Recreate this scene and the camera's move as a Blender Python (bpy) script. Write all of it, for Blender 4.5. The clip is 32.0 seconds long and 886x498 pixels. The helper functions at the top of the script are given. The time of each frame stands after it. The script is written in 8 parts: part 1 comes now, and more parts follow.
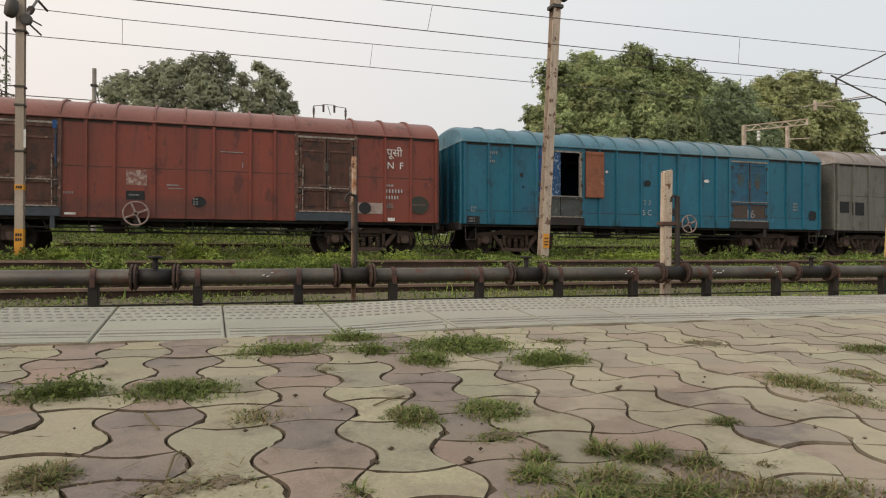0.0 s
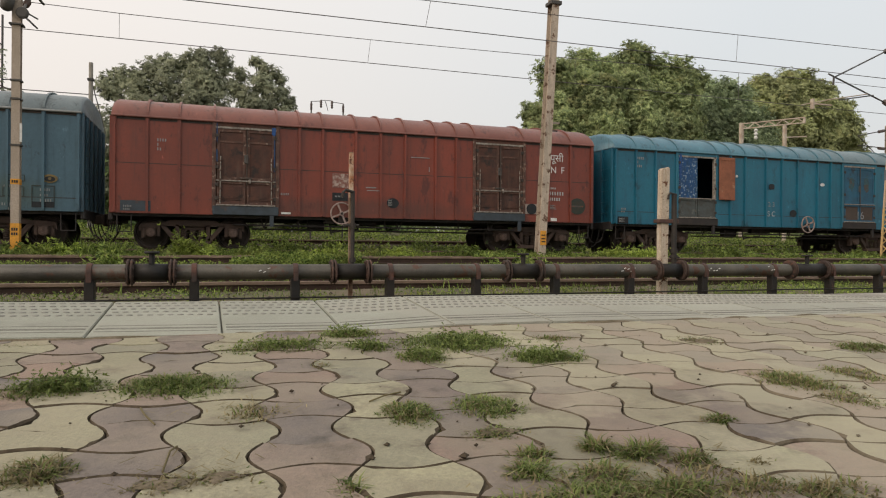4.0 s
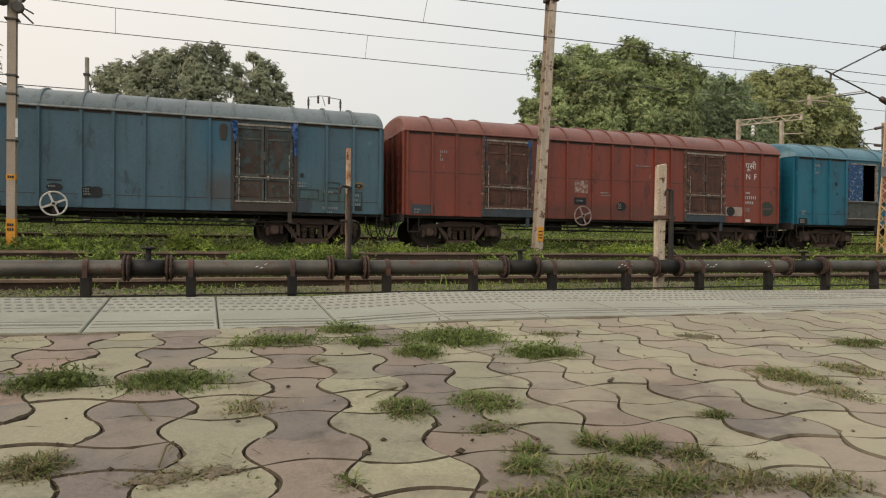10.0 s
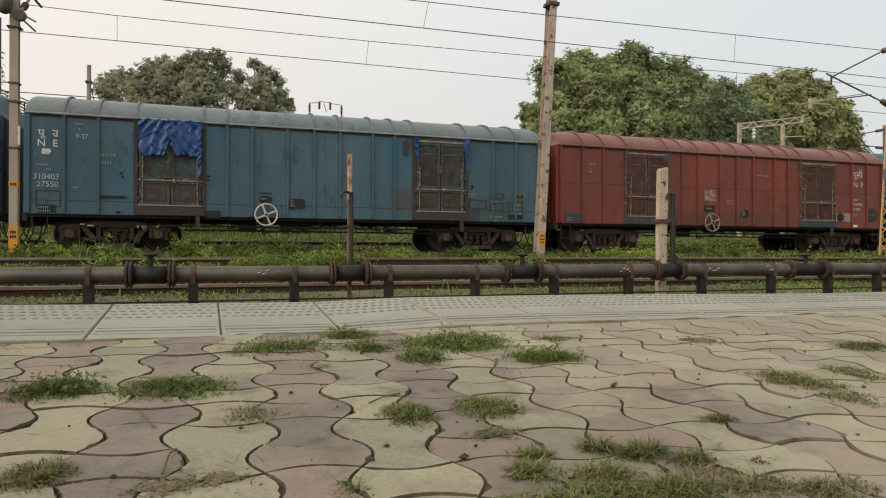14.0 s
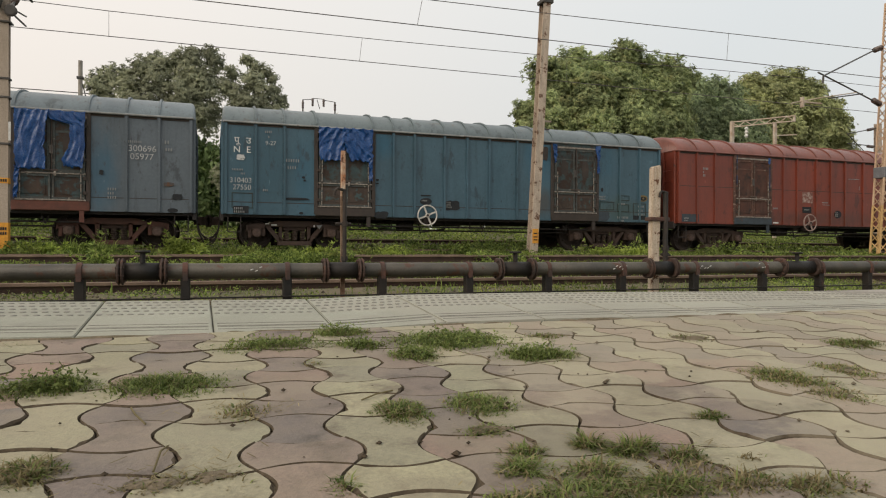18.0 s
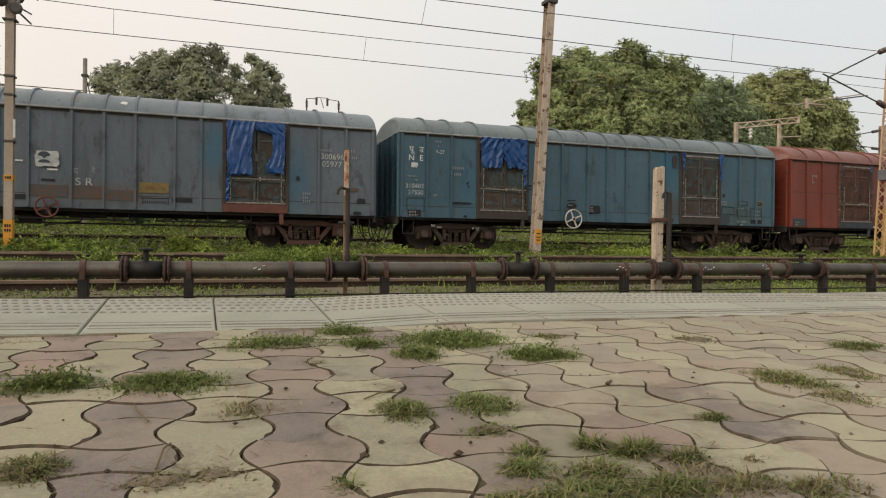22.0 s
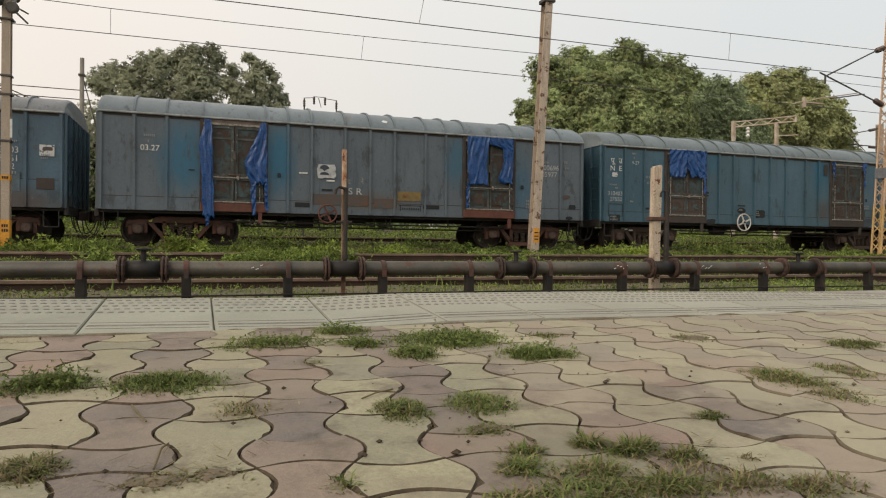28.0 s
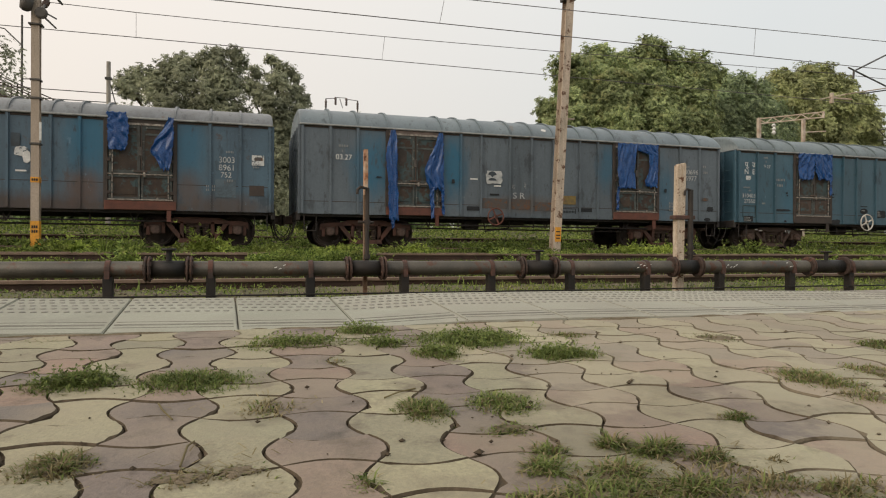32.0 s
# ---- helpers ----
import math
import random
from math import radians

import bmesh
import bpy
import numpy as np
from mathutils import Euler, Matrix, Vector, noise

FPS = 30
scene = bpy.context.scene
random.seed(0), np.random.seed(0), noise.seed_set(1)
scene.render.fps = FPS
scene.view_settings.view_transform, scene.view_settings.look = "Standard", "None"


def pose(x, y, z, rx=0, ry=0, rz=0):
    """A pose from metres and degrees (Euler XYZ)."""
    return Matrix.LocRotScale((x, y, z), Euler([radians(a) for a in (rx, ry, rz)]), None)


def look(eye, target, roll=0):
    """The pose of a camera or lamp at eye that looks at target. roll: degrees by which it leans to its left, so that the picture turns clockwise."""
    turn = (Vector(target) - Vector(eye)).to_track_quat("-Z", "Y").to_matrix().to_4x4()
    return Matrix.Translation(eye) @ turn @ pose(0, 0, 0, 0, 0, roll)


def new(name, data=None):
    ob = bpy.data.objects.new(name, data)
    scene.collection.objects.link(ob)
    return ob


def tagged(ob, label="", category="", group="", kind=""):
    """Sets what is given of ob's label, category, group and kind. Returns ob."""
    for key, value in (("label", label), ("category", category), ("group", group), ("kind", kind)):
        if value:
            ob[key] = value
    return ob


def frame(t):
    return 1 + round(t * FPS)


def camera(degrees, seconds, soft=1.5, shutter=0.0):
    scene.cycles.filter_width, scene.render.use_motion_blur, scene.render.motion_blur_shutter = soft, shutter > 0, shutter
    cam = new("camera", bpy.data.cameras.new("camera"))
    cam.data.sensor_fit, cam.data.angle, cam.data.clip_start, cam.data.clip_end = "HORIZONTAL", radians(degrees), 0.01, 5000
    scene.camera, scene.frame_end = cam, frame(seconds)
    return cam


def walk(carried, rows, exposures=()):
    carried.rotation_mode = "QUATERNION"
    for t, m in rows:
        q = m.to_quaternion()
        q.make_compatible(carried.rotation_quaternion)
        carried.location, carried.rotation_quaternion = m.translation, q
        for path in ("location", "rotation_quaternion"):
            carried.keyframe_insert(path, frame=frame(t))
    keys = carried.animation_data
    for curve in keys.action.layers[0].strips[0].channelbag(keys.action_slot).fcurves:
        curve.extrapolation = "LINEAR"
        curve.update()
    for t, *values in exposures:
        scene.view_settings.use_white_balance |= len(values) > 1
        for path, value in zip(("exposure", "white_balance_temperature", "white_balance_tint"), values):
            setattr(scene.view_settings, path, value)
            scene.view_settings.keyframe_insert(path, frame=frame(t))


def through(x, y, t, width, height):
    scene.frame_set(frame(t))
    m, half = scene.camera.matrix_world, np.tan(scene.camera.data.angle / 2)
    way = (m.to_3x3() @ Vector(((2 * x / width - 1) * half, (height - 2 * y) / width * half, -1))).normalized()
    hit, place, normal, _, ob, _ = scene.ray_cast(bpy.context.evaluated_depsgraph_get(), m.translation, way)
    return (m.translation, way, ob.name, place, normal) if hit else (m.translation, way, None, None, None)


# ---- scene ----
# ---------------------------------------------------------------- camera
SECONDS = 32.0
cam = camera(67.85, SECONDS, soft=1.12)
EYE, YAW, PITCH, ROLL = Vector((0.0, 0.0, 0.42)), 18.454, 0.313, 0.154


def aim(dyaw, dpitch, droll, dx=0.0, dy=0.0, dz=0.0):
    """Pose of the hand-held camera: small turns in degrees, small shifts in centimetres."""
    a, b = radians(YAW + dyaw), radians(PITCH + dpitch)
    eye = EYE + Vector((dx, dy, dz)) * 0.01
    way = Vector((math.sin(a) * math.cos(b), math.cos(a) * math.cos(b), math.sin(b)))
    return look(eye, eye + way * 10, ROLL + droll)


walk(cam, [
    (0, aim(-0.00, 0.00, 0.00, 0.00, 0.00, -0.00)),
    (0.5, aim(0.06, -0.14, 0.08, -0.00, 0.09, -0.09)),
    (1, aim(0.02, -0.35, 0.17, -0.06, -0.03, -0.09)),
    (1.5, aim(-0.05, -0.34, 0.22, -0.17, -0.17, 0.07)),
    (2, aim(0.11, -0.22, 0.23, 0.07, -0.05, -0.04)),
    (2.5, aim(0.14, -0.21, 0.18, 0.01, -0.14, -0.06)),
    (3, aim(0.22, -0.13, 0.22, 0.04, -0.00, -0.06)),
    (3.5, aim(0.25, -0.18, 0.23, 0.07, -0.14, 0.07)),
    (5.5, aim(0.30, -0.65, 0.47, 0.07, -0.20, -0.01)),
    (6, aim(0.37, -0.58, 0.47, 0.12, -0.11, -0.03)),
    (6.5, aim(0.33, -0.57, 0.46, 0.18, 0.03, -0.09)),
    (7, aim(0.39, -0.73, 0.47, 0.17, -0.01, -0.05)),
    (7.5, aim(0.44, -0.77, 0.39, 0.01, -0.05, -0.08)),
    (8, aim(0.49, -0.74, 0.33, 0.10, -0.09, -0.10)),
    (8.5, aim(0.46, -0.71, 0.42, 0.11, -0.15, -0.04)),
    (9, aim(0.47, -0.71, 0.42, 0.28, 0.15, -0.14)),
    (9.5, aim(0.48, -0.74, 0.49, 0.12, -0.21, 0.06)),
    (10, aim(0.49, -0.64, 0.33, 0.23, -0.15, -0.11)),
    (10.5, aim(0.59, -0.62, 0.35, 0.20, -0.10, -0.10)),
    (11, aim(0.48, -0.36, 0.30, 0.31, 0.08, -0.09)),
    (11.5, aim(0.42, 0.02, -0.15, 0.13, -0.05, 0.02)),
    (12, aim(0.22, -0.29, -0.07, 0.03, -0.18, 0.01)),
    (12.5, aim(0.24, -0.28, -0.21, 0.14, 0.15, -0.10)),
    (13, aim(0.22, -0.36, -0.07, 0.03, -0.15, 0.01)),
    (13.5, aim(0.28, -0.25, -0.01, 0.00, -0.02, -0.07)),
    (14, aim(0.34, -0.22, 0.02, 0.09, -0.16, 0.00)),
    (14.5, aim(0.29, -0.23, 0.17, -0.02, -0.18, 0.03)),
    (16.5, aim(0.54, -0.56, 0.23, 0.11, 0.02, -0.10)),
    (17, aim(0.67, -0.56, 0.12, 0.09, -0.08, 0.02)),
    (17.5, aim(0.84, -0.47, 0.13, 0.07, -0.10, -0.19)),
    (18, aim(0.91, -0.44, 0.12, 0.24, -0.14, -0.05)),
    (18.5, aim(0.88, -0.50, 0.28, 0.01, -0.08, -0.03)),
    (19, aim(0.84, -0.91, 0.57, 0.26, 0.09, -0.21)),
    (19.5, aim(0.96, -0.84, 0.55, 0.20, -0.09, -0.22)),
    (20, aim(0.94, -0.88, 0.68, 0.22, -0.04, -0.14)),
    (20.5, aim(0.96, -0.88, 0.81, 0.30, 0.02, -0.20)),
    (21, aim(0.79, -0.72, 0.66, 0.17, -0.17, -0.14)),
    (21.5, aim(0.70, -0.46, 0.46, 0.20, -0.06, -0.10)),
    (22, aim(0.67, -0.47, 0.47, 0.12, -0.04, -0.09)),
    (22.5, aim(0.72, -0.55, 0.46, 0.11, 0.12, -0.15)),
    (23, aim(0.67, -0.60, 0.44, 0.23, -0.00, -0.14)),
    (23.5, aim(0.73, -0.50, 0.40, -0.03, -0.19, -0.07)),
    (24, aim(0.55, -0.48, 0.39, 0.07, -0.02, -0.13)),
    (24.5, aim(0.52, -0.46, 0.33, 0.09, -0.25, -0.05)),
    (25, aim(0.64, -0.34, 0.38, 0.09, -0.14, -0.02)),
    (25.5, aim(0.67, -0.24, 0.32, 0.09, -0.06, -0.12)),
    (27.5, aim(0.91, -0.35, 0.27, 0.04, -0.31, 0.00)),
    (28, aim(0.84, -0.54, 0.36, 0.20, -0.24, -0.02)),
    (28.5, aim(0.80, -0.58, 0.40, 0.34, 0.05, -0.19)),
    (29, aim(0.83, -0.77, 0.50, 0.21, -0.07, -0.08)),
    (29.5, aim(0.90, -0.84, 0.47, 0.27, -0.23, -0.18)),
    (30, aim(1.03, -0.80, 0.40, 0.30, 0.01, -0.16)),
    (30.5, aim(0.76, -0.48, 0.37, 0.06, -0.12, -0.14)),
    (31, aim(0.03, -0.76, 0.03, 0.11, 0.12, -0.22)),
    (31.5, aim(-0.88, -0.69, 0.44, 0.20, 0.09, -0.09)),
    (32, aim(-1.00, -0.60, 0.19, 0.05, -0.02, -0.01)),
], exposures=[(0, 0.0, 6480, 11.5), (6, 0.0, 6500, 10.0), (9, 0.0, 6530, 8.8), (13, 0.0, 6520, 8.8), (19, 0.0, 6580, 10.0), (23, 0.0, 6660, 10.2), (32, 0.0, 6660, 10.0)])

# ---------------------------------------------------------------- sky and sun
world = bpy.data.worlds.new("hazy_evening_sky")
scene.world = world
world.use_nodes = True
wn = world.node_tree
wn.nodes.clear()
sky = wn.nodes.new("ShaderNodeTexSky")
sky.sky_type = "NISHITA"
sky.sun_disc = False
sky.sun_elevation, sky.sun_rotation = radians(32), radians(-112)
sky.air_density, sky.dust_density, sky.ozone_density = 1.2, 4.0, 1.0
# thin haze: warm towards the low sun, cooler away from it
where = wn.nodes.new("ShaderNodeTexCoord")
facing = wn.nodes.new("ShaderNodeVectorMath")
facing.operation = "DOT_PRODUCT"
facing.inputs[1].default_value = (-0.90, 0.10, 0.42)
wn.links.new(where.outputs["Generated"], facing.inputs[0])
glow = wn.nodes.new("ShaderNodeValToRGB")
glow.color_ramp.elements[0].position, glow.color_ramp.elements[1].position = 0.30, 0.91
glow.color_ramp.elements[0].color, glow.color_ramp.elements[1].color = (0.700, 0.731, 0.735, 1), (1.0, 0.900, 0.802, 1)
shift = wn.nodes.new("ShaderNodeMath")
shift.operation = "MULTIPLY_ADD"
shift.inputs[1].default_value, shift.inputs[2].default_value = 0.5, 0.5
wn.links.new(facing.outputs["Value"], shift.inputs[0])
wn.links.new(shift.outputs[0], glow.inputs[0])
# smog: duller and warmer towards the horizon
height = wn.nodes.new("ShaderNodeSeparateXYZ")
wn.links.new(where.outputs["Generated"], height.inputs[0])
smog = wn.nodes.new("ShaderNodeValToRGB")
smog.color_ramp.elements[0].position, smog.color_ramp.elements[1].position = 0.02, 0.42
smog.color_ramp.elements[0].color, smog.color_ramp.elements[1].color = (0.86, 0.82, 0.79, 1), (1.0, 1.0, 1.0, 1)
wn.links.new(height.outputs["Z"], smog.inputs[0])
dim = wn.nodes.new("ShaderNodeVectorMath")
dim.operation = "MULTIPLY"
wn.links.new(glow.outputs[0], dim.inputs[0])
wn.links.new(smog.outputs[0], dim.inputs[1])
gain = wn.nodes.new("ShaderNodeVectorMath")
gain.operation = "SCALE"
gain.inputs["Scale"].default_value = 11.7
wn.links.new(dim.outputs[0], gain.inputs[0])
haze = wn.nodes.new("ShaderNodeMix")
haze.data_type = "RGBA"
haze.inputs["Factor"].default_value = 0.85
wn.links.new(gain.outputs[0], haze.inputs["B"])
back = wn.nodes.new("ShaderNodeBackground")
back.inputs["Strength"].default_value = 0.105
wout = wn.nodes.new("ShaderNodeOutputWorld")
wn.links.new(sky.outputs[0], haze.inputs["A"])
wn.links.new(haze.outputs["Result"], back.inputs[0])
wn.links.new(back.outputs[0], wout.inputs[0])
sun = new("sun", bpy.data.lights.new("sun", "SUN"))
sun.data.energy, sun.data.angle, sun.data.color = 1.2, radians(40), (1.0, 0.90, 0.77)
sun.matrix_world = look((-30, -14, 21), (0, 0, 0))
scene.view_settings.exposure = 0.0

# ---------------------------------------------------------------- materials


def ramp(nt, src, lo, hi, c0, c1):
    r = nt.nodes.new("ShaderNodeValToRGB")
    r.color_ramp.elements[0].position, r.color_ramp.elements[1].position = lo, hi
    r.color_ramp.elements[0].color, r.color_ramp.elements[1].color = c0, c1
    nt.links.new(src, r.inputs[0])
    return r.outputs[0]


def grey(v):
    return (v, v, v, 1)


def noise_of(nt, scale, detail=5.0, stretch=(1, 1, 1), rough=0.6, shift=0.0, place=False):
    tc = nt.nodes.new("ShaderNodeNewGeometry" if place else "ShaderNodeTexCoord")
    mp = nt.nodes.new("ShaderNodeMapping")
    mp.inputs["Scale"].default_value = stretch
    mp.inputs["Location"].default_value = (shift, shift * 0.7, shift * 1.3)
    n = nt.nodes.new("ShaderNodeTexNoise")
    n.inputs["Scale"].default_value, n.inputs["Detail"].default_value = scale, detail
    n.inputs["Roughness"].default_value = rough
    nt.links.new(tc.outputs["Position" if place else "Object"], mp.inputs[0])
    nt.links.new(mp.outputs[0], n.inputs["Vector"])
    return n.outputs[0]


def mix(nt, fac, a, b, kind="MIX"):
    m = nt.nodes.new("ShaderNodeMix")
    m.data_type, m.blend_type = "RGBA", kind
    for sock, val in ((m.inputs["Factor"], fac), (m.inputs["A"], a), (m.inputs["B"], b)):
        if isinstance(val, bpy.types.NodeSocket):
            nt.links.new(val, sock)
        else:
            sock.default_value = val
    return m.outputs["Result"]


def c4(c):
    return (*c, 1) if len(c) == 3 else c


def material(name, base, other=None, spots=None, spot_at=(0.6, 0.7), scale=1.5, fine=30.0, stretch=(1, 1, 1),
             rough=0.7, metal=0.0, bump=0.15, bump_scale=60.0, island=0.0, shift=0.0, spot_scale=3.0, streak=None,
             piece=0.0, coat=0.0, streak_at=(0.55, 0.8), zones=(), place=False, film=None, tints=None, scuff=None, gloss=0.5, joined=False, dust_haze=None, grainy=0.55, runs=None):
    """A weathered surface: base and other colour mixed by broad noise, grain by fine noise, spots and vertical streaks on top."""
    mat = bpy.data.materials.new(name)
    mat.use_nodes = True
    nt = mat.node_tree
    bsdf = nt.nodes["Principled BSDF"]
    base = c4(base)
    other = c4(other) if other else tuple(v * 0.72 for v in base[:3]) + (1,)
    broad = noise_of(nt, scale, 6, stretch, shift=shift, place=place)
    col = mix(nt, ramp(nt, broad, 0.35, 0.68, grey(0), grey(1)), base, other)
    grain = noise_of(nt, fine, 4, shift=shift + 3, place=place)
    col = mix(nt, grainy, col, ramp(nt, grain, 0.25, 0.75, grey(0.52), grey(1.42)), "MULTIPLY")
    if streak:
        st = noise_of(nt, 1.0, 5, (9.0, 9.0, 0.7), shift=shift + 7)
        col = mix(nt, ramp(nt, st, *streak_at, grey(0), grey(0.75)), col, c4(streak))
    if runs:
        # thin dirt runs down the side
        rn = noise_of(nt, 1.0, 7, (24.0, 24.0, 1.1), shift=shift + 17, rough=0.7)
        col = mix(nt, ramp(nt, rn, 0.56, 0.78, grey(0), grey(0.40)), col, c4(runs))
    if spots:
        sp = noise_of(nt, spot_scale, 8, shift=shift + 11, rough=0.68, place=place)
        col = mix(nt, ramp(nt, sp, *spot_at, grey(0), grey(1)), col, c4(spots))
    for cx, cz, rx, rz, zc, power in zones:
        tc = nt.nodes.new("ShaderNodeTexCoord")
        mp = nt.nodes.new("ShaderNodeMapping")
        mp.inputs["Scale"].default_value = (0.5 / rx, 0.0, 0.5 / rz)
        mp.inputs["Location"].default_value = (-0.5 * cx / rx, 0.0, -0.5 * cz / rz)
        nt.links.new(tc.outputs["Object"], mp.inputs[0])
        ln = nt.nodes.new("ShaderNodeVectorMath")
        ln.operation = "LENGTH"
        nt.links.new(mp.outputs[0], ln.inputs[0])
        ad = nt.nodes.new("ShaderNodeMath")
        ad.operation = "MULTIPLY_ADD"
        ad.inputs[1].default_value = 0.5
        nt.links.new(noise_of(nt, 3.0, 8, (1.7, 1.0, 0.55), shift=shift + cx, rough=0.7), ad.inputs[0])
        nt.links.new(ln.outputs["Value"], ad.inputs[2])
        col = mix(nt, ramp(nt, ad.outputs[0], 0.42, 0.78, grey(power), grey(0)), col, c4(zc))
    if scuff:
        # small scrapes: pale chips and dark spots
        for k, (sc, at, tint) in enumerate(scuff):
            sf = noise_of(nt, sc, 9, (1.3, 1.0, 0.55), shift=shift + 21 + 5 * k, rough=0.72)
            col = mix(nt, ramp(nt, sf, at, at + 0.07, grey(0), grey(0.8)), col, c4(tint))
    if tints:
        # each block its own shade between these
        oi = nt.nodes.new("ShaderNodeNewGeometry" if joined else "ShaderNodeObjectInfo")
        r = nt.nodes.new("ShaderNodeValToRGB")
        r.color_ramp.interpolation = "LINEAR"
        r.color_ramp.elements[0].color, r.color_ramp.elements[1].color = c4(tints[0]), c4(tints[-1])
        for k, tint in enumerate(tints[1:-1]):
            r.color_ramp.elements.new((k + 1) / (len(tints) - 1)).color = c4(tint)
        nt.links.new(oi.outputs["Random Per Island" if joined else "Random"], r.inputs[0])
        col = mix(nt, 1.0, col, r.outputs[0], "MULTIPLY")
    if film:
        fm = noise_of(nt, 2.6, 7, shift=2.0, place=True, rough=0.65)
        col = mix(nt, ramp(nt, fm, 0.42, 0.68, grey(0), grey(0.72)), col, c4(film))
        fm = noise_of(nt, 1.1, 8, shift=6.0, place=True, rough=0.7)
        col = mix(nt, ramp(nt, fm, 0.52, 0.72, grey(0), grey(0.75)), col, tuple(v * 0.62 for v in film) + (1,))
    if dust_haze:
        # pale dust plus the hazy sheen of the far platform, both put into the colour
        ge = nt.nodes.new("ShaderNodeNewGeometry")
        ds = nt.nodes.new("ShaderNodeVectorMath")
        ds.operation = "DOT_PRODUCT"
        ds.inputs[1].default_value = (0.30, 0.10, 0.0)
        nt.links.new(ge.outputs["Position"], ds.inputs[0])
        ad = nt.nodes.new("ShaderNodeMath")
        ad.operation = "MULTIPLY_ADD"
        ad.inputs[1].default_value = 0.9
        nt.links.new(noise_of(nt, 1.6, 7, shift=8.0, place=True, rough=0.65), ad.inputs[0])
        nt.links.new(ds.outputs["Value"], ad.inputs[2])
        col = mix(nt, ramp(nt, ad.outputs[0], 0.95, 1.9, grey(0), grey(0.34)), col, c4(dust_haze))
    if island:
        gi = nt.nodes.new("ShaderNodeNewGeometry")
        col = mix(nt, island, col, ramp(nt, gi.outputs["Random Per Island"], 0, 1, grey(0.35), grey(1.65)), "MULTIPLY")
    if piece:
        oi = nt.nodes.new("ShaderNodeObjectInfo")
        col = mix(nt, piece, col, ramp(nt, oi.outputs["Random"], 0, 1, grey(0.55), grey(1.4)), "MULTIPLY")
    nt.links.new(col, bsdf.inputs["Base Color"])
    nt.links.new(ramp(nt, grain, 0.3, 0.7, grey(max(0.05, rough - 0.12)), grey(min(1, rough + 0.12))), bsdf.inputs["Roughness"])
    bsdf.inputs["Metallic"].default_value = metal
    bsdf.inputs["Specular IOR Level"].default_value = gloss
    bsdf.inputs["Coat Weight"].default_value = coat
    if bump:
        bp = nt.nodes.new("ShaderNodeBump")
        bp.inputs["Strength"].default_value = bump
        bp.inputs["Distance"].default_value = 0.02
        nt.links.new(noise_of(nt, bump_scale, 5, shift=shift + 5, place=place), bp.inputs["Height"])
        nt.links.new(bp.outputs[0], bsdf.inputs["Normal"])
    return mat


def leaf_material(name, dark, light, dry=None, through=0.35):
    mat = bpy.data.materials.new(name)
    mat.use_nodes = True
    nt = mat.node_tree
    bsdf = nt.nodes["Principled BSDF"]
    gi = nt.nodes.new("ShaderNodeNewGeometry")
    col = ramp(nt, gi.outputs["Random Per Island"], 0.0, 1.0, c4(dark), c4(light))
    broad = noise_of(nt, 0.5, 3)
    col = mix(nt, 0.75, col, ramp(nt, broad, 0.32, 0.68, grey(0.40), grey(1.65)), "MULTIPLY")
    if dry:
        col = mix(nt, ramp(nt, noise_of(nt, 1.1, 4, shift=9), 0.55, 0.70, grey(0), grey(0.6)), col, c4(dry))
    nt.links.new(col, bsdf.inputs["Base Color"])
    bsdf.inputs["Roughness"].default_value = 0.6
    bsdf.inputs["Specular IOR Level"].default_value = 0.15
    tr = nt.nodes.new("ShaderNodeBsdfTranslucent")
    nt.links.new(col, tr.inputs[0])
    ms = nt.nodes.new("ShaderNodeMixShader")
    ms.inputs[0].default_value = through
    out = nt.nodes["Material Output"]
    nt.links.new(bsdf.outputs[0], ms.inputs[1])
    nt.links.new(tr.outputs[0], ms.inputs[2])
    nt.links.new(ms.outputs[0], out.inputs[0])
    return mat


M = {}
M["earth"] = material("earth", (0.125, 0.098, 0.058), (0.070, 0.082, 0.030), spots=(0.18, 0.15, 0.105), scale=0.9, fine=25, rough=0.95, bump=0.6, bump_scale=14)
M["ballast"] = material("ballast", (0.15, 0.118, 0.085), (0.085, 0.068, 0.05), island=0.7, scale=2, rough=0.95)
M["joint_soil"] = material("joint_soil", (0.085, 0.066, 0.047), (0.045, 0.036, 0.025), scale=3, fine=60, rough=1.0, bump=0.5, place=True, gloss=0.1, dust_haze=(0.33, 0.29, 0.215))
M["joint_fill"] = material("joint_fill_soil", (0.125, 0.100, 0.070), (0.062, 0.050, 0.034), scale=5, fine=80, rough=1.0, bump=0.5, place=True, gloss=0.1, dust_haze=(0.33, 0.29, 0.215))
M["crept_soil"] = material("crept_soil", (0.20, 0.165, 0.12), (0.125, 0.105, 0.07), spots=(0.27, 0.23, 0.17), scale=9, fine=110, rough=1.0, bump=0.6, bump_scale=70, place=True, gloss=0.1)
M["block_edge"] = material("soiled_block_edge", (0.125, 0.099, 0.070), (0.055, 0.043, 0.03), scale=14, fine=90, rough=1.0, bump=0.4, place=True, gloss=0.1, dust_haze=(0.33, 0.29, 0.215))
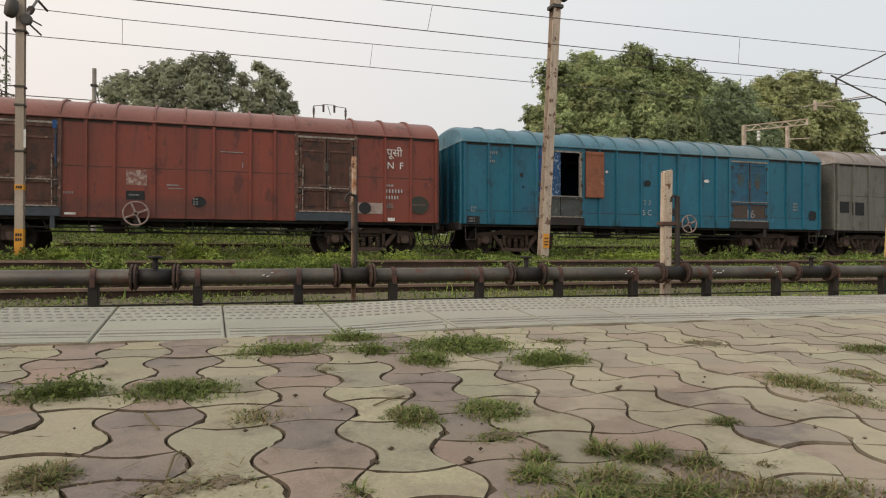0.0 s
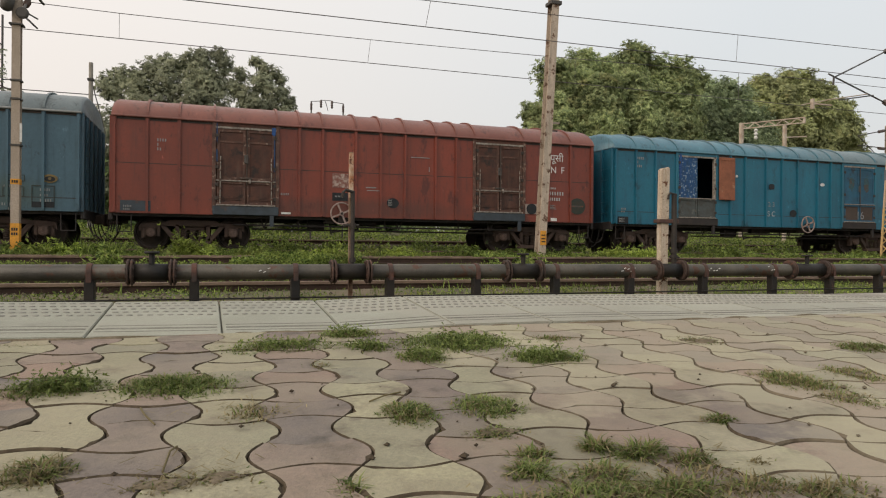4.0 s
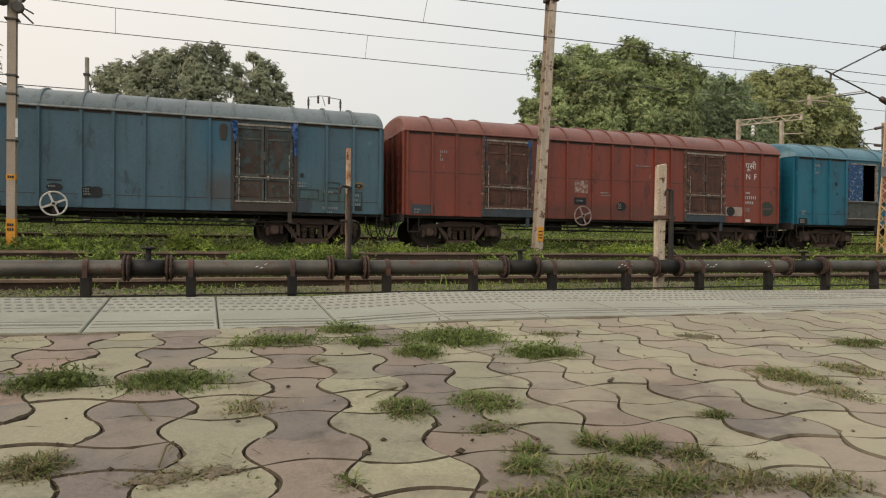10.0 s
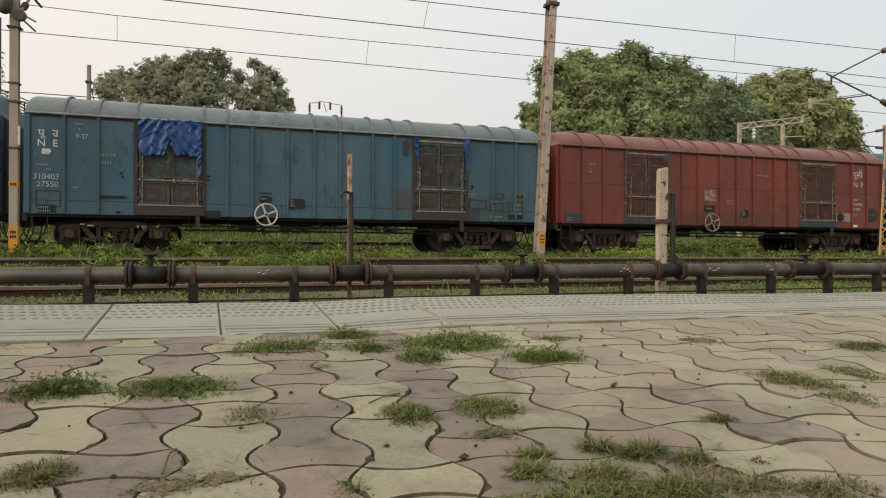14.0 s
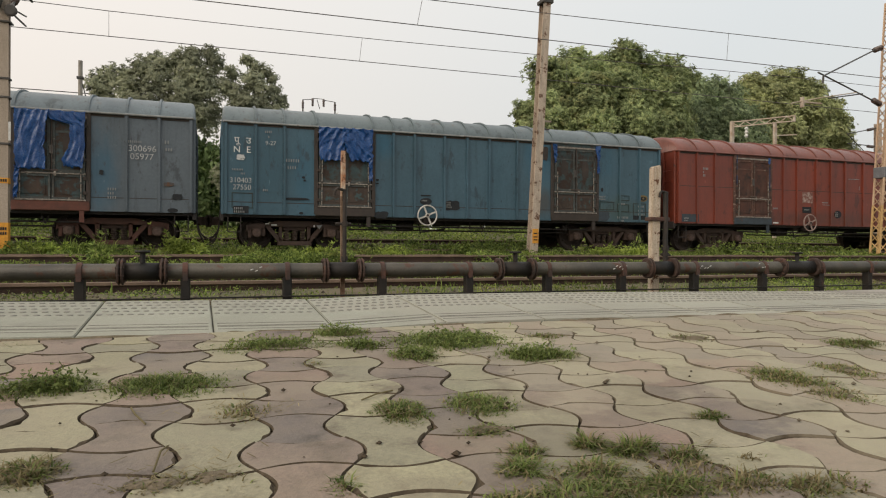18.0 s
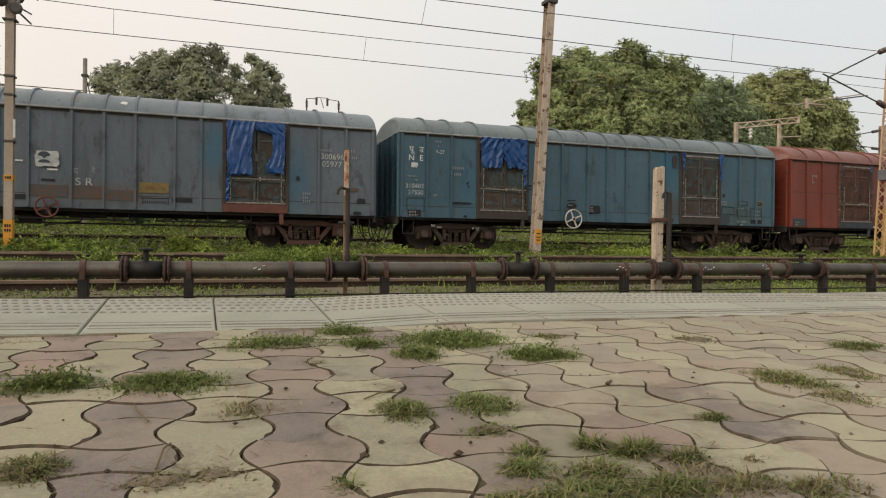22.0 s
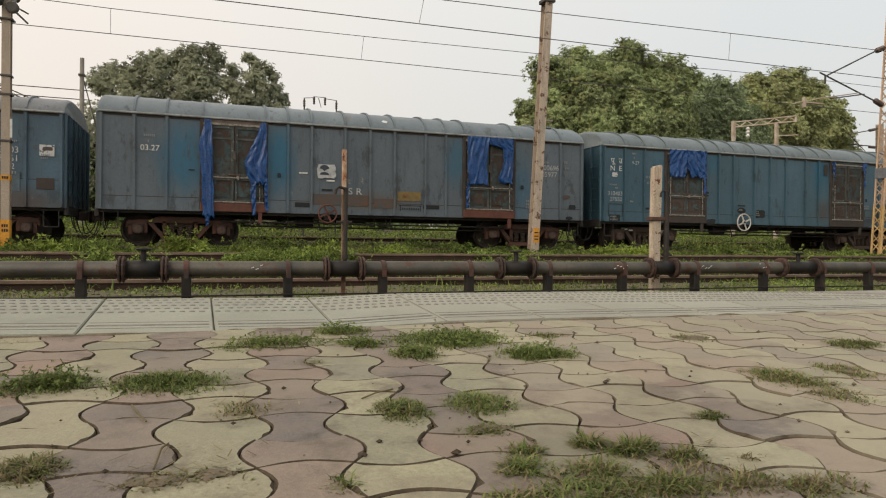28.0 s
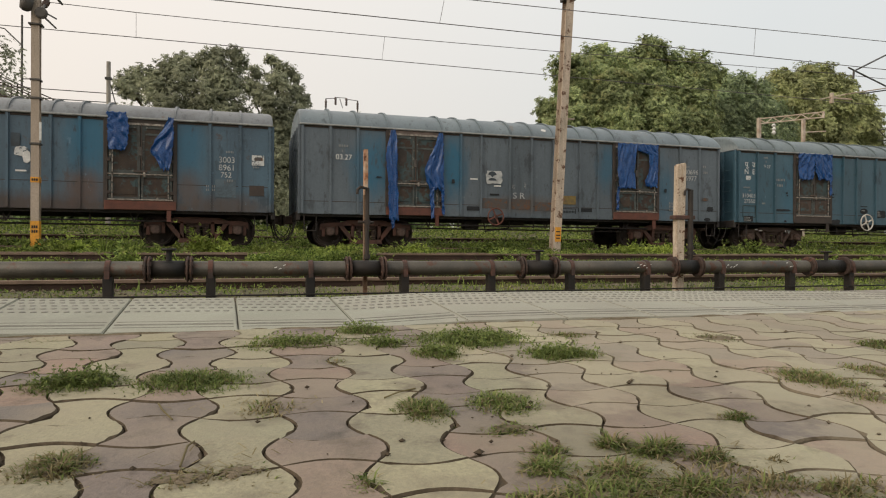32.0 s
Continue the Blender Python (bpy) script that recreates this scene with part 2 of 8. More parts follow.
M["paver_yellow"] = material("paver_yellow", (0.338, 0.316, 0.218), (0.274, 0.255, 0.178), spots=(0.17, 0.145, 0.105), spot_at=(0.53, 0.66), spot_scale=7, scale=4, fine=90, rough=0.8, bump=0.34, bump_scale=110, place=True, film=(0.295, 0.262, 0.188), tints=[(0.62, 0.64, 0.66), (0.98, 0.98, 0.96), (1.12, 1.12, 1.04), (0.84, 0.89, 0.88), (1.04, 1.0, 0.95), (0.72, 0.74, 0.78), (1.08, 1.07, 0.98)], gloss=0.45, dust_haze=(0.43, 0.388, 0.280))
M["paver_yellow_rest"] = material("paver_yellow_rest", (0.338, 0.316, 0.218), (0.274, 0.255, 0.178), spots=(0.17, 0.145, 0.105), spot_at=(0.53, 0.66), spot_scale=7, scale=4, fine=90, rough=0.8, bump=0.34, bump_scale=110, place=True, film=(0.295, 0.262, 0.188), tints=[(0.62, 0.64, 0.66), (0.98, 0.98, 0.96), (1.12, 1.12, 1.04), (0.84, 0.89, 0.88), (1.04, 1.0, 0.95), (0.72, 0.74, 0.78), (1.08, 1.07, 0.98)], gloss=0.45, dust_haze=(0.43, 0.388, 0.280), joined=True)
M["paver_pink"] = material("paver_pink", (0.252, 0.200, 0.165), (0.210, 0.172, 0.147), spots=(0.135, 0.11, 0.09), spot_at=(0.53, 0.66), spot_scale=7, scale=4, fine=90, rough=0.8, bump=0.34, bump_scale=110, place=True, film=(0.272, 0.230, 0.171), tints=[(0.56, 0.64, 0.72), (0.98, 0.97, 0.97), (1.16, 0.98, 0.91), (0.76, 0.81, 0.86), (1.12, 1.06, 1.0), (0.66, 0.73, 0.79), (1.10, 0.95, 0.90)], gloss=0.45, dust_haze=(0.43, 0.388, 0.280))
M["paver_pink_rest"] = material("paver_pink_rest", (0.252, 0.200, 0.165), (0.210, 0.172, 0.147), spots=(0.135, 0.11, 0.09), spot_at=(0.53, 0.66), spot_scale=7, scale=4, fine=90, rough=0.8, bump=0.34, bump_scale=110, place=True, film=(0.272, 0.230, 0.171), tints=[(0.56, 0.64, 0.72), (0.98, 0.97, 0.97), (1.16, 0.98, 0.91), (0.76, 0.81, 0.86), (1.12, 1.06, 1.0), (0.66, 0.73, 0.79), (1.10, 0.95, 0.90)], gloss=0.45, dust_haze=(0.43, 0.388, 0.280), joined=True)
M["coping"] = material("coping_concrete", (0.320, 0.328, 0.268), (0.270, 0.276, 0.221), spots=(0.22, 0.216, 0.18), spot_at=(0.6, 0.75), scale=2.5, fine=90, rough=0.7, bump=0.25, bump_scale=120, piece=0.15, place=True, gloss=0.5, dust_haze=(0.375, 0.352, 0.292), film=(0.278, 0.272, 0.222))
M["coping_dark"] = material("coping_worn_dot", (0.20, 0.193, 0.170), (0.265, 0.255, 0.225), scale=20, fine=90, rough=0.9)
M["concrete"] = material("old_concrete", (0.33, 0.31, 0.27), (0.22, 0.20, 0.17), scale=2, fine=50, rough=0.9, bump=0.3)
M["rail"] = material("rusty_rail", (0.060, 0.037, 0.028), (0.032, 0.023, 0.019), spots=(0.09, 0.062, 0.045), scale=4, fine=60, rough=0.85, metal=0.1, gloss=0.2)
M["rail_top"] = material("rail_top", (0.200, 0.140, 0.100), (0.120, 0.080, 0.058), scale=4, fine=60, rough=0.6, metal=0.2)
M["sleeper"] = material("sleeper", (0.17, 0.15, 0.12), (0.10, 0.09, 0.07), scale=3, rough=0.95)
M["pipe"] = material("pipe_iron", (0.046, 0.044, 0.039), (0.105, 0.095, 0.077), spots=(0.080, 0.040, 0.027), spot_at=(0.56, 0.62), spot_scale=7, scale=3, fine=70, rough=0.5, metal=0.25, bump=0.2)
M["pipe_dark"] = material("pipe_fitting", (0.008, 0.0078, 0.0075), (0.022, 0.016, 0.012), spots=(0.09, 0.045, 0.028), scale=6, fine=70, rough=0.6, metal=0.2)
M["flange"] = material("rusty_flange", (0.030, 0.022, 0.018), (0.070, 0.038, 0.028), spots=(0.11, 0.052, 0.034), spot_at=(0.56, 0.64), spot_scale=14, scale=8, fine=70, rough=0.8)
M["pipe_rust"] = material("clamp_rust", (0.100, 0.046, 0.033), (0.042, 0.031, 0.027), scale=12, fine=70, rough=0.85)
M["white_paint"] = material("white_marking", (0.72, 0.72, 0.69), (0.52, 0.52, 0.5), scale=6, fine=60, rough=0.7, bump=0)
M["soft_white"] = material("worn_white_lettering", (0.50, 0.51, 0.50), (0.27, 0.285, 0.29), spots=(0.12, 0.14, 0.15), spot_at=(0.62, 0.7), spot_scale=9, scale=6, fine=60, rough=0.7, bump=0)
M["wood_post"] = material("pale_post", (0.55, 0.48, 0.39), (0.38, 0.29, 0.21), spots=(0.13, 0.06, 0.035), spot_at=(0.55, 0.60), spot_scale=9, streak=(0.20, 0.12, 0.075), scale=6, stretch=(4, 4, 0.6), fine=60, rough=0.9, bump=0.4, gloss=0.2)
M["iron_rust"] = material("rusty_angle_iron", (0.17, 0.098, 0.062), (0.27, 0.205, 0.15), spots=(0.10, 0.055, 0.035), spot_at=(0.5, 0.6), spot_scale=9, scale=6, fine=60, rough=0.9, bump=0.3, gloss=0.2)
M["post_rust"] = material("orange_rust_post", (0.33, 0.125, 0.048), (0.50, 0.41, 0.31), spots=(0.10, 0.035, 0.02), spot_at=(0.55, 0.60), spot_scale=14, scale=14, fine=60, rough=0.9, bump=0.4)
M["hydrant"] = material("hydrant_iron", (0.015, 0.013, 0.011), (0.038, 0.027, 0.02), scale=6, fine=60, rough=0.7)
M["mast_pale"] = material("mast_pale_paint", (0.395, 0.325, 0.260), (0.30, 0.245, 0.19), spots=(0.21, 0.13, 0.085), spot_at=(0.62, 0.7), scale=2, stretch=(2, 2, 0.5), fine=40, rough=0.7, bump=0.2)
M["mast_grey"] = material("mast_worn_paint", (0.50, 0.415, 0.335), (0.35, 0.295, 0.24), spots=(0.13, 0.075, 0.05), spot_at=(0.56, 0.62), spot_scale=5, streak=(0.22, 0.21, 0.17), scale=3, stretch=(2, 2, 0.5), fine=40, rough=0.8, bump=0.3, gloss=0.25)
M["yellow_paint"] = material("yellow_band", (0.66, 0.31, 0.03), (0.55, 0.24, 0.03), scale=5, rough=0.7)
M["steel_dark"] = material("dark_steel", (0.06, 0.058, 0.055), (0.10, 0.09, 0.08), scale=5, rough=0.6, metal=0.4)
M["wire"] = material("copper_wire", (0.10, 0.09, 0.085), (0.07, 0.06, 0.06), scale=3, rough=0.6, bump=0)
M["porcelain"] = material("insulator", (0.10, 0.065, 0.055), (0.06, 0.045, 0.04), scale=6, rough=0.3, bump=0)
M["mast_salmon"] = material("salmon_lattice_paint", (0.56, 0.40, 0.27), (0.44, 0.30, 0.20), scale=3, rough=0.8)
M["mast_tan"] = material("tan_lattice_paint", (0.60, 0.40, 0.17), (0.48, 0.31, 0.14), scale=3, rough=0.8)
M["steel_grey"] = material("grey_steel", (0.19, 0.20, 0.22), (0.13, 0.135, 0.145), scale=4, rough=0.6, metal=0.2)
M["portal"] = material("portal_pale_steel", (0.50, 0.44, 0.37), (0.36, 0.27, 0.2), scale=3, rough=0.8)
M["bark"] = material("bark", (0.085, 0.065, 0.045), (0.05, 0.04, 0.03), scale=2, stretch=(3, 3, 0.6), fine=20, rough=0.95, bump=0.6, bump_scale=12)
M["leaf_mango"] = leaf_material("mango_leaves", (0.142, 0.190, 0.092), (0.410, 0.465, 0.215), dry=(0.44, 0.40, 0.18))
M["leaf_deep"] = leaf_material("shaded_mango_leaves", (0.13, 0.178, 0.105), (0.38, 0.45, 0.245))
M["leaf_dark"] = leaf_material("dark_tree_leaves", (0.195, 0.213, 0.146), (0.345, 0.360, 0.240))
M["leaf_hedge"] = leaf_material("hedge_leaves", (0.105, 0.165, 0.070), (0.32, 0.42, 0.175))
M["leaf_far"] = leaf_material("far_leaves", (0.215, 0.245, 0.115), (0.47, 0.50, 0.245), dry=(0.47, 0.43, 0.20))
M["weed"] = leaf_material("weeds", (0.034, 0.066, 0.016), (0.275, 0.345, 0.084), dry=(0.29, 0.26, 0.085))
M["weed_bright"] = leaf_material("bright_weeds", (0.14, 0.20, 0.035), (0.42, 0.50, 0.11), through=0.45)
M["tuft"] = leaf_material("platform_grass", (0.072, 0.110, 0.030), (0.240, 0.285, 0.092), through=0.35)
M["tuft_dry"] = leaf_material("dry_platform_grass", (0.13, 0.11, 0.05), (0.33, 0.275, 0.155), through=0.3)
M["bogie"] = material("bogie_iron", (0.075, 0.046, 0.034), (0.048, 0.033, 0.027), spots=(0.13, 0.06, 0.04), scale=3, fine=30, rough=0.85, bump=0.4)
M["wheel_steel"] = material("wheel_steel", (0.035, 0.028, 0.026), (0.055, 0.038, 0.03), scale=4, fine=40, rough=0.75, metal=0.3)
M["bogie_rust"] = material("rusty_bogie_iron", (0.105, 0.046, 0.032), (0.056, 0.032, 0.025), spots=(0.18, 0.08, 0.05), scale=3, fine=30, rough=0.85, bump=0.4)
M["axle_cap"] = material("axle_cap", (0.115, 0.072, 0.055), (0.06, 0.038, 0.03), scale=12, rough=0.7)
M["underframe"] = material("underframe_black", (0.022, 0.02, 0.02), (0.04, 0.03, 0.026), scale=3, fine=30, rough=0.85)
M["spring"] = material("spring_steel", (0.05, 0.037, 0.03), (0.09, 0.06, 0.045), scale=12, rough=0.7, metal=0.3)
M["rust_red"] = material("door_sill_rust", (0.15, 0.055, 0.038), (0.09, 0.04, 0.03), scale=4, fine=40, rough=0.85, bump=0.3)
M["tarp"] = material("blue_tarpaulin", (0.0022, 0.040, 0.160), (0.004, 0.062, 0.220), spots=(0.014, 0.125, 0.34), spot_at=(0.62, 0.74), spot_scale=7, scale=5, fine=40, stretch=(2.5, 1, 0.8), rough=0.30, bump=0.6, bump_scale=16, gloss=0.5, grainy=0.35)
M["pale_iron"] = material("pale_rusty_handwheel", (0.34, 0.27, 0.24), (0.20, 0.13, 0.11), scale=10, rough=0.8)
M["white_iron"] = material("white_handwheel", (0.60, 0.58, 0.54), (0.42, 0.39, 0.35), scale=10, rough=0.7)
M["black_plate"] = material("black_marking", (0.010, 0.012, 0.015), (0.018, 0.021, 0.024), scale=8, rough=0.8, bump=0)
M["green_plate"] = material("green_marking", (0.022, 0.038, 0.030), (0.050, 0.040, 0.030), scale=8, rough=0.8, bump=0)
M["yellow_plate"] = material("yellow_marking", (0.22, 0.15, 0.045), (0.13, 0.10, 0.05), scale=8, rough=0.8, bump=0)
M["faded_paint"] = material("faded_white_strokes", (0.29, 0.295, 0.29), (0.15, 0.16, 0.165), scale=8, fine=60, rough=0.75, bump=0)
M["blue_rub"] = material("rubbed_blue_paint", (0.085, 0.125, 0.155), (0.05, 0.07, 0.085), spots=(0.09, 0.055, 0.04), spot_at=(0.58, 0.68), spot_scale=6, scale=4, rough=0.6)
M["brown_scab"] = material("brown_scabbed_paint", (0.095, 0.070, 0.056), (0.070, 0.076, 0.080), spots=(0.125, 0.065, 0.04), spot_at=(0.50, 0.58), spot_scale=7, scale=3, fine=40, rough=0.9)
M["sill_blue"] = material("dark_blue_sill", (0.045, 0.062, 0.078), (0.032, 0.04, 0.048), spots=(0.09, 0.05, 0.035), scale=5, fine=40, rough=0.75)
M["edge_brown"] = material("worn_brown_edge", (0.125, 0.062, 0.045), (0.055, 0.032, 0.026), spots=(0.25, 0.18, 0.14), spot_at=(0.56, 0.63), spot_scale=9, scale=6, fine=50, rough=0.85, bump=0.3)
M["edge_teal"] = material("worn_teal_edge", (0.072, 0.090, 0.088), (0.045, 0.038, 0.032), spots=(0.23, 0.215, 0.185), spot_at=(0.57, 0.65), spot_scale=9, scale=6, fine=50, rough=0.8, bump=0.3)
M["worn_white_red"] = material("worn_white_on_red", (0.215, 0.095, 0.075), (0.155, 0.06, 0.045), spots=(0.40, 0.33, 0.29), spot_at=(0.45, 0.62), spot_scale=9, scale=4, rough=0.7, bump=0)
M["worn_white_blue"] = material("worn_white_on_blue", (0.07, 0.095, 0.115), (0.06, 0.08, 0.10), spots=(0.52, 0.53, 0.52), spot_at=(0.40, 0.47), spot_scale=12, scale=4, rough=0.7, bump=0)
M["pale_panel"] = material("worn_pale_panel", (0.36, 0.30, 0.27), (0.25, 0.18, 0.15), spots=(0.17, 0.07, 0.05), spot_at=(0.6, 0.7), spot_scale=6, scale=5, rough=0.75, bump=0)
M["scrape"] = material("scraped_metal_edge", (0.34, 0.31, 0.27), (0.10, 0.075, 0.06), scale=14, fine=60, rough=0.7)
M["gutter"] = material("worn_gutter_edge", (0.30, 0.31, 0.31), (0.16, 0.16, 0.155), spots=(0.12, 0.07, 0.05), spot_at=(0.6, 0.68), spot_scale=5, scale=4, fine=50, rough=0.5)
M["inside"] = material("wagon_inside", (0.05, 0.045, 0.04), (0.03, 0.028, 0.025), scale=3, rough=0.9)
M["orange_rust"] = material("rusted_door", (0.290, 0.108, 0.060), (0.200, 0.080, 0.046), spots=(0.36, 0.20, 0.125), scale=5, fine=40, rough=0.9, bump=0.3)


def paint(name, base, other, streak, spots, spot_at=(0.62, 0.72), shift=0.0, rough=0.44, zones=(), chips=True):
    pale = tuple(min(0.6, v * 1.6 + 0.03) for v in base)
    dark = tuple(v * 0.35 + 0.008 for v in base)
    return material(name, base, other, spots=spots, spot_at=spot_at, spot_scale=2.2, streak=streak, scale=0.8, fine=18, stretch=(1.4, 1, 0.6),
                    rough=rough, bump=0.30, bump_scale=3.2, shift=shift, piece=0.20, zones=[(x - 6.72, z, a, b, c, p) for x, z, a, b, c, p in zones],
                    scuff=[(6.0, 0.635, pale), (15.0, 0.66, pale), (4.0, 0.595, dark), (1.8, 0.575, dark), (11.0, 0.625, dark)] if chips else None, gloss=0.48, grainy=0.30, runs=tuple(v * 0.45 + 0.008 for v in base))


M["red_side"] = paint("red_oxide_paint", (0.212, 0.043, 0.023), (0.158, 0.036, 0.021), (0.075, 0.030, 0.023), (0.08, 0.032, 0.024), shift=1, zones=[(2.0, 2.2, 2.6, 1.6, (0.095, 0.030, 0.021), 0.25), (6.2, 1.2, 4.0, 0.35, (0.075, 0.035, 0.026), 0.6), (12.4, 2.2, 0.8, 1.6, (0.20, 0.05, 0.034), 0.5)])
M["red_roof"] = paint("red_roof_paint", (0.207, 0.075, 0.055), (0.154, 0.058, 0.044), (0.12, 0.055, 0.046), (0.15, 0.07, 0.058), shift=2)
M["blue_side"] = paint("bright_blue_paint", (0.010, 0.132, 0.200), (0.010, 0.098, 0.160), (0.014, 0.075, 0.125), (0.04, 0.07, 0.08), spot_at=(0.68, 0.76), shift=3, zones=[(2.9, 1.3, 0.9, 0.6, (0.05, 0.07, 0.08), 0.7), (10.3, 1.6, 1.0, 1.0, (0.04, 0.065, 0.08), 0.7)])
M["blue_roof"] = paint("blue_roof_paint", (0.085, 0.215, 0.275), (0.06, 0.15, 0.205), (0.045, 0.10, 0.135), (0.16, 0.16, 0.14), shift=4, zones=[(11.0, 3.75, 4.0, 1.2, (0.155, 0.185, 0.185), 0.7), (6.5, 3.9, 1.4, 0.4, (0.16, 0.19, 0.19), 0.5)])
M["teal_side"] = paint("teal_paint", (0.057, 0.118, 0.160), (0.045, 0.095, 0.128), (0.026, 0.058, 0.070), (0.035, 0.045, 0.048), spot_at=(0.68, 0.76), shift=5,
                       zones=[(0.9, 2.2, 1.4, 1.5, (0.026, 0.075, 0.105), 0.6), (9.05, 2.9, 0.55, 0.9, (0.011, 0.098, 0.170), 0.6), (4.2, 3.0, 0.4, 0.5, (0.009, 0.110, 0.195), 0.5), (11.4, 2.9, 0.5, 0.8, (0.011, 0.098, 0.170), 0.3), (11.9, 1.35, 1.3, 0.5, (0.05, 0.085, 0.075), 0.7), (9.2, 1.5, 0.5, 0.5, (0.06, 0.05, 0.04), 0.7), (2.1, 2.0, 0.4, 1.4, (0.009, 0.110, 0.195), 0.28)])
M["teal_roof"] = paint("teal_roof_paint", (0.152, 0.189, 0.199), (0.105, 0.136, 0.148), (0.09, 0.12, 0.13), (0.14, 0.12, 0.10), shift=6)
M["slate_side"] = paint("slate_blue_paint", (0.106, 0.130, 0.152), (0.082, 0.104, 0.123), (0.042, 0.054, 0.060), (0.045, 0.044, 0.044), spot_at=(0.68, 0.76), shift=7,
                        zones=[(4.25, 2.35, 0.55, 1.2, (0.009, 0.104, 0.184), 0.9), (1.95, 2.3, 0.8, 1.1, (0.009, 0.104, 0.184), 0.8), (9.3, 2.6, 0.5, 0.9, (0.009, 0.110, 0.195), 0.6), (11.35, 1.9, 0.5, 1.3, (0.010, 0.095, 0.165), 0.55), (6.6, 1.35, 1.6, 0.3, (0.10, 0.075, 0.055), 0.6)])
M["slate_roof"] = paint("slate_roof_paint", (0.168, 0.210, 0.231), (0.122, 0.155, 0.176), (0.10, 0.125, 0.14), (0.15, 0.13, 0.11), shift=8)
M["navy_side"] = paint("worn_blue_paint", (0.066, 0.120, 0.165), (0.050, 0.085, 0.118), (0.036, 0.044, 0.052), (0.07, 0.050, 0.040), spot_at=(0.62, 0.72), shift=9,
                       zones=[(9.2, 2.7, 0.7, 1.1, (0.009, 0.110, 0.195), 0.75), (11.4, 2.6, 0.5, 1.0, (0.009, 0.110, 0.195), 0.6), (6.5, 1.02, 9.0, 0.40, (0.060, 0.040, 0.031), 0.9), (4.6, 1.4, 1.2, 0.5, (0.07, 0.045, 0.034), 0.7), (9.0, 1.5, 0.6, 0.5, (0.09, 0.055, 0.04), 0.8), (12.4, 1.1, 1.2, 0.4, (0.075, 0.055, 0.045), 0.7), (11.4, 1.5, 0.4, 0.6, (0.09, 0.06, 0.045), 0.7)])
M["navy_roof"] = paint("worn_blue_roof", (0.171, 0.189, 0.203), (0.117, 0.126, 0.135), (0.09, 0.085, 0.08), (0.13, 0.09, 0.065), shift=10)
M["grey_side"] = paint("grey_coach_paint", (0.165, 0.165, 0.145), (0.12, 0.12, 0.105), (0.065, 0.06, 0.052), (0.10, 0.075, 0.06), shift=11)
M["grey_roof"] = paint("grey_coach_roof", (0.25, 0.22, 0.195), (0.19, 0.165, 0.145), (0.13, 0.11, 0.10), (0.16, 0.12, 0.10), shift=12)
M["torn_blue"] = material("tattered_blue", (0.008, 0.070, 0.215), (0.010, 0.040, 0.085), spots=(0.27, 0.34, 0.40), spot_at=(0.56, 0.62), spot_scale=13, stretch=(3, 1, 0.7), scale=5, fine=30, rough=0.7, bump=0.3)
M["deep_blue"] = material("deep_blue_paint", (0.014, 0.045, 0.12), (0.02, 0.03, 0.06), scale=6, fine=30, rough=0.7)
M["door_brown"] = material("brown_door_wood", (0.098, 0.042, 0.029), (0.056, 0.030, 0.024), spots=(0.028, 0.022, 0.020), spot_at=(0.54, 0.66), streak=(0.105, 0.065, 0.05), scale=4, fine=45, rough=0.9, bump=0.35, piece=0.25)
M["door_teal"] = material("teal_door_worn", (0.052, 0.088, 0.094), (0.032, 0.046, 0.047), spots=(0.045, 0.028, 0.020), spot_at=(0.46, 0.56), spot_scale=3.5, streak=(0.06, 0.05, 0.042), scale=4, fine=45, rough=0.85, bump=0.3, piece=0.25)
M["door_rusted_teal"] = material("rust_eaten_teal_door", (0.062, 0.044, 0.033), (0.040, 0.030, 0.025), spots=(0.050, 0.082, 0.085), spot_at=(0.53, 0.60), spot_scale=4.5, streak=(0.085, 0.045, 0.03), scale=4, fine=45, rough=0.9, bump=0.35, piece=0.25)
M["worn_teal"] = material("teal_worn_through_blue", (0.045, 0.105, 0.120), (0.030, 0.070, 0.085), spots=(0.075, 0.06, 0.05), spot_at=(0.50, 0.58), spot_scale=5, scale=5, fine=45, rough=0.85, bump=0.3)
M["door_rust"] = material("rusty_low_door", (0.085, 0.058, 0.045), (0.06, 0.05, 0.044), spots=(0.15, 0.12, 0.10), spot_at=(0.6, 0.72), spot_scale=5, scale=5, fine=45, rough=0.9, bump=0.35, piece=0.2)
M["door_blue"] = material("blue_door", (0.022, 0.115, 0.195), (0.025, 0.08, 0.13), spots=(0.03, 0.038, 0.045), spot_at=(0.57, 0.66), scale=4, fine=45, rough=0.75, bump=0.25, piece=0.2)
M["door_grey"] = material("grey_low_door", (0.074, 0.090, 0.092), (0.060, 0.055, 0.047), spots=(0.20, 0.19, 0.17), spot_at=(0.6, 0.7), scale=5, fine=45, rough=0.85, bump=0.3)
M["head_tan"] = material("tan_door_head", (0.165, 0.125, 0.108), (0.095, 0.075, 0.066), scale=5, fine=40, rough=0.85)
# dark door ironwork; also the colour of the shade strip below the eaves
M["strip_dark"] = material("dark_post_and_eave_shade", (0.04, 0.034, 0.03), (0.06, 0.045, 0.038), scale=4, fine=30, rough=0.85)

# ---------------------------------------------------------------- mesh helpers
rnd = random.Random(7)


def mesh_of(name, bm, mat, smooth=False):
    me = bpy.data.meshes.new(name)
    bm.normal_update()
    bm.to_mesh(me)
    bm.free()
    me.materials.append(mat)
    if smooth:
        me.shade_smooth()
    return me


def part(name, bm, mat, parent, label="", smooth=False):
    ob = new(name, mesh_of(name, bm, mat, smooth))
    ob.parent = parent
    if label:
        tagged(ob, label)
    return ob


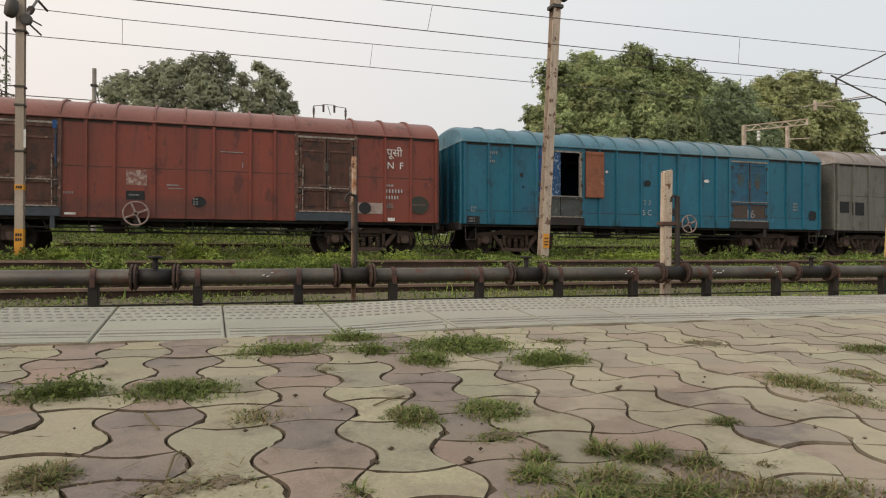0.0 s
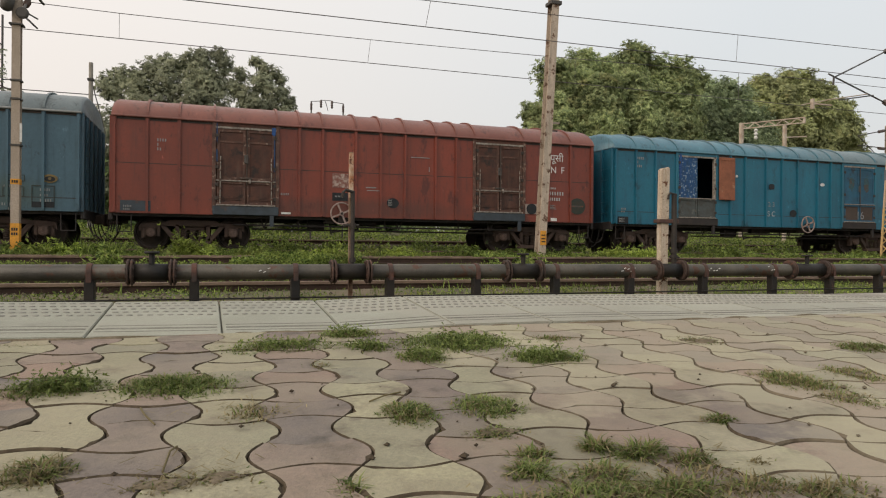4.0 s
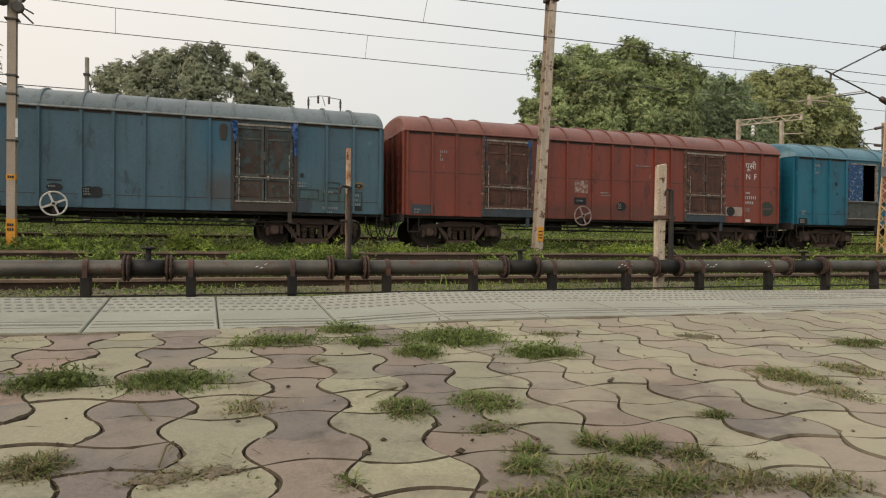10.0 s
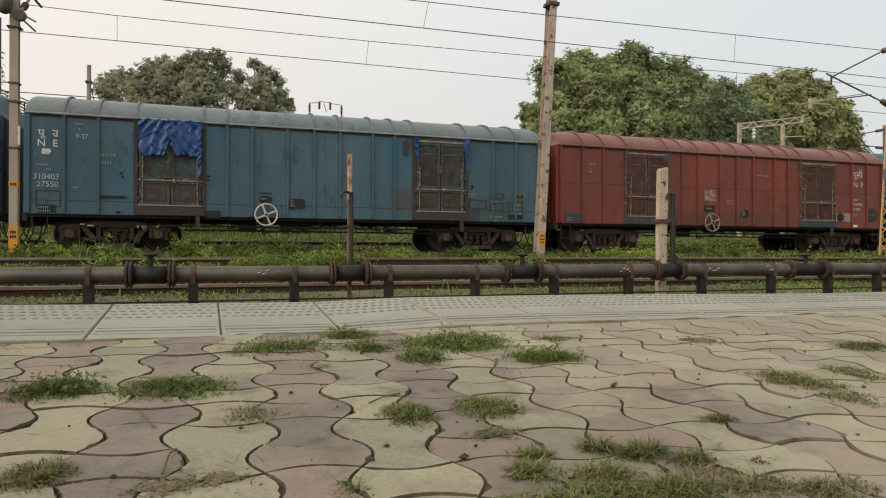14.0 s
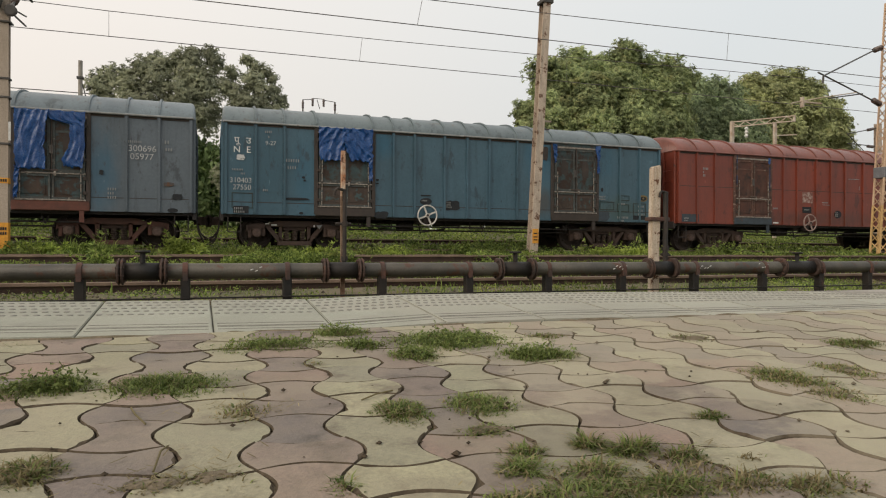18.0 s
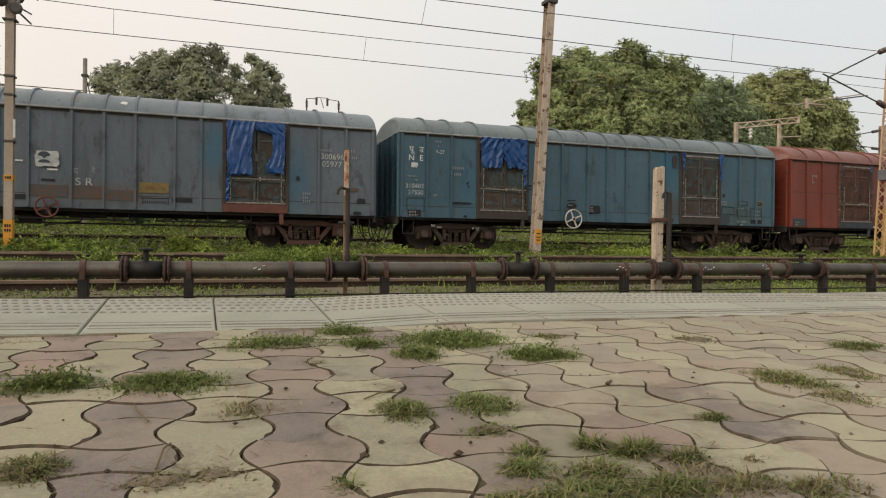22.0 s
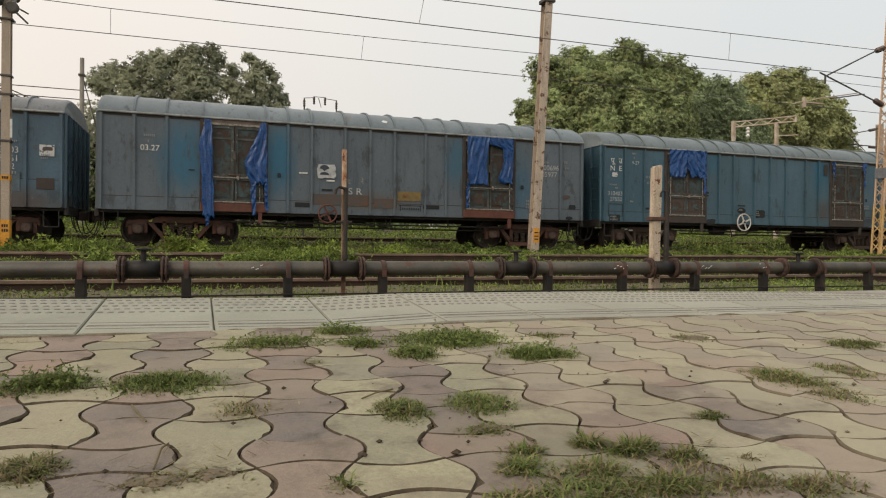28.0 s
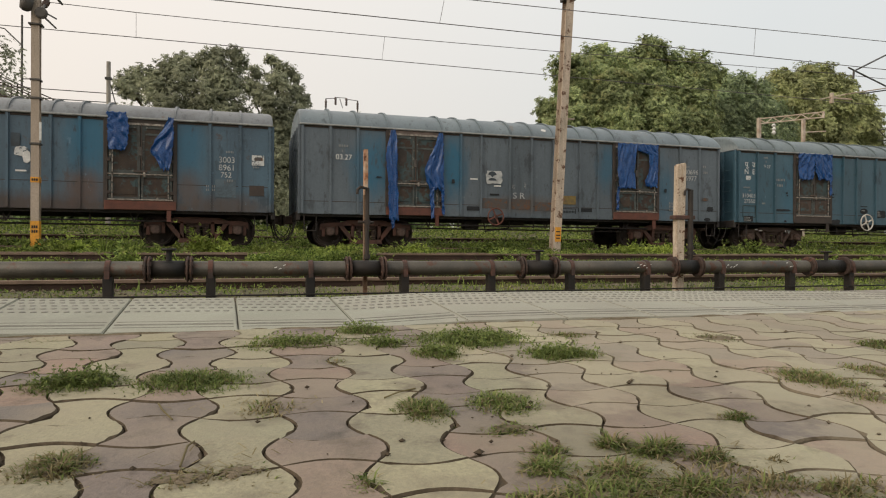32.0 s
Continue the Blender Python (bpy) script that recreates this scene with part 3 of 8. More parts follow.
def shared(name, me, parent, m=None, label=""):
    ob = new(name, me)
    ob.parent = parent
    if m is not None:
        ob.matrix_basis = m
    if label:
        tagged(ob, label)
    return ob


def thing(name, label, category, group="", at=(0, 0, 0), kind=""):
    ob = new(name)
    ob.location = at
    return tagged(ob, label, category, group, kind)


def box(bm, x0, x1, y0, y1, z0, z1, bevel=0.0):
    m = Matrix.Translation(((x0 + x1) / 2, (y0 + y1) / 2, (z0 + z1) / 2)) @ Matrix.Diagonal((x1 - x0, y1 - y0, z1 - z0, 1))
    r = bmesh.ops.create_cube(bm, size=1, matrix=m)
    if bevel:
        edges = list({e for v in r["verts"] for e in v.link_edges})
        bmesh.ops.bevel(bm, geom=edges, offset=bevel, segments=1, affect="EDGES")
    return bm


def bx(*a, bevel=0.0):
    return box(bmesh.new(), *a, bevel=bevel)


def rod(bm, a, b, r, seg=8, r2=None, caps=True):
    a, b = Vector(a), Vector(b)
    d = b - a
    m = Matrix.Translation((a + b) / 2) @ d.to_track_quat("Z", "Y").to_matrix().to_4x4()
    bmesh.ops.create_cone(bm, cap_ends=caps, segments=seg, radius1=r, radius2=r if r2 is None else r2, depth=d.length, matrix=m)
    return bm


def rods(pairs, r, seg=8):
    bm = bmesh.new()
    for a, b in pairs:
        rod(bm, a, b, r, seg)
    return bm


def tube(bm, pts, r, seg=6):
    """A bent round bar through the points, one connected skin."""
    pts = [Vector(p) for p in pts]
    rings = []
    for i, p in enumerate(pts):
        d = (pts[min(i + 1, len(pts) - 1)] - pts[max(i - 1, 0)]).normalized()
        up = Vector((0, 1, 0)) if abs(d.y) < 0.9 else Vector((1, 0, 0))
        u = d.cross(up).normalized()
        v = d.cross(u)
        rings.append([bm.verts.new(p + (u * math.cos(a) + v * math.sin(a)) * r) for a in (2 * math.pi * k / seg for k in range(seg))])
    for p, q in zip(rings, rings[1:]):
        for k in range(seg):
            bm.faces.new((p[k], p[(k + 1) % seg], q[(k + 1) % seg], q[k]))
    bm.faces.new(rings[0][::-1])
    bm.faces.new(rings[-1])
    return bm


def bar(bm, a, b, w, h):
    """A rectangular bar from a to b, w wide sideways and h high."""
    a, b = Vector(a), Vector(b)
    d = b - a
    q = d.to_track_quat("X", "Z").to_matrix().to_4x4()
    bmesh.ops.create_cube(bm, size=1, matrix=Matrix.Translation((a + b) / 2) @ q @ Matrix.Diagonal((d.length, w, h, 1)))
    return bm


def torus(bm, centre, axis, big, small, n=28, k=8):
    q = Vector(axis).to_track_quat("Z", "Y").to_matrix().to_4x4()
    m = Matrix.Translation(centre) @ q
    grid = [[bm.verts.new(m @ Vector(((big + small * math.cos(b)) * math.cos(a), (big + small * math.cos(b)) * math.sin(a), small * math.sin(b))))
             for b in (2 * math.pi * j / k for j in range(k))] for a in (2 * math.pi * i / n for i in range(n))]
    for i in range(n):
        for j in range(k):
            bm.faces.new((grid[i][j], grid[(i + 1) % n][j], grid[(i + 1) % n][(j + 1) % k], grid[i][(j + 1) % k]))
    return bm


def prism(bm, outline, y0, y1):
    """A plate: outline of (x, z) points, from y0 to y1."""
    n = len(outline)
    a = [bm.verts.new((x, y0, z)) for x, z in outline]
    b = [bm.verts.new((x, y1, z)) for x, z in outline]
    bm.faces.new(a)
    bm.faces.new(b[::-1])
    for i in range(n):
        bm.faces.new((a[i], b[i], b[(i + 1) % n], a[(i + 1) % n]))
    bmesh.ops.recalc_face_normals(bm, faces=bm.faces[:])
    return bm


def lathe(bm, profile, centre, axis, n=16):
    """profile: (radius, height) pairs along axis."""
    m = Matrix.Translation(centre) @ Vector(axis).to_track_quat("Z", "Y").to_matrix().to_4x4()
    rings = [[bm.verts.new(m @ Vector((r * math.cos(2 * math.pi * i / n), r * math.sin(2 * math.pi * i / n), h))) for i in range(n)] for r, h in profile]
    for p, q in zip(rings, rings[1:]):
        for i in range(n):
            bm.faces.new((p[i], p[(i + 1) % n], q[(i + 1) % n], q[i]))
    bm.faces.new(rings[0][::-1])
    bm.faces.new(rings[-1])
    return bm


def raw(name, verts, faces, mat, parent=None, smooth=False):
    me = bpy.data.meshes.new(name)
    me.from_pydata(verts, [], faces)
    me.materials.append(mat)
    if smooth:
        me.shade_smooth()
    ob = new(name, me)
    ob.parent = parent
    return ob


def leaf_cloud(name, centres, normals, size, mat, parent=None, seed=1, droop=0.4, aspect=0.45, jitter=0.45):
    """Many small folded leaves, each an island of two triangles, at the given centres."""
    rs = np.random.RandomState(seed)
    n = len(centres)
    c = np.asarray(centres, float)
    nn = np.asarray(normals, float) + rs.normal(0, jitter, (n, 3))
    nn /= np.linalg.norm(nn, axis=1)[:, None] + 1e-9
    d = rs.normal(0, 1, (n, 3))
    d[:, 2] -= droop * 3
    d -= nn * np.sum(d * nn, axis=1)[:, None] * 0.85
    d /= np.linalg.norm(d, axis=1)[:, None] + 1e-9
    side = np.cross(d, nn)
    side /= np.linalg.norm(side, axis=1)[:, None] + 1e-9
    ln = (size * rs.uniform(0.6, 1.4, n))[:, None]
    w = ln * aspect
    mid = c + d * ln * 0.45
    v = np.stack([c, mid + side * w * 0.5, c + d * ln, mid - side * w * 0.5], 1).reshape(-1, 3)
    f = np.arange(n * 4).reshape(-1, 4)
    return raw(name, v.tolist(), f.tolist(), mat, parent)


# ---------------------------------------------------------------- ground
GROUND = [(-400, -0.6), (-30, -0.6), (-20, -0.35), (3.8, -0.35), (4.9, -0.2), (6.0, -0.13), (7.2, -0.065), (10.2, -0.06), (12.0, -0.01), (13.2, 0.05), (16.6, 0.12),
          (17.6, 0.19), (21.6, 0.24), (23.0, 0.38), (25.2, 0.58), (28.0, 0.9), (31.0, 1.2), (40.0, 1.35), (70.0, 1.2), (160, 0.2), (900, 0.0)]


def ground_z(y):
    for (a, za), (b, zb) in zip(GROUND, GROUND[1:]):
        if a <= y <= b:
            return za + (zb - za) * (y - a) / (b - a)
    return 0.0


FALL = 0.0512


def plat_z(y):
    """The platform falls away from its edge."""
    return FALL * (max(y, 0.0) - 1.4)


def build_ground():
    xs = [-600, -200, -60, -30] + [-15 + 1.0 * i for i in range(61)] + [60, 90, 150, 300, 900]
    ys = sorted({y for y, _ in GROUND} | {5 + 0.8 * i for i in range(34)})
    verts, faces = [], []
    for y in ys:
        for x in xs:
            bump = 0.06 * noise.noise((x * 0.5, y * 0.6, 3.0)) if 5.5 < y < 45 else 0.0
            verts.append((x, y, ground_z(y) + bump))
    w = len(xs)
    for j in range(len(ys) - 1):
        for i in range(w - 1):
            faces.append((j * w + i, j * w + i + 1, (j + 1) * w + i + 1, (j + 1) * w + i))
    tagged(raw("ground", verts, faces, M["earth"], smooth=True), "brown earth with green weeds between the tracks", "ground", kind="structure")


build_ground()


def stones(name, y0, y1, x0, x1, n, size, seed, parent=None):
    rs = random.Random(seed)
    verts, faces = [], []
    for _ in range(n):
        x, y = rs.uniform(x0, x1), rs.uniform(y0, y1)
        s = size * rs.uniform(0.6, 1.5)
        z = ground_z(y) + s * 0.3
        k = len(verts)
        for dx, dy, dz in ((1, 0, 0), (-1, 0, 0), (0, 1, 0), (0, -1, 0), (0, 0, 1), (0, 0, -1)):
            verts.append((x + dx * s * rs.uniform(0.6, 1.1), y + dy * s * rs.uniform(0.6, 1.1), z + dz * s * rs.uniform(0.4, 0.9)))
        for a, b, c in ((0, 2, 4), (2, 1, 4), (1, 3, 4), (3, 0, 4), (2, 0, 5), (1, 2, 5), (3, 1, 5), (0, 3, 5)):
            faces.append((k + a, k + b, k + c))
    return raw(name, verts, faces, M["ballast"], parent)


def track(name, centre, top, x0, x1, label):
    """One broad-gauge track: two rails on sleepers."""
    t = thing(name, label, "railway track", kind="structure")
    prof = [(-0.068, -0.15), (0.068, -0.15), (0.066, -0.135), (0.012, -0.12), (0.010, -0.045), (0.036, -0.035), (0.036, -0.006), (0.028, 0), (-0.028, 0), (-0.036, -0.006),
            (-0.036, -0.035), (-0.010, -0.045), (-0.012, -0.12), (-0.066, -0.135)]
    for s in (-0.87, 0.87):
        bm = bmesh.new()
        a = [bm.verts.new((x0, centre + s + y, top + z)) for y, z in prof]
        b = [bm.verts.new((x1, centre + s + y, top + z)) for y, z in prof]
        for i in range(len(prof)):
            bm.faces.new((a[i], a[(i + 1) % len(prof)], b[(i + 1) % len(prof)], b[i]))
        bmesh.ops.recalc_face_normals(bm, faces=bm.faces[:])
        for f in bm.faces:
            f.material_index = int(f.calc_center_median().z > top - 0.042)
        part("rail", bm, M["rail"], t, "rusty brown steel rail").data.materials.append(M["rail_top"])
    me = mesh_of("sleeper", bx(-0.12, 0.12, -1.35, 1.35, -0.30, -0.155, bevel=0.012), M["sleeper"])
    x = -7.5
    while x < 26:
        shared("sleeper", me, t, Matrix.Translation((x, centre, top)))
        x += 0.62
    return t


TRACK_NEAR, TRACK_MID, TRACK_WAGON, TRACK_BACK = 8.47, 14.75, 19.45, 25.0
RAIL_Z = 0.30
track("track_1", TRACK_NEAR, 0.045, -90, 160, "rusty unused railway track beside the platform in grass")
track("track_2", TRACK_MID, 0.245, -90, 160, "rusty railway track overgrown with weeds")
track("track_3", TRACK_WAGON, 0.36, -140, 220, "railway track under the freight wagons in weeds")
track("track_4", TRACK_BACK, 0.72, -90, 160, "overgrown railway track behind the wagons")
tagged(stones("ballast_stones", 6.2, 10.5, -3.5, 11.5, 4200, 0.019, 3), "scattered brown ballast stones along the near track", "ballast", kind="stuff")

# ---------------------------------------------------------------- overhead wires and masts


def wire_line(name, y, contact, messenger, droppers, label, x0=-140, x1=220):
    """contact: height and rise along the track; messenger: (x, z) points from support to support."""
    t = thing(name, label, "overhead wire", "overhead wires")
    cz = lambda x: contact[0] + contact[1] * x

    def mz(x):
        for (a, za), (b, zb) in zip(messenger, messenger[1:]):
            if a <= x <= b:
                return za + (zb - za) * (x - a) / (b - a)
        return messenger[-1][1]
    part("contact_wire", rods([((x0, y, cz(x0)), (x1, y, cz(x1)))], 0.011, 6), M["wire"], t)
    part("messenger_wire", tube(bmesh.new(), [(x, y, z) for x, z in messenger], 0.010, 6), M["wire"], t)
    for x, lean in droppers:
        part("dropper", rods([((x, y, cz(x)), (x + lean, y, mz(x + lean)))], 0.006, 5), M["wire"], t)
    return t


wire_line("overhead_wire", TRACK_WAGON, (5.985, 0.0005), [(-140, 6.8), (-22, 7.0), (-8, 6.74), (-2.6, 6.655), (1, 6.66), (5, 6.70), (10, 6.785), (17.3, 6.965), (21.5, 7.04), (26, 7.06), (60, 6.9), (220, 6.9)],
          [(-2.59, 0), (4.16, 0.08), (-10, 0), (11.2, 0), (18, 0)], "two thin dark overhead wires above the wagons")
wire_line("overhead_wire", 14.9, (5.6375, 0.0077), [(-140, 6.2), (-30, 6.0), (-4, 6.12), (5.7, 6.325), (8.05, 6.37), (13.7, 6.505), (19.35, 6.64), (60, 6.7), (220, 7.2)],
          [(4.57, 0.12), (13.7, 0.06), (-4, 0), (23, 0)], "two thin dark overhead wires above the middle track")


def ibeam(w, d, z1, t=0.014, lean=0.0):
    """An H-section mast in one skin, its flanges across the line of sight: width, depth, height, lean at the top."""
    h = w / 2
    half = [(-h, -d / 2), (h, -d / 2), (h, -d / 2 + t), (t / 2, -d / 2 + t), (t / 2, d / 2 - t), (h, d / 2 - t)]
    out = half + [(-x, -y) for x, y in half]
    bm = bmesh.new()
    low = [bm.verts.new((x, y, 0)) for x, y in out]
    top = [bm.verts.new((x + lean, y, z1)) for x, y in out]
    n = len(out)
    for i in range(n):
        bm.faces.new((low[i], low[(i + 1) % n], top[(i + 1) % n], top[i]))
    bm.faces.new(low[::-1])
    bm.faces.new(top)
    bmesh.ops.recalc_face_normals(bm, faces=bm.faces[:])
    return bm


def mast_left():
    t = thing("catenary_mast", "pale steel catenary mast with yellow bands beside the track", "mast", "catenary masts", at=(-4.2, 16.5, 0.05))
    part("shaft", ibeam(0.164, 0.156, 7.4), M["mast_pale"], t)
    part("base_band", bx(-0.086, 0.086, -0.082, 0.082, 0.22, 0.86), M["yellow_paint"], t, "yellow painted band")
    part("upper_band", bx(-0.086, 0.086, -0.082, 0.082, 1.70, 1.82), M["yellow_paint"], t, "yellow painted band")
    for z0, z1 in ((1.735, 1.79), (0.70, 0.76), (0.60, 0.66)):
        for q in range(3):
            part("band_bar", bx(-0.06 + q * 0.043, -0.03 + q * 0.043, -0.088, -0.084, z0, z1), M["black_plate"], t)
    for z in (2.55, 3.55, 3.95):
        part("clamp", bx(-0.105, 0.105, -0.10, 0.10, z - 0.022, z + 0.022, bevel=0.006), M["steel_dark"], t)
    part("number_plate", bx(0.085, 0.13, -0.10, -0.09, 2.62, 3.02), M["white_paint"], t, "small white plate")
    part("bracket", bx(-0.13, 0.13, -0.12, 0.12, 5.14, 5.18, bevel=0.006), M["steel_dark"], t)
    bm = bmesh.new()
    lathe(bm, [(0.06, -0.21), (0.115, -0.17), (0.13, 0.0), (0.11, 0.16), (0.05, 0.20)], (-0.13, -0.20, 5.60), (0.15, 0, 1), 14)
    part("balance_weight", bm, M["steel_dark"], t, "dark grey tension weight", smooth=True)
    bm = bmesh.new()
    lathe(bm, [(0.09, -0.04), (0.125, -0.025), (0.10, 0.0), (0.125, 0.025), (0.09, 0.04)], (0.14, -0.18, 5.38), (0, 1, 0), 18)
    part("pulley", bm, M["steel_dark"], t)
    bm = bmesh.new()
    tube(bm, [(0.10, 0.0, 5.50), (-0.16, 2.0, 6.56)], 0.03, 8)
    tube(bm, [(0.08, 0.0, 5.50), (-0.19, 2.5, 6.09)], 0.02, 8)
    tube(bm, [(0.08, 0.0, 5.42), (-0.30, 2.95, 5.98)], 0.022, 8)
    tube(bm, [(-0.16, 2.0, 6.56), (-0.16, 2.95, 6.62)], 0.03, 8)
    part("cantilever_arm", bm, M["steel_dark"], t)
    for k in range(4):
        bm = bmesh.new()
        lathe(bm, [(0.03, -0.02), (0.075, 0.0), (0.03, 0.02)], (0.03 - 0.013 * k, 0.55 + 0.10 * k, 5.79 + 0.053 * k), (-0.13, 1.0, 0.53), 10)
        part("insulator", bm, M["porcelain"], t)
    return t


def mast_middle():
    t = thing("catenary_mast", "worn pale steel catenary mast leaning slightly beside the track", "mast", "catenary masts", at=(8.42, 16.5, 0.05))
    lean = 0.40
    L = lambda z: lean * z / 7.5
    part("shaft", ibeam(0.215, 0.276, 9.2, 0.018, L(9.2)), M["mast_grey"], t)
    part("sign_plate", bx(-0.05, 0.13, -0.152, -0.142, 0.50, 0.90), M["yellow_paint"], t, "small yellow plate")
    for z in (0.76, 0.66, 0.58):
        part("plate_bar", bx(-0.02, 0.10, -0.157, -0.153, z, z + 0.03), M["black_plate"], t)
    part("collar", bx(L(7.25) - 0.17, L(7.25) + 0.17, -0.18, 0.18, 7.2, 7.30, bevel=0.01), M["steel_dark"], t)
    bm = bmesh.new()
    lathe(bm, [(0.06, -0.25), (0.12, -0.2), (0.13, 0.2), (0.06, 0.3)], (L(7.6) + 0.22, -0.1, 7.66), (0.2, 0, 1), 12)
    part("pulley", bm, M["steel_dark"], t, smooth=True)
    part("side_bracket", bx(L(4) + 0.1, L(4) + 0.42, 0.06, 0.10, 3.92, 3.97), M["mast_pale"], t)
    part("side_bracket", bx(L(4) + 0.1, L(4) + 0.36, 0.06, 0.10, 3.70, 3.74), M["steel_dark"], t)
    return t


def lattice(bm, x, y, z0, z1, w, lean=0.075):
    """Four corner angles with zig-zag lacing."""
    for a in (-1, 1):
        for b in (-1, 1):
            bar(bm, (x + a * w / 2 + lean * z0, y + b * w / 2, z0), (x + a * w / 2 + lean * z1, y + b * w / 2, z1), 0.05, 0.05)
    n = int((z1 - z0) / (w * 0.9))
    for i in range(n):
        za, zb = z0 + (z1 - z0) * i / n, z0 + (z1 - z0) * (i + 1) / n
        s = 1 if i % 2 else -1
        for b in (-1, 1):
            bar(bm, (x - s * w / 2 + lean * za, y + b * w / 2, za), (x + s * w / 2 + lean * zb, y + b * w / 2, zb), 0.02, 0.035)
            bar(bm, (x + b * w / 2 + lean * za, y - s * w / 2, za), (x + b * w / 2 + lean * zb, y + s * w / 2, zb), 0.035, 0.02)
    return bm


def mast_right():
    t = thing("lattice_mast", "pale lattice catenary mast with insulated arms", "mast", "catenary masts", at=(21.55, 16.5, 0.05))
    part("lattice_shaft", lattice(bmesh.new(), 0.20, 0, 1.9, 9.0, 0.34), M["mast_salmon"], t)
    part("base_band", lattice(bmesh.new(), 0.20, 0, 0, 1.9, 0.345), M["mast_tan"], t, "yellowish painted lattice foot")
    part("collar", bx(0.425 - 0.21, 0.425 + 0.21, -0.21, 0.21, 2.85, 3.22, bevel=0.01), M["steel_grey"], t, "grey collar plate")
    part("registration_arm", tube(bmesh.new(), [(-2.62, -1.4, 5.26), (-4.2, -1.5, 4.95), (-5.37, -1.5, 4.69)], 0.016, 8), M["portal"], t, "pale registration arm")
    part("arm_fitting", bx(-4.95, -4.23, -1.56, -1.48, 4.74, 4.78), M["portal"], t)
    part("arm_fitting", bx(-4.99, -4.93, -1.57, -1.47, 4.60, 4.90), M["portal"], t)
    bm = bmesh.new()
    tube(bm, [(-0.05, -0.1, 7.25), (-4.22, -1.6, 5.58)], 0.024, 8)
    tube(bm, [(-0.05, -0.1, 5.42), (-4.45, -1.62, 5.66)], 0.024, 8)
    tube(bm, [(-1.35, -0.6, 5.5), (-3.65, -1.3, 5.02)], 0.02, 8)
    tube(bm, [(-4.22, -1.6, 5.58), (-4.24, -1.6, 5.36)], 0.03, 8)
    part("cantilever_arm", bm, M["steel_dark"], t)
    for a, b in (((0.28, 0.0, 7.36), (-0.35, -0.22, 7.13)), ((0.22, 0.0, 5.40), (-0.35, -0.22, 5.445))):
        a, b = Vector(a), Vector(b)
        bm = bmesh.new()
        prof = []
        for k in range(7):
            prof += [(0.04, k * 0.09), (0.095, k * 0.09 + 0.03), (0.04, k * 0.09 + 0.06)]
        lathe(bm, prof, a, b - a, 12)
        part("insulator", bm, M["porcelain"], t)
    return t


mast_left()
mast_middle()
mast_right()

# ---------------------------------------------------------------- wagons
LEN, SIDE_Y, SOLE, EAVE = 13.44, 1.57, 0.96, 3.37
HALF = LEN / 2
RIBS = [0.04, 0.78, 1.52, 2.36, 3.92, 4.50, 5.12, 6.02, 6.72, 7.42, 8.32, 8.94, 9.52, 11.08, 11.92, 12.66, 13.40]
DOORS = [(2.40, 3.88), (9.56, 11.04)]
MESH = {}


def roof_z(y, rise=0.59):
    a = min(1.0, abs(y) / 1.6)
    return rise * max(0.0, 1 - a ** 2.6) ** 0.62


def roof_mesh(lift, x0, x1, n=24, rounded=0.0, eave=EAVE, rise=0.59):
    """An arched roof or roof rib; rounded: how far its ends curve down."""
    bm = bmesh.new()
    rows = []
    stops = [(x0, 1.0), (x1, 1.0)]
    if rounded:
        ends = [(rounded * (1 - math.cos(a)), 0.80 + 0.20 * math.sin(a)) for a in (math.pi / 2 * k / 5 for k in range(6))]
        stops = [(x0 + d, h) for d, h in ends] + [(x1 - d, h) for d, h in ends[::-1]]
    for x, h in stops:
        rows.append([bm.verts.new((x, 1.6 * s, eave + lift + h * roof_z(1.6 * s, rise))) for s in (math.sin(math.pi * (k / n - 0.5)) for k in range(n + 1))])
    for p, q in zip(rows, rows[1:]):
        for k in range(n):
            bm.faces.new((p[k], p[k + 1], q[k + 1], q[k]))
    bm.faces.new(rows[0][::-1])
    bm.faces.new(rows[-1])
    bmesh.ops.recalc_face_normals(bm, faces=bm.faces[:])
    return bm


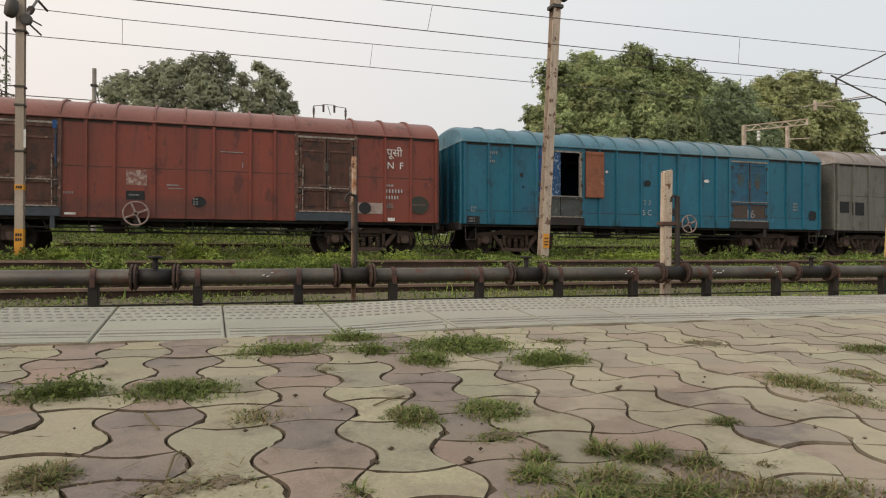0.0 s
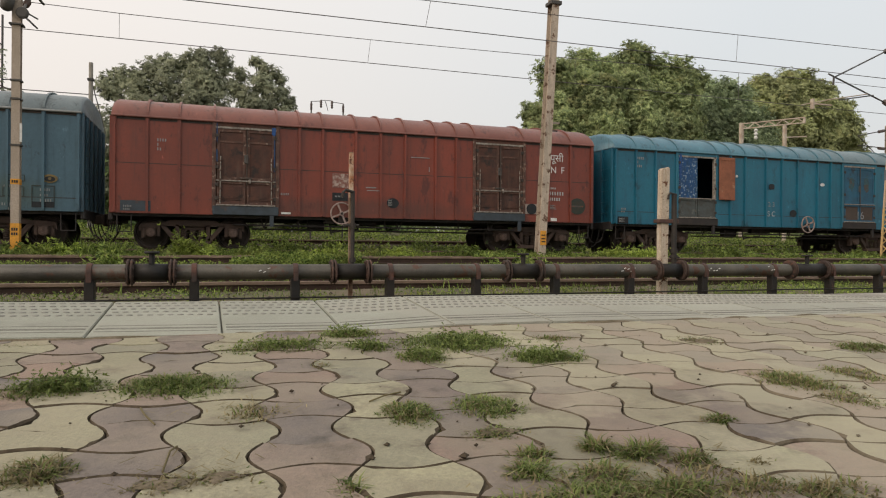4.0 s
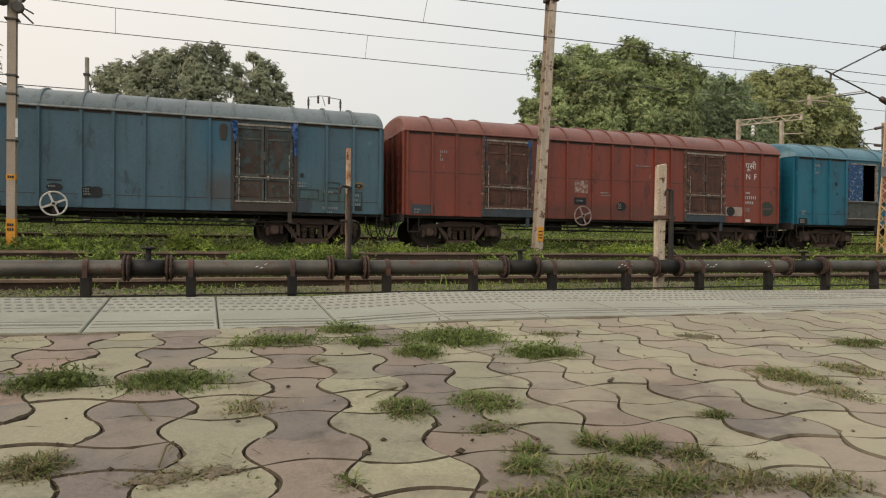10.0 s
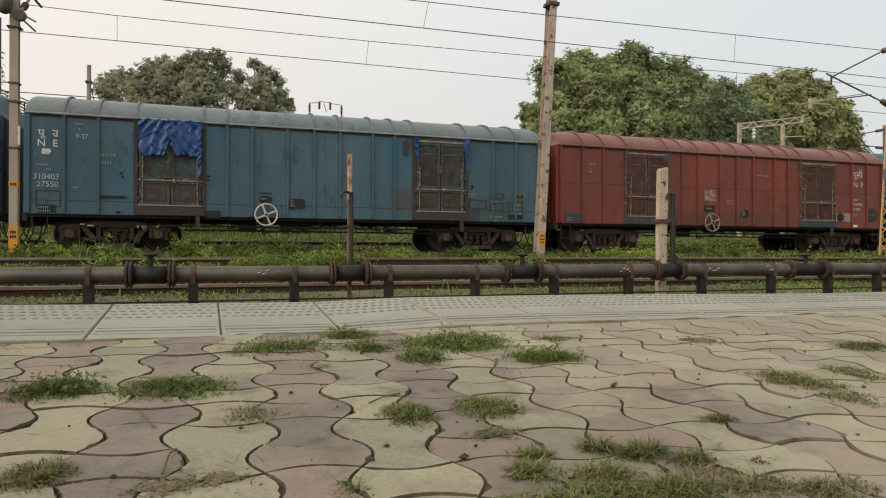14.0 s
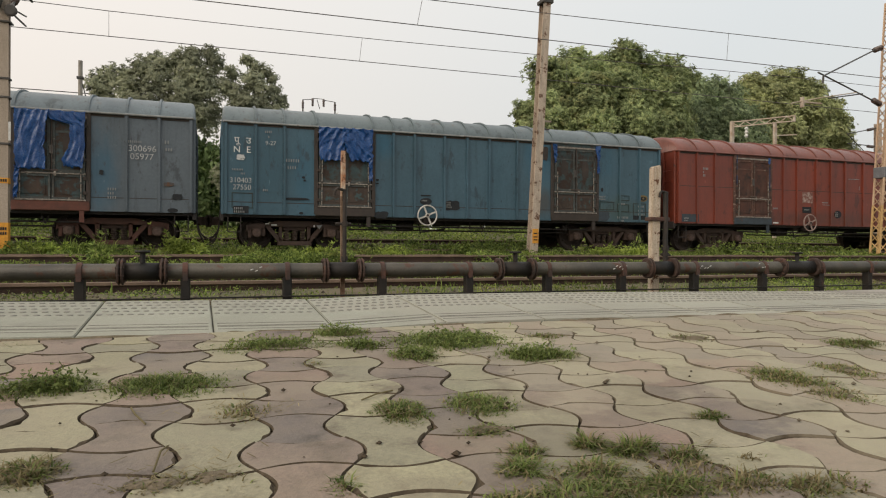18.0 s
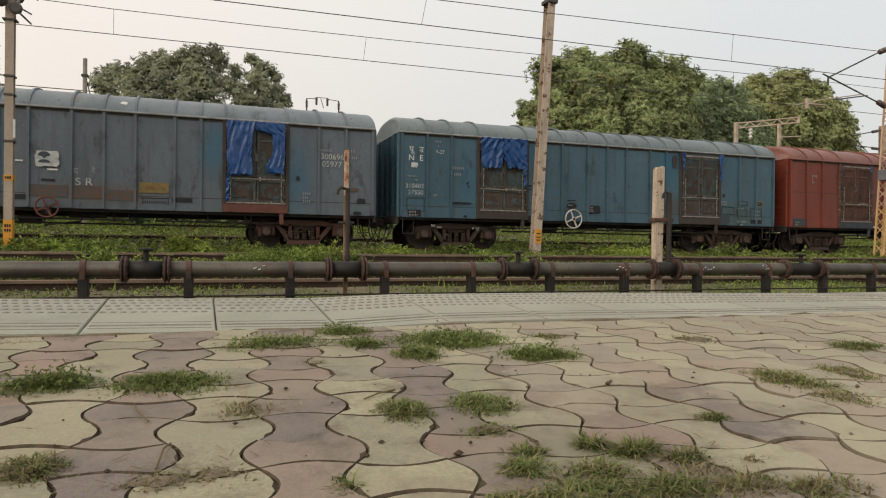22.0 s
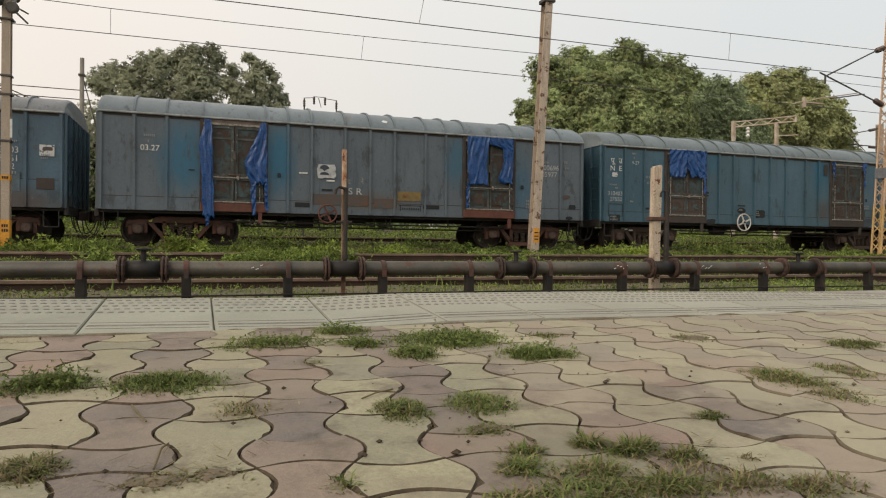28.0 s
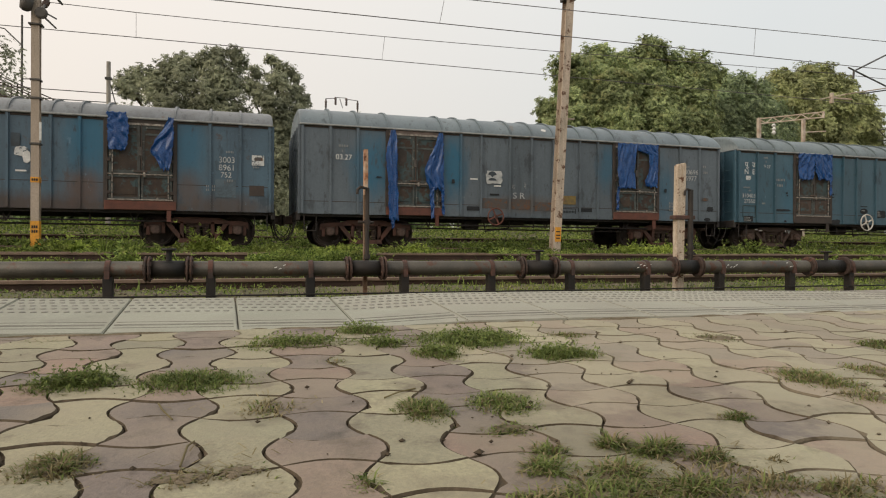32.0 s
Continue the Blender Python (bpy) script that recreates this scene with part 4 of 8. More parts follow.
def bogie_meshes():
    """Cast side frame with two windows, springs, boxes; wheels on axles."""
    bm = bmesh.new()
    top, y0, y1 = 0.72, -0.07, 0.07
    prism(bm, [(-1.28, 0.52), (-1.26, 0.70), (-1.02, 0.74), (-0.75, 0.74), (-0.5, 0.82), (0.5, 0.82), (0.75, 0.74), (1.02, 0.74), (1.26, 0.70), (1.28, 0.52), (1.18, 0.60), (0.82, 0.60),
               (0.78, 0.66), (-0.78, 0.66), (-0.82, 0.60), (-1.18, 0.60)], y0, y1)
    for s in (-1, 1):
        prism(bm, [(s * 0.80, 0.68), (s * 0.66, 0.68), (s * 0.30, 0.25), (s * 0.42, 0.22)], y0, y1)
        prism(bm, [(s * 0.42, 0.70), (s * 0.33, 0.70), (s * 0.33, 0.28), (s * 0.42, 0.28)], y0, y1)
        prism(bm, [(s * 1.22, 0.62), (s * 1.14, 0.62), (s * 1.14, 0.36), (s * 1.22, 0.36)], y0, y1)
        prism(bm, [(s * 0.86, 0.62), (s * 0.78, 0.62), (s * 0.78, 0.40), (s * 0.86, 0.40)], y0, y1)
    prism(bm, [(-0.46, 0.16), (0.46, 0.16), (0.42, 0.27), (-0.42, 0.27)], y0 - 0.03, y1 + 0.03)
    MESH["side_frame"] = mesh_of("side_frame", bm, M["bogie"])
    MESH["side_frame_rust"] = MESH["side_frame"].copy()
    MESH["side_frame_rust"].materials[0] = M["bogie_rust"]
    bm = bmesh.new()
    turns = [(0.065 * math.cos(a), 0.065 * math.sin(a), 0.28 + 0.27 * k / 60) for k, a in ((k, k * 0.628) for k in range(61))]
    tube(bm, turns, 0.015, 6)
    MESH["spring"] = mesh_of("spring", bm, M["spring"])
    MESH["bolster"] = mesh_of("bolster", bx(-0.31, 0.31, -1.1, 1.1, 0.55, 0.68, bevel=0.02), M["bogie"])
    bm = box(bmesh.new(), -0.125, 0.125, -0.10, 0.10, -0.10, 0.13, bevel=0.03)
    MESH["axle_box"] = mesh_of("axle_box", bm, M["bogie"])
    bm = bmesh.new()
    lathe(bm, [(0.115, -0.04), (0.12, 0.0), (0.10, 0.03), (0.04, 0.035)], (0, -0.10, 0), (0, -1, 0), 18)
    for k in range(3):
        a = 2 * math.pi * k / 3
        rod(bm, (0.06 * math.cos(a), -0.12, 0.06 * math.sin(a)), (0.06 * math.cos(a), -0.16, 0.06 * math.sin(a)), 0.020, 6)
    MESH["axle_cap"] = mesh_of("axle_cap", bm, M["axle_cap"])
    bm = bmesh.new()
    for s in (-1, 1):
        lathe(bm, [(0.10, -0.09), (0.16, -0.08), (0.30, -0.02), (0.37, -0.02), (0.38, -0.07), (0.425, -0.065), (0.43, 0.04), (0.455, 0.065), (0.45, 0.085), (0.36, 0.085), (0.35, 0.03), (0.12, 0.06)],
              (0, s * 0.80, 0), (0, -s, 0), 32)
        for k in range(4):
            a = math.pi * k / 2
            box(bm, 0.30 * math.cos(a) - 0.03, 0.30 * math.cos(a) + 0.03, s * 0.80 + (0.0 if s > 0 else -0.09), s * 0.80 + (0.09 if s > 0 else 0.0), 0.30 * math.sin(a) - 0.03, 0.30 * math.sin(a) + 0.03)
    rod(bm, (0, -1.15, 0), (0, 1.15, 0), 0.075, 14)
    MESH["wheelset"] = mesh_of("wheelset", bm, M["wheel_steel"])


bogie_meshes()
WHEELS = []


def bogie(w, x, frame_kind="side_frame"):
    """A four-wheel bogie under wagon w, its centre at x."""
    b = part("bogie", bx(x - 0.30, x + 0.30, -1.1, 1.1, 0.56, 0.70, bevel=0.02), M["bogie"], w, "rust-brown cast bogie")
    for s in (-1, 1):
        shared("side_frame", MESH[frame_kind], b, Matrix.Translation((x, s * 1.12, 0)))
        for dx in (-0.21, 0.0, 0.21):
            shared("spring", MESH["spring"], b, Matrix.Translation((x + dx, s * 1.17, 0)))
        for dx in (-1.0, 1.0):
            m = Matrix.Translation((x + dx, s * 1.14, 0.49)) @ pose(0, 0, 0, 0, 0, 0 if s < 0 else 180)
            shared("axle_box", MESH["axle_box"], b, m)
            shared("axle_cap", MESH["axle_cap"], b, m, "paler bolted axle cap")
    for dx in (-1.0, 1.0):
        ws = shared("wheelset", MESH["wheelset"], w, Matrix.Translation((x + dx, 0, 0.49)))
        WHEELS.append((ws, x + dx))


def text_mesh(body, size, mat):
    cu = bpy.data.curves.new("lettering", "FONT")
    cu.body, cu.size, cu.align_x = body, size, "CENTER"
    cu.fill_mode = "FRONT"
    tmp = bpy.data.objects.new("lettering", cu)
    me = bpy.data.meshes.new_from_object(tmp)
    bpy.data.objects.remove(tmp)
    me.materials.clear()
    me.materials.append(mat)
    return me


LETTER_Y = -SIDE_Y - 0.016


def letters(w, body, x, z, size, mat="white_paint", label="", wide=1.0):
    me = text_mesh(body, size, M[mat])
    m = Matrix.Translation((x - HALF, LETTER_Y - 0.024, z)) @ pose(0, 0, 0, 90, 0, 0) @ Matrix.Diagonal((wide, 1, 1, 1))
    # one part for each character
    bm = bmesh.new()
    bm.from_mesh(me)
    todo, groups = set(bm.faces), []
    while todo:
        stack = [todo.pop()]
        isle = set(stack)
        while stack:
            for e in stack.pop().edges:
                for g in e.link_faces:
                    if g in todo:
                        todo.discard(g)
                        isle.add(g)
                        stack.append(g)
        xs = [v.co.x for g in isle for v in g.verts]
        groups.append([min(xs), max(xs), isle])
    groups.sort(key=lambda g: g[0])
    merged = []
    for g in groups:
        if merged and g[0] < merged[-1][1]:
            merged[-1][1] = max(merged[-1][1], g[1])
            merged[-1][2] |= g[2]
        else:
            merged.append(g)
    for lo, hi, isle in merged:
        index, verts, faces = {}, [], []
        for g in sorted(isle, key=lambda g: g.index):
            for v in g.verts:
                if v not in index:
                    index[v] = len(verts)
                    verts.append(v.co[:])
            faces.append([index[v] for v in g.verts])
        ob = raw("letter", verts, faces, M[mat], w)
        ob.matrix_basis = m
        tagged(ob, label or "white painted letter")
    bm.free()


def bars(w, x, z, rows, cell=(0.085, 0.13), gap=0.035, mat="faded_paint", seed=1):
    """Unreadable painted writing as plain strokes: rows of so many characters."""
    me = mesh_of("painted_bar", bx(0, cell[0], LETTER_Y - 0.024, LETTER_Y - 0.018, -cell[1], 0), M[mat])
    for r, n in enumerate(rows):
        for k in range(n):
            shared("painted_bar", me, w, Matrix.Translation((x - HALF + k * (cell[0] + gap), 0, z - r * (cell[1] + gap * 1.3))))


def plate(w, x, z, sx, sz, mat, label, round_=False, y=LETTER_Y):
    bm = bmesh.new()
    if round_:
        lathe(bm, [(0.5, -0.002), (0.5, 0.003)], (0, 0, 0), (0, -1, 0), 20)
        bmesh.ops.transform(bm, matrix=Matrix.Translation((x - HALF, y, z)) @ Matrix.Diagonal((sx, 1, sz, 1)), verts=bm.verts[:])
    else:
        box(bm, x - HALF - sx / 2, x - HALF + sx / 2, y - 0.003, y + 0.003, z - sz / 2, z + sz / 2)
    return part("painted_patch", bm, M[mat], w, label)


def outline(w, x, z, sx, sz, mat, label, line=0.018):
    """A painted rectangle's outline on the side."""
    bm = bmesh.new()
    for a, b, c, d in ((-sx, sx, sz - line, sz), (-sx, sx, -sz, line - sz), (-sx, line - sx, line - sz, sz - line), (sx - line, sx, line - sz, sz - line)):
        box(bm, x - HALF + a, x - HALF + b, LETTER_Y - 0.002, LETTER_Y + 0.004, z + c, z + d)
    return part("painted_outline", bm, M[mat], w, label)


def ragged(w, x, z, sx, sz, mat, label, seed=1, y=LETTER_Y):
    """A painted or worn patch with an uneven edge."""
    rs = random.Random(seed)
    n = 22
    out = []
    for k in range(n):
        a = 2 * math.pi * k / n
        c, s = math.cos(a), math.sin(a)
        q = (abs(c) ** 4 + abs(s) ** 4) ** -0.25 * rs.uniform(0.82, 1.05)
        out.append((x - HALF + c * q * sx / 2, z + s * q * sz / 2))
    bm = prism(bmesh.new(), out, y - 0.003, y + 0.003)
    return part("painted_patch", bm, M[mat], w, label)


def hand_wheel(w, x, z, mat, r=0.36):
    bm = torus(bmesh.new(), (x - HALF, -SIDE_Y - 0.13, z), (0, 1, 0), r, 0.021, 32, 8)
    for k in range(4):
        a = math.pi / 2 * k + 0.4
        bar(bm, (x - HALF + 0.05 * math.cos(a), -SIDE_Y - 0.13, z + 0.05 * math.sin(a)), (x - HALF + r * math.cos(a), -SIDE_Y - 0.13, z + r * math.sin(a)), 0.025, 0.045)
    lathe(bm, [(0.06, -0.03), (0.06, 0.03)], (x - HALF, -SIDE_Y - 0.13, z), (0, -1, 0), 12)
    hw = part("hand_wheel", bm, M[mat], w, "spoked handbrake wheel")
    part("hub", rods([((x - HALF, -SIDE_Y - 0.17, z), (x - HALF, -SIDE_Y + 0.4, z))], 0.035, 10), M["underframe"], hw)
    part("wheel_bracket", bx(x - HALF - 0.06, x - HALF + 0.06, -SIDE_Y - 0.02, -SIDE_Y + 0.3, 0.80, 1.0), M["underframe"], hw)
    return hw


def door(w, a, b, style, eave):
    """A pair of hinged leaves over a drop flap, with posts, rails and bolts."""
    x0, x1 = a - HALF, b - HALF
    yf = -SIDE_Y
    lower, split, top = SOLE + 0.26, 1.84, eave - 0.17
    edge = M[style.get("edge", "edge_teal")]
    up, low, post = M[style["up"]], M[style["low"]], M[style.get("post", "strip_dark")]
    for xa, xb in ((x0 - 0.10, x0), (x1, x1 + 0.10)):
        part("door_post", bx(xa, xb, yf - 0.045, yf + 0.06, SOLE + 0.05, eave - 0.04, bevel=0.01), post, w)
    part("door_head", bx(x0, x1, yf - 0.03, yf + 0.05, top, eave - 0.05), M[style.get("head", "strip_dark")], w)
    part("door_head_rail", bx(x0 - 0.02, x1 + 0.02, yf - 0.05, yf - 0.03, top - 0.02, top + 0.03), M["scrape"], w)
    part("door_sill", bx(x0 - 0.08, x1 + 0.08, yf - 0.06, yf + 0.05, SOLE, lower - 0.03, bevel=0.012), M[style["sill"]], w)
    mid = (x0 + x1) / 2
    leaves = style.get("leaves", 2)
    cuts = [(x0 + 0.02, mid - 0.014), (mid + 0.014, x1 - 0.02)] if leaves == 2 else [(x0 + 0.015, x1 - 0.015)]
    if not style.get("open"):
        for k, (la, lb) in enumerate(cuts):
            leaf = part("door_leaf", bx(la, lb, yf - 0.012, yf + 0.03, split + 0.02, top - 0.02), up, w, "weathered door leaf")
            part("stile", bx(la, la + 0.07, yf - 0.032, yf - 0.012, split + 0.02, top - 0.02), edge, leaf)
            part("stile", bx(lb - 0.07, lb, yf - 0.032, yf - 0.012, split + 0.02, top - 0.02), edge, leaf)
            for z in (split + 0.02, top - 0.10):
                part("cross_rail", bx(la + 0.07, lb - 0.07, yf - 0.032, yf - 0.012, z, z + 0.08), edge, leaf)
            part("mid_rail", bx(la + 0.07, lb - 0.07, yf - 0.026, yf - 0.012, 2.82, 2.87), edge, leaf)
            if style["up"] != "door_brown":
                part("dark_wear", ragged_bm((la + lb) / 2, (split + top) / 2 + 0.08, (lb - la) * 0.42, 0.66, yf - 0.016, 40 + k), M["strip_dark" if style["up"] != "door_blue" else "worn_teal"], leaf, "dark worn patch")
        part("lock", bx(mid - 0.05, mid + 0.05, yf - 0.06, yf - 0.03, 2.30, 2.52, bevel=0.01), M["steel_dark"], w)
        bm = bmesh.new()
        rod(bm, (mid + 0.015, yf - 0.05, split - 0.1), (mid + 0.015, yf - 0.05, top), 0.014, 6)
        part("bolt_rod", bm, M["door_rust"], w)
    for k, (la, lb) in enumerate(cuts):
        flap = part("door_flap", bx(la, lb, yf - 0.016, yf + 0.03, lower, split), low, w, "rusty lower door flap")
        part("flap_rail", bx(la, lb, yf - 0.042, yf - 0.016, lower, lower + 0.06), edge, flap)
        part("flap_rail", bx(la, lb, yf - 0.042, yf - 0.016, split - 0.07, split), edge, flap)
        part("flap_stile", bx(la, la + 0.05, yf - 0.036, yf - 0.016, lower + 0.06, split - 0.07), edge, flap)
        part("flap_stile", bx(lb - 0.05, lb, yf - 0.036, yf - 0.016, lower + 0.06, split - 0.07), edge, flap)
    part("door_rail", rods([((x0, yf - 0.055, lower - 0.01), (x1, yf - 0.055, lower - 0.01))], 0.02, 6), M["scrape"], w, "pale scraped rail")
    part("door_rail", rods([((x0, yf - 0.05, split + 0.0), (x1, yf - 0.05, split + 0.0))], 0.018, 6), M["scrape"], w)
    if style.get("sill") not in ("underframe",):
        # locking rods at both sides with their knuckles, and a hasp over the flap
        for s, x in ((1, x0 + 0.10), (-1, x1 - 0.10)):
            part("side_rod", rods([((x, yf - 0.062, lower + 0.02), (x + 0.01 * s, yf - 0.062, split + 0.62))], 0.013, 6), M["scrape"], w, "scraped locking rod")
            for k in range(5):
                z = lower + 0.14 + 0.24 * k
                part("knuckle", bx(x - 0.028, x + 0.028, yf - 0.078, yf - 0.03, z, z + 0.05, bevel=0.008), edge, w)
        part("hasp", bx(mid - 0.16, mid + 0.15, yf - 0.066, yf - 0.04, split + 0.05, split + 0.10, bevel=0.008), M["door_rust"], w)
        part("padlock", bx(mid + 0.06, mid + 0.12, yf - 0.095, yf - 0.066, split - 0.06, split + 0.05, bevel=0.012), M["scrape"], w)
        for k, (la, lb) in enumerate(cuts):
            part("flap_panel", bx(la + 0.10, lb - 0.10, yf - 0.026, yf - 0.016, lower + 0.12, split - 0.14, bevel=0.006), low, w)
            part("flap_wear", ragged_bm((la + lb) / 2, (lower + split) / 2, (lb - la) * 0.62, 0.42, yf - 0.030, 70 + k + int(a * 10)), M["door_rusted_teal" if style["up"] != "door_brown" else "door_brown"], w, "rust-brown worn patch")
    for x in (x0 + 0.02, x1 - 0.02):
        for z in (lower + 0.12, split - 0.15, split + 0.3, top - 0.25):
            part("hinge", bx(x - 0.045, x + 0.045, yf - 0.058, yf - 0.03, z, z + 0.09, bevel=0.008), M["strip_dark"], w)


def ragged_bm(cx, cz, sx, sz, y, seed):
    rs = random.Random(seed)
    out = []
    for k in range(14):
        a = 2 * math.pi * k / 14
        q = rs.uniform(0.65, 1.05)
        out.append((cx + math.cos(a) * q * sx / 2, cz + math.sin(a) * q * sz / 2))
    return prism(bmesh.new(), out, y - 0.002, y + 0.002)


def tarp(w, edges, seed, label, waves=3.0, depth=0.07, ragged_end=0.05):
    """A blue plastic sheet hung on a door: edges are (z, left, right) from its top to its bottom."""
    rs = random.Random(seed)
    nx, nz = 56, 44
    ph = [rs.uniform(0, 6.28) for _ in range(4)]
    verts, faces = [], []
    z0, z1 = edges[0][0], edges[-1][0]
    for j in range(nz + 1):
        t = j / nz
        z = z0 + (z1 - z0) * t
        for (za, la, ra), (zb, lb, rb) in zip(edges, edges[1:]):
            if zb - 1e-6 <= z <= za + 1e-6:
                q = (za - z) / max(1e-6, za - zb)
                xl, xr = la + (lb - la) * q, ra + (rb - ra) * q
                break
        wide = xr - xl
        for i in range(nx + 1):
            s = i / nx
            x = xl + wide * s + 0.025 * noise.noise((s * 2, t * 4, seed)) + (0.05 * wide ** 0.5 * noise.noise((2.0 * round(s), t * 9, seed + 3)) + 0.02 * noise.noise((round(s), t * 26, seed + 4))) * abs(2 * s - 1) ** 3
            zz = z + t ** 6 * ragged_end * noise.noise((s * 6, 0.0, seed + 9)) * 2 - 0.03 * (1 - t) ** 8 * abs(math.sin(3.14 * 3 * s))
            fold = 0.5 + 0.5 * math.sin(waves * s * 6.28 * (1 + 0.15 * math.sin(2.2 * t + ph[0])) + ph[1] + 1.5 * noise.noise((t * 3, s, seed)))
            ridge = lambda a, b, c: (1 - abs(noise.noise((a, b, c))) * 2.2)
            lean_ = 1.0 if seed % 2 else -1.0
            a = s * wide + lean_ * (t - 0.5) * 0.35
            deep = depth * (0.25 + 0.75 * t) * (0.25 * fold + 0.55 * abs(noise.noise((s * 2.5 + t, t * 2, seed + 2)))) + 0.026 * ridge(a * 5, t * 1.1, seed + 5) + 0.018 * ridge(a * 7.5 + 0.6 * t, t * 2.4 + s * 0.9, seed) + 0.003 * ridge(a * 15 + 0.8 * noise.noise((t * 3, s, seed)), t * 2.2, seed) + 0.002 * ridge(a * 27, t * 6, seed + 1) + 0.010 * (1 - t) ** 3 * ridge(a * 6, t * 16, seed + 7) + 0.014 * ridge((s * wide + t * 0.9) * 4.5, (s * wide - t) * 1.6, seed + 8) + 0.010 * ridge((s * wide - t * 0.7) * 6.5, (s * wide + t) * 1.8, seed + 6)
            verts.append((x - HALF, -SIDE_Y - 0.07 - max(0.0, deep + 0.01), zz))
    for j in range(nz):
        for i in range(nx):
            k = j * (nx + 1) + i
            faces.append((k, k + nx + 1, k + nx + 2, k + 1))
    ob = raw("tarpaulin", verts, faces, M["tarp"], w, smooth=True)
    sol = ob.modifiers.new("thickness", "SOLIDIFY")
    sol.thickness = 0.004
    return tagged(ob, label)


def wagon(name, left, label, side, roof, doors, seam=2.20, group="freight wagons", frame_kind="side_frame", seam_mat="strip_dark", eave=EAVE, rise=0.59):
    """A covered bogie wagon, its left end at that place along the track at the clip's start."""
    w = thing(name, label, "freight wagon", group, at=(left + HALF, TRACK_WAGON, RAIL_Z))
    ms, mr = M[side], M[roof]
    yf = -SIDE_Y
    # frame
    part("floor", bx(-HALF + 0.02, HALF - 0.02, -SIDE_Y + 0.04, SIDE_Y - 0.04, SOLE + 0.06, SOLE + 0.14), M["inside"], w)
    for s in (-1, 1):
        part("sole_bar", bx(-HALF, HALF, s * 1.42 - 0.05, s * 1.42 + 0.05, SOLE - 0.07, SOLE + 0.055), M["underframe"], w)
    part("centre_sill", bx(-HALF - 0.1, HALF + 0.1, -0.22, 0.22, SOLE - 0.13, SOLE + 0.05), M["underframe"], w)
    part("brake_cylinder", rods([((-1.92, -0.9, 0.74), (-1.46, -0.9, 0.74))], 0.15, 16), M["underframe"], w)
    part("air_reservoir", rods([((-0.85, -1.0, 0.85), (0.0, -1.0, 0.85))], 0.10, 16), M["underframe"], w)
    part("brake_box", bx(-1.50, -1.22, -1.35, -1.05, 0.79, 0.92, bevel=0.02), M["underframe"], w)
    part("brake_lever", rods([((-1.36, -1.2, 0.80), (-1.30, -1.2, 0.52)), ((-1.30, -1.2, 0.56), (-0.55, -1.15, 0.66)), ((-0.55, -1.15, 0.66), (-0.50, -1.15, SOLE - 0.06))], 0.02, 6), M["underframe"], w)
    part("brake_rod", rods([((-3.9, -1.3, 0.72), (4.2, -1.3, 0.70)), ((-3.4, -1.1, 0.62), (3.6, -1.1, 0.60))], 0.022, 6), M["underframe"], w)
    for x, lean in ((-3.2, 0.1), (-3.0, -0.1), (-2.2, 0.0), (0.2, 0.0), (0.5, 0.1), (0.7, -0.1), (2.4, 0.0), (3.3, 0.1), (3.5, -0.1)):
        part("hanger", rods([((x, -1.3, SOLE - 0.06), (x + lean, -1.3, 0.66))], 0.02, 6), M["underframe"], w)
    for k in range(5):
        part("cross_bearer", bx(-4.2 + k * 2.1 - 0.06, -4.2 + k * 2.1 + 0.06, -1.4, 1.4, SOLE - 0.08, SOLE + 0.05), M["underframe"], w)
    # sides
    spans = [(a + 0.0, b) for a, b in zip(RIBS, RIBS[1:])]
    door_spans = [(d[0] - 0.05, d[1] + 0.05) for d in DOORS] if doors else []
    for a, b in spans:
        if any(a < (d0 + d1) / 2 < b for d0, d1 in door_spans):
            continue
        bm = bx(a - HALF, b - HALF, yf + 0.004, yf + 0.03, seam, eave - 0.03)
        box(bm, a - HALF, b - HALF, yf - 0.006, yf + 0.03, SOLE, seam)
        part("side_panel", bm, ms, w)
        part("seam", bx(a - HALF + 0.03, b - HALF - 0.03, yf - 0.011, yf, seam - 0.009, seam + 0.007), M[seam_mat], w, "dark horizontal seam")
    for r in RIBS:
        if doors and any(d0 - 0.1 < r < d1 + 0.1 for d0, d1 in door_spans):
            continue
        bm = bmesh.new()
        for x0, x1, d in ((-0.048, 0.048, 0.012), (-0.027, 0.027, 0.048)):
            box(bm, r - HALF + x0, r - HALF + x1, yf - d, yf + 0.005, SOLE + 0.02, eave - 0.03)
        part("side_rib", bm, ms, w)
    bm = bx(-HALF, HALF, SIDE_Y - 0.03, SIDE_Y, SOLE, eave - 0.03)
    part("far_side", bm, ms, w)
    fr = mesh_of("side_rib", bx(-0.04, 0.04, SIDE_Y, SIDE_Y + 0.045, SOLE + 0.02, eave - 0.03), ms)
    for r in RIBS:
        shared("side_rib", fr, w, Matrix.Translation((r - HALF, 0, 0)))
    part("eave_rail", bx(-HALF - 0.03, HALF + 0.03, yf - 0.075, yf + 0.04, eave - 0.045, eave + 0.004, bevel=0.012), mr if side in ("red_side", "blue_side", "grey_side") else M["gutter"], w)
    part("eave_rail", bx(-HALF - 0.03, HALF + 0.03, SIDE_Y - 0.04, SIDE_Y + 0.055, eave - 0.05, eave + 0.012, bevel=0.012), mr, w)
    # the gutter's shadow on the side, put in as a thin dark strip
    part("top_plate", bx(-HALF + 0.02, HALF - 0.02, yf - 0.010, yf + 0.03, eave - 0.10, eave - 0.045), M["strip_dark"], w, "dark strip painted as the shade under the eave")
    part("roof", roof_mesh(0.0, -HALF - 0.03, HALF + 0.03, rounded=0.10, eave=eave, rise=rise), mr, w, smooth=True)
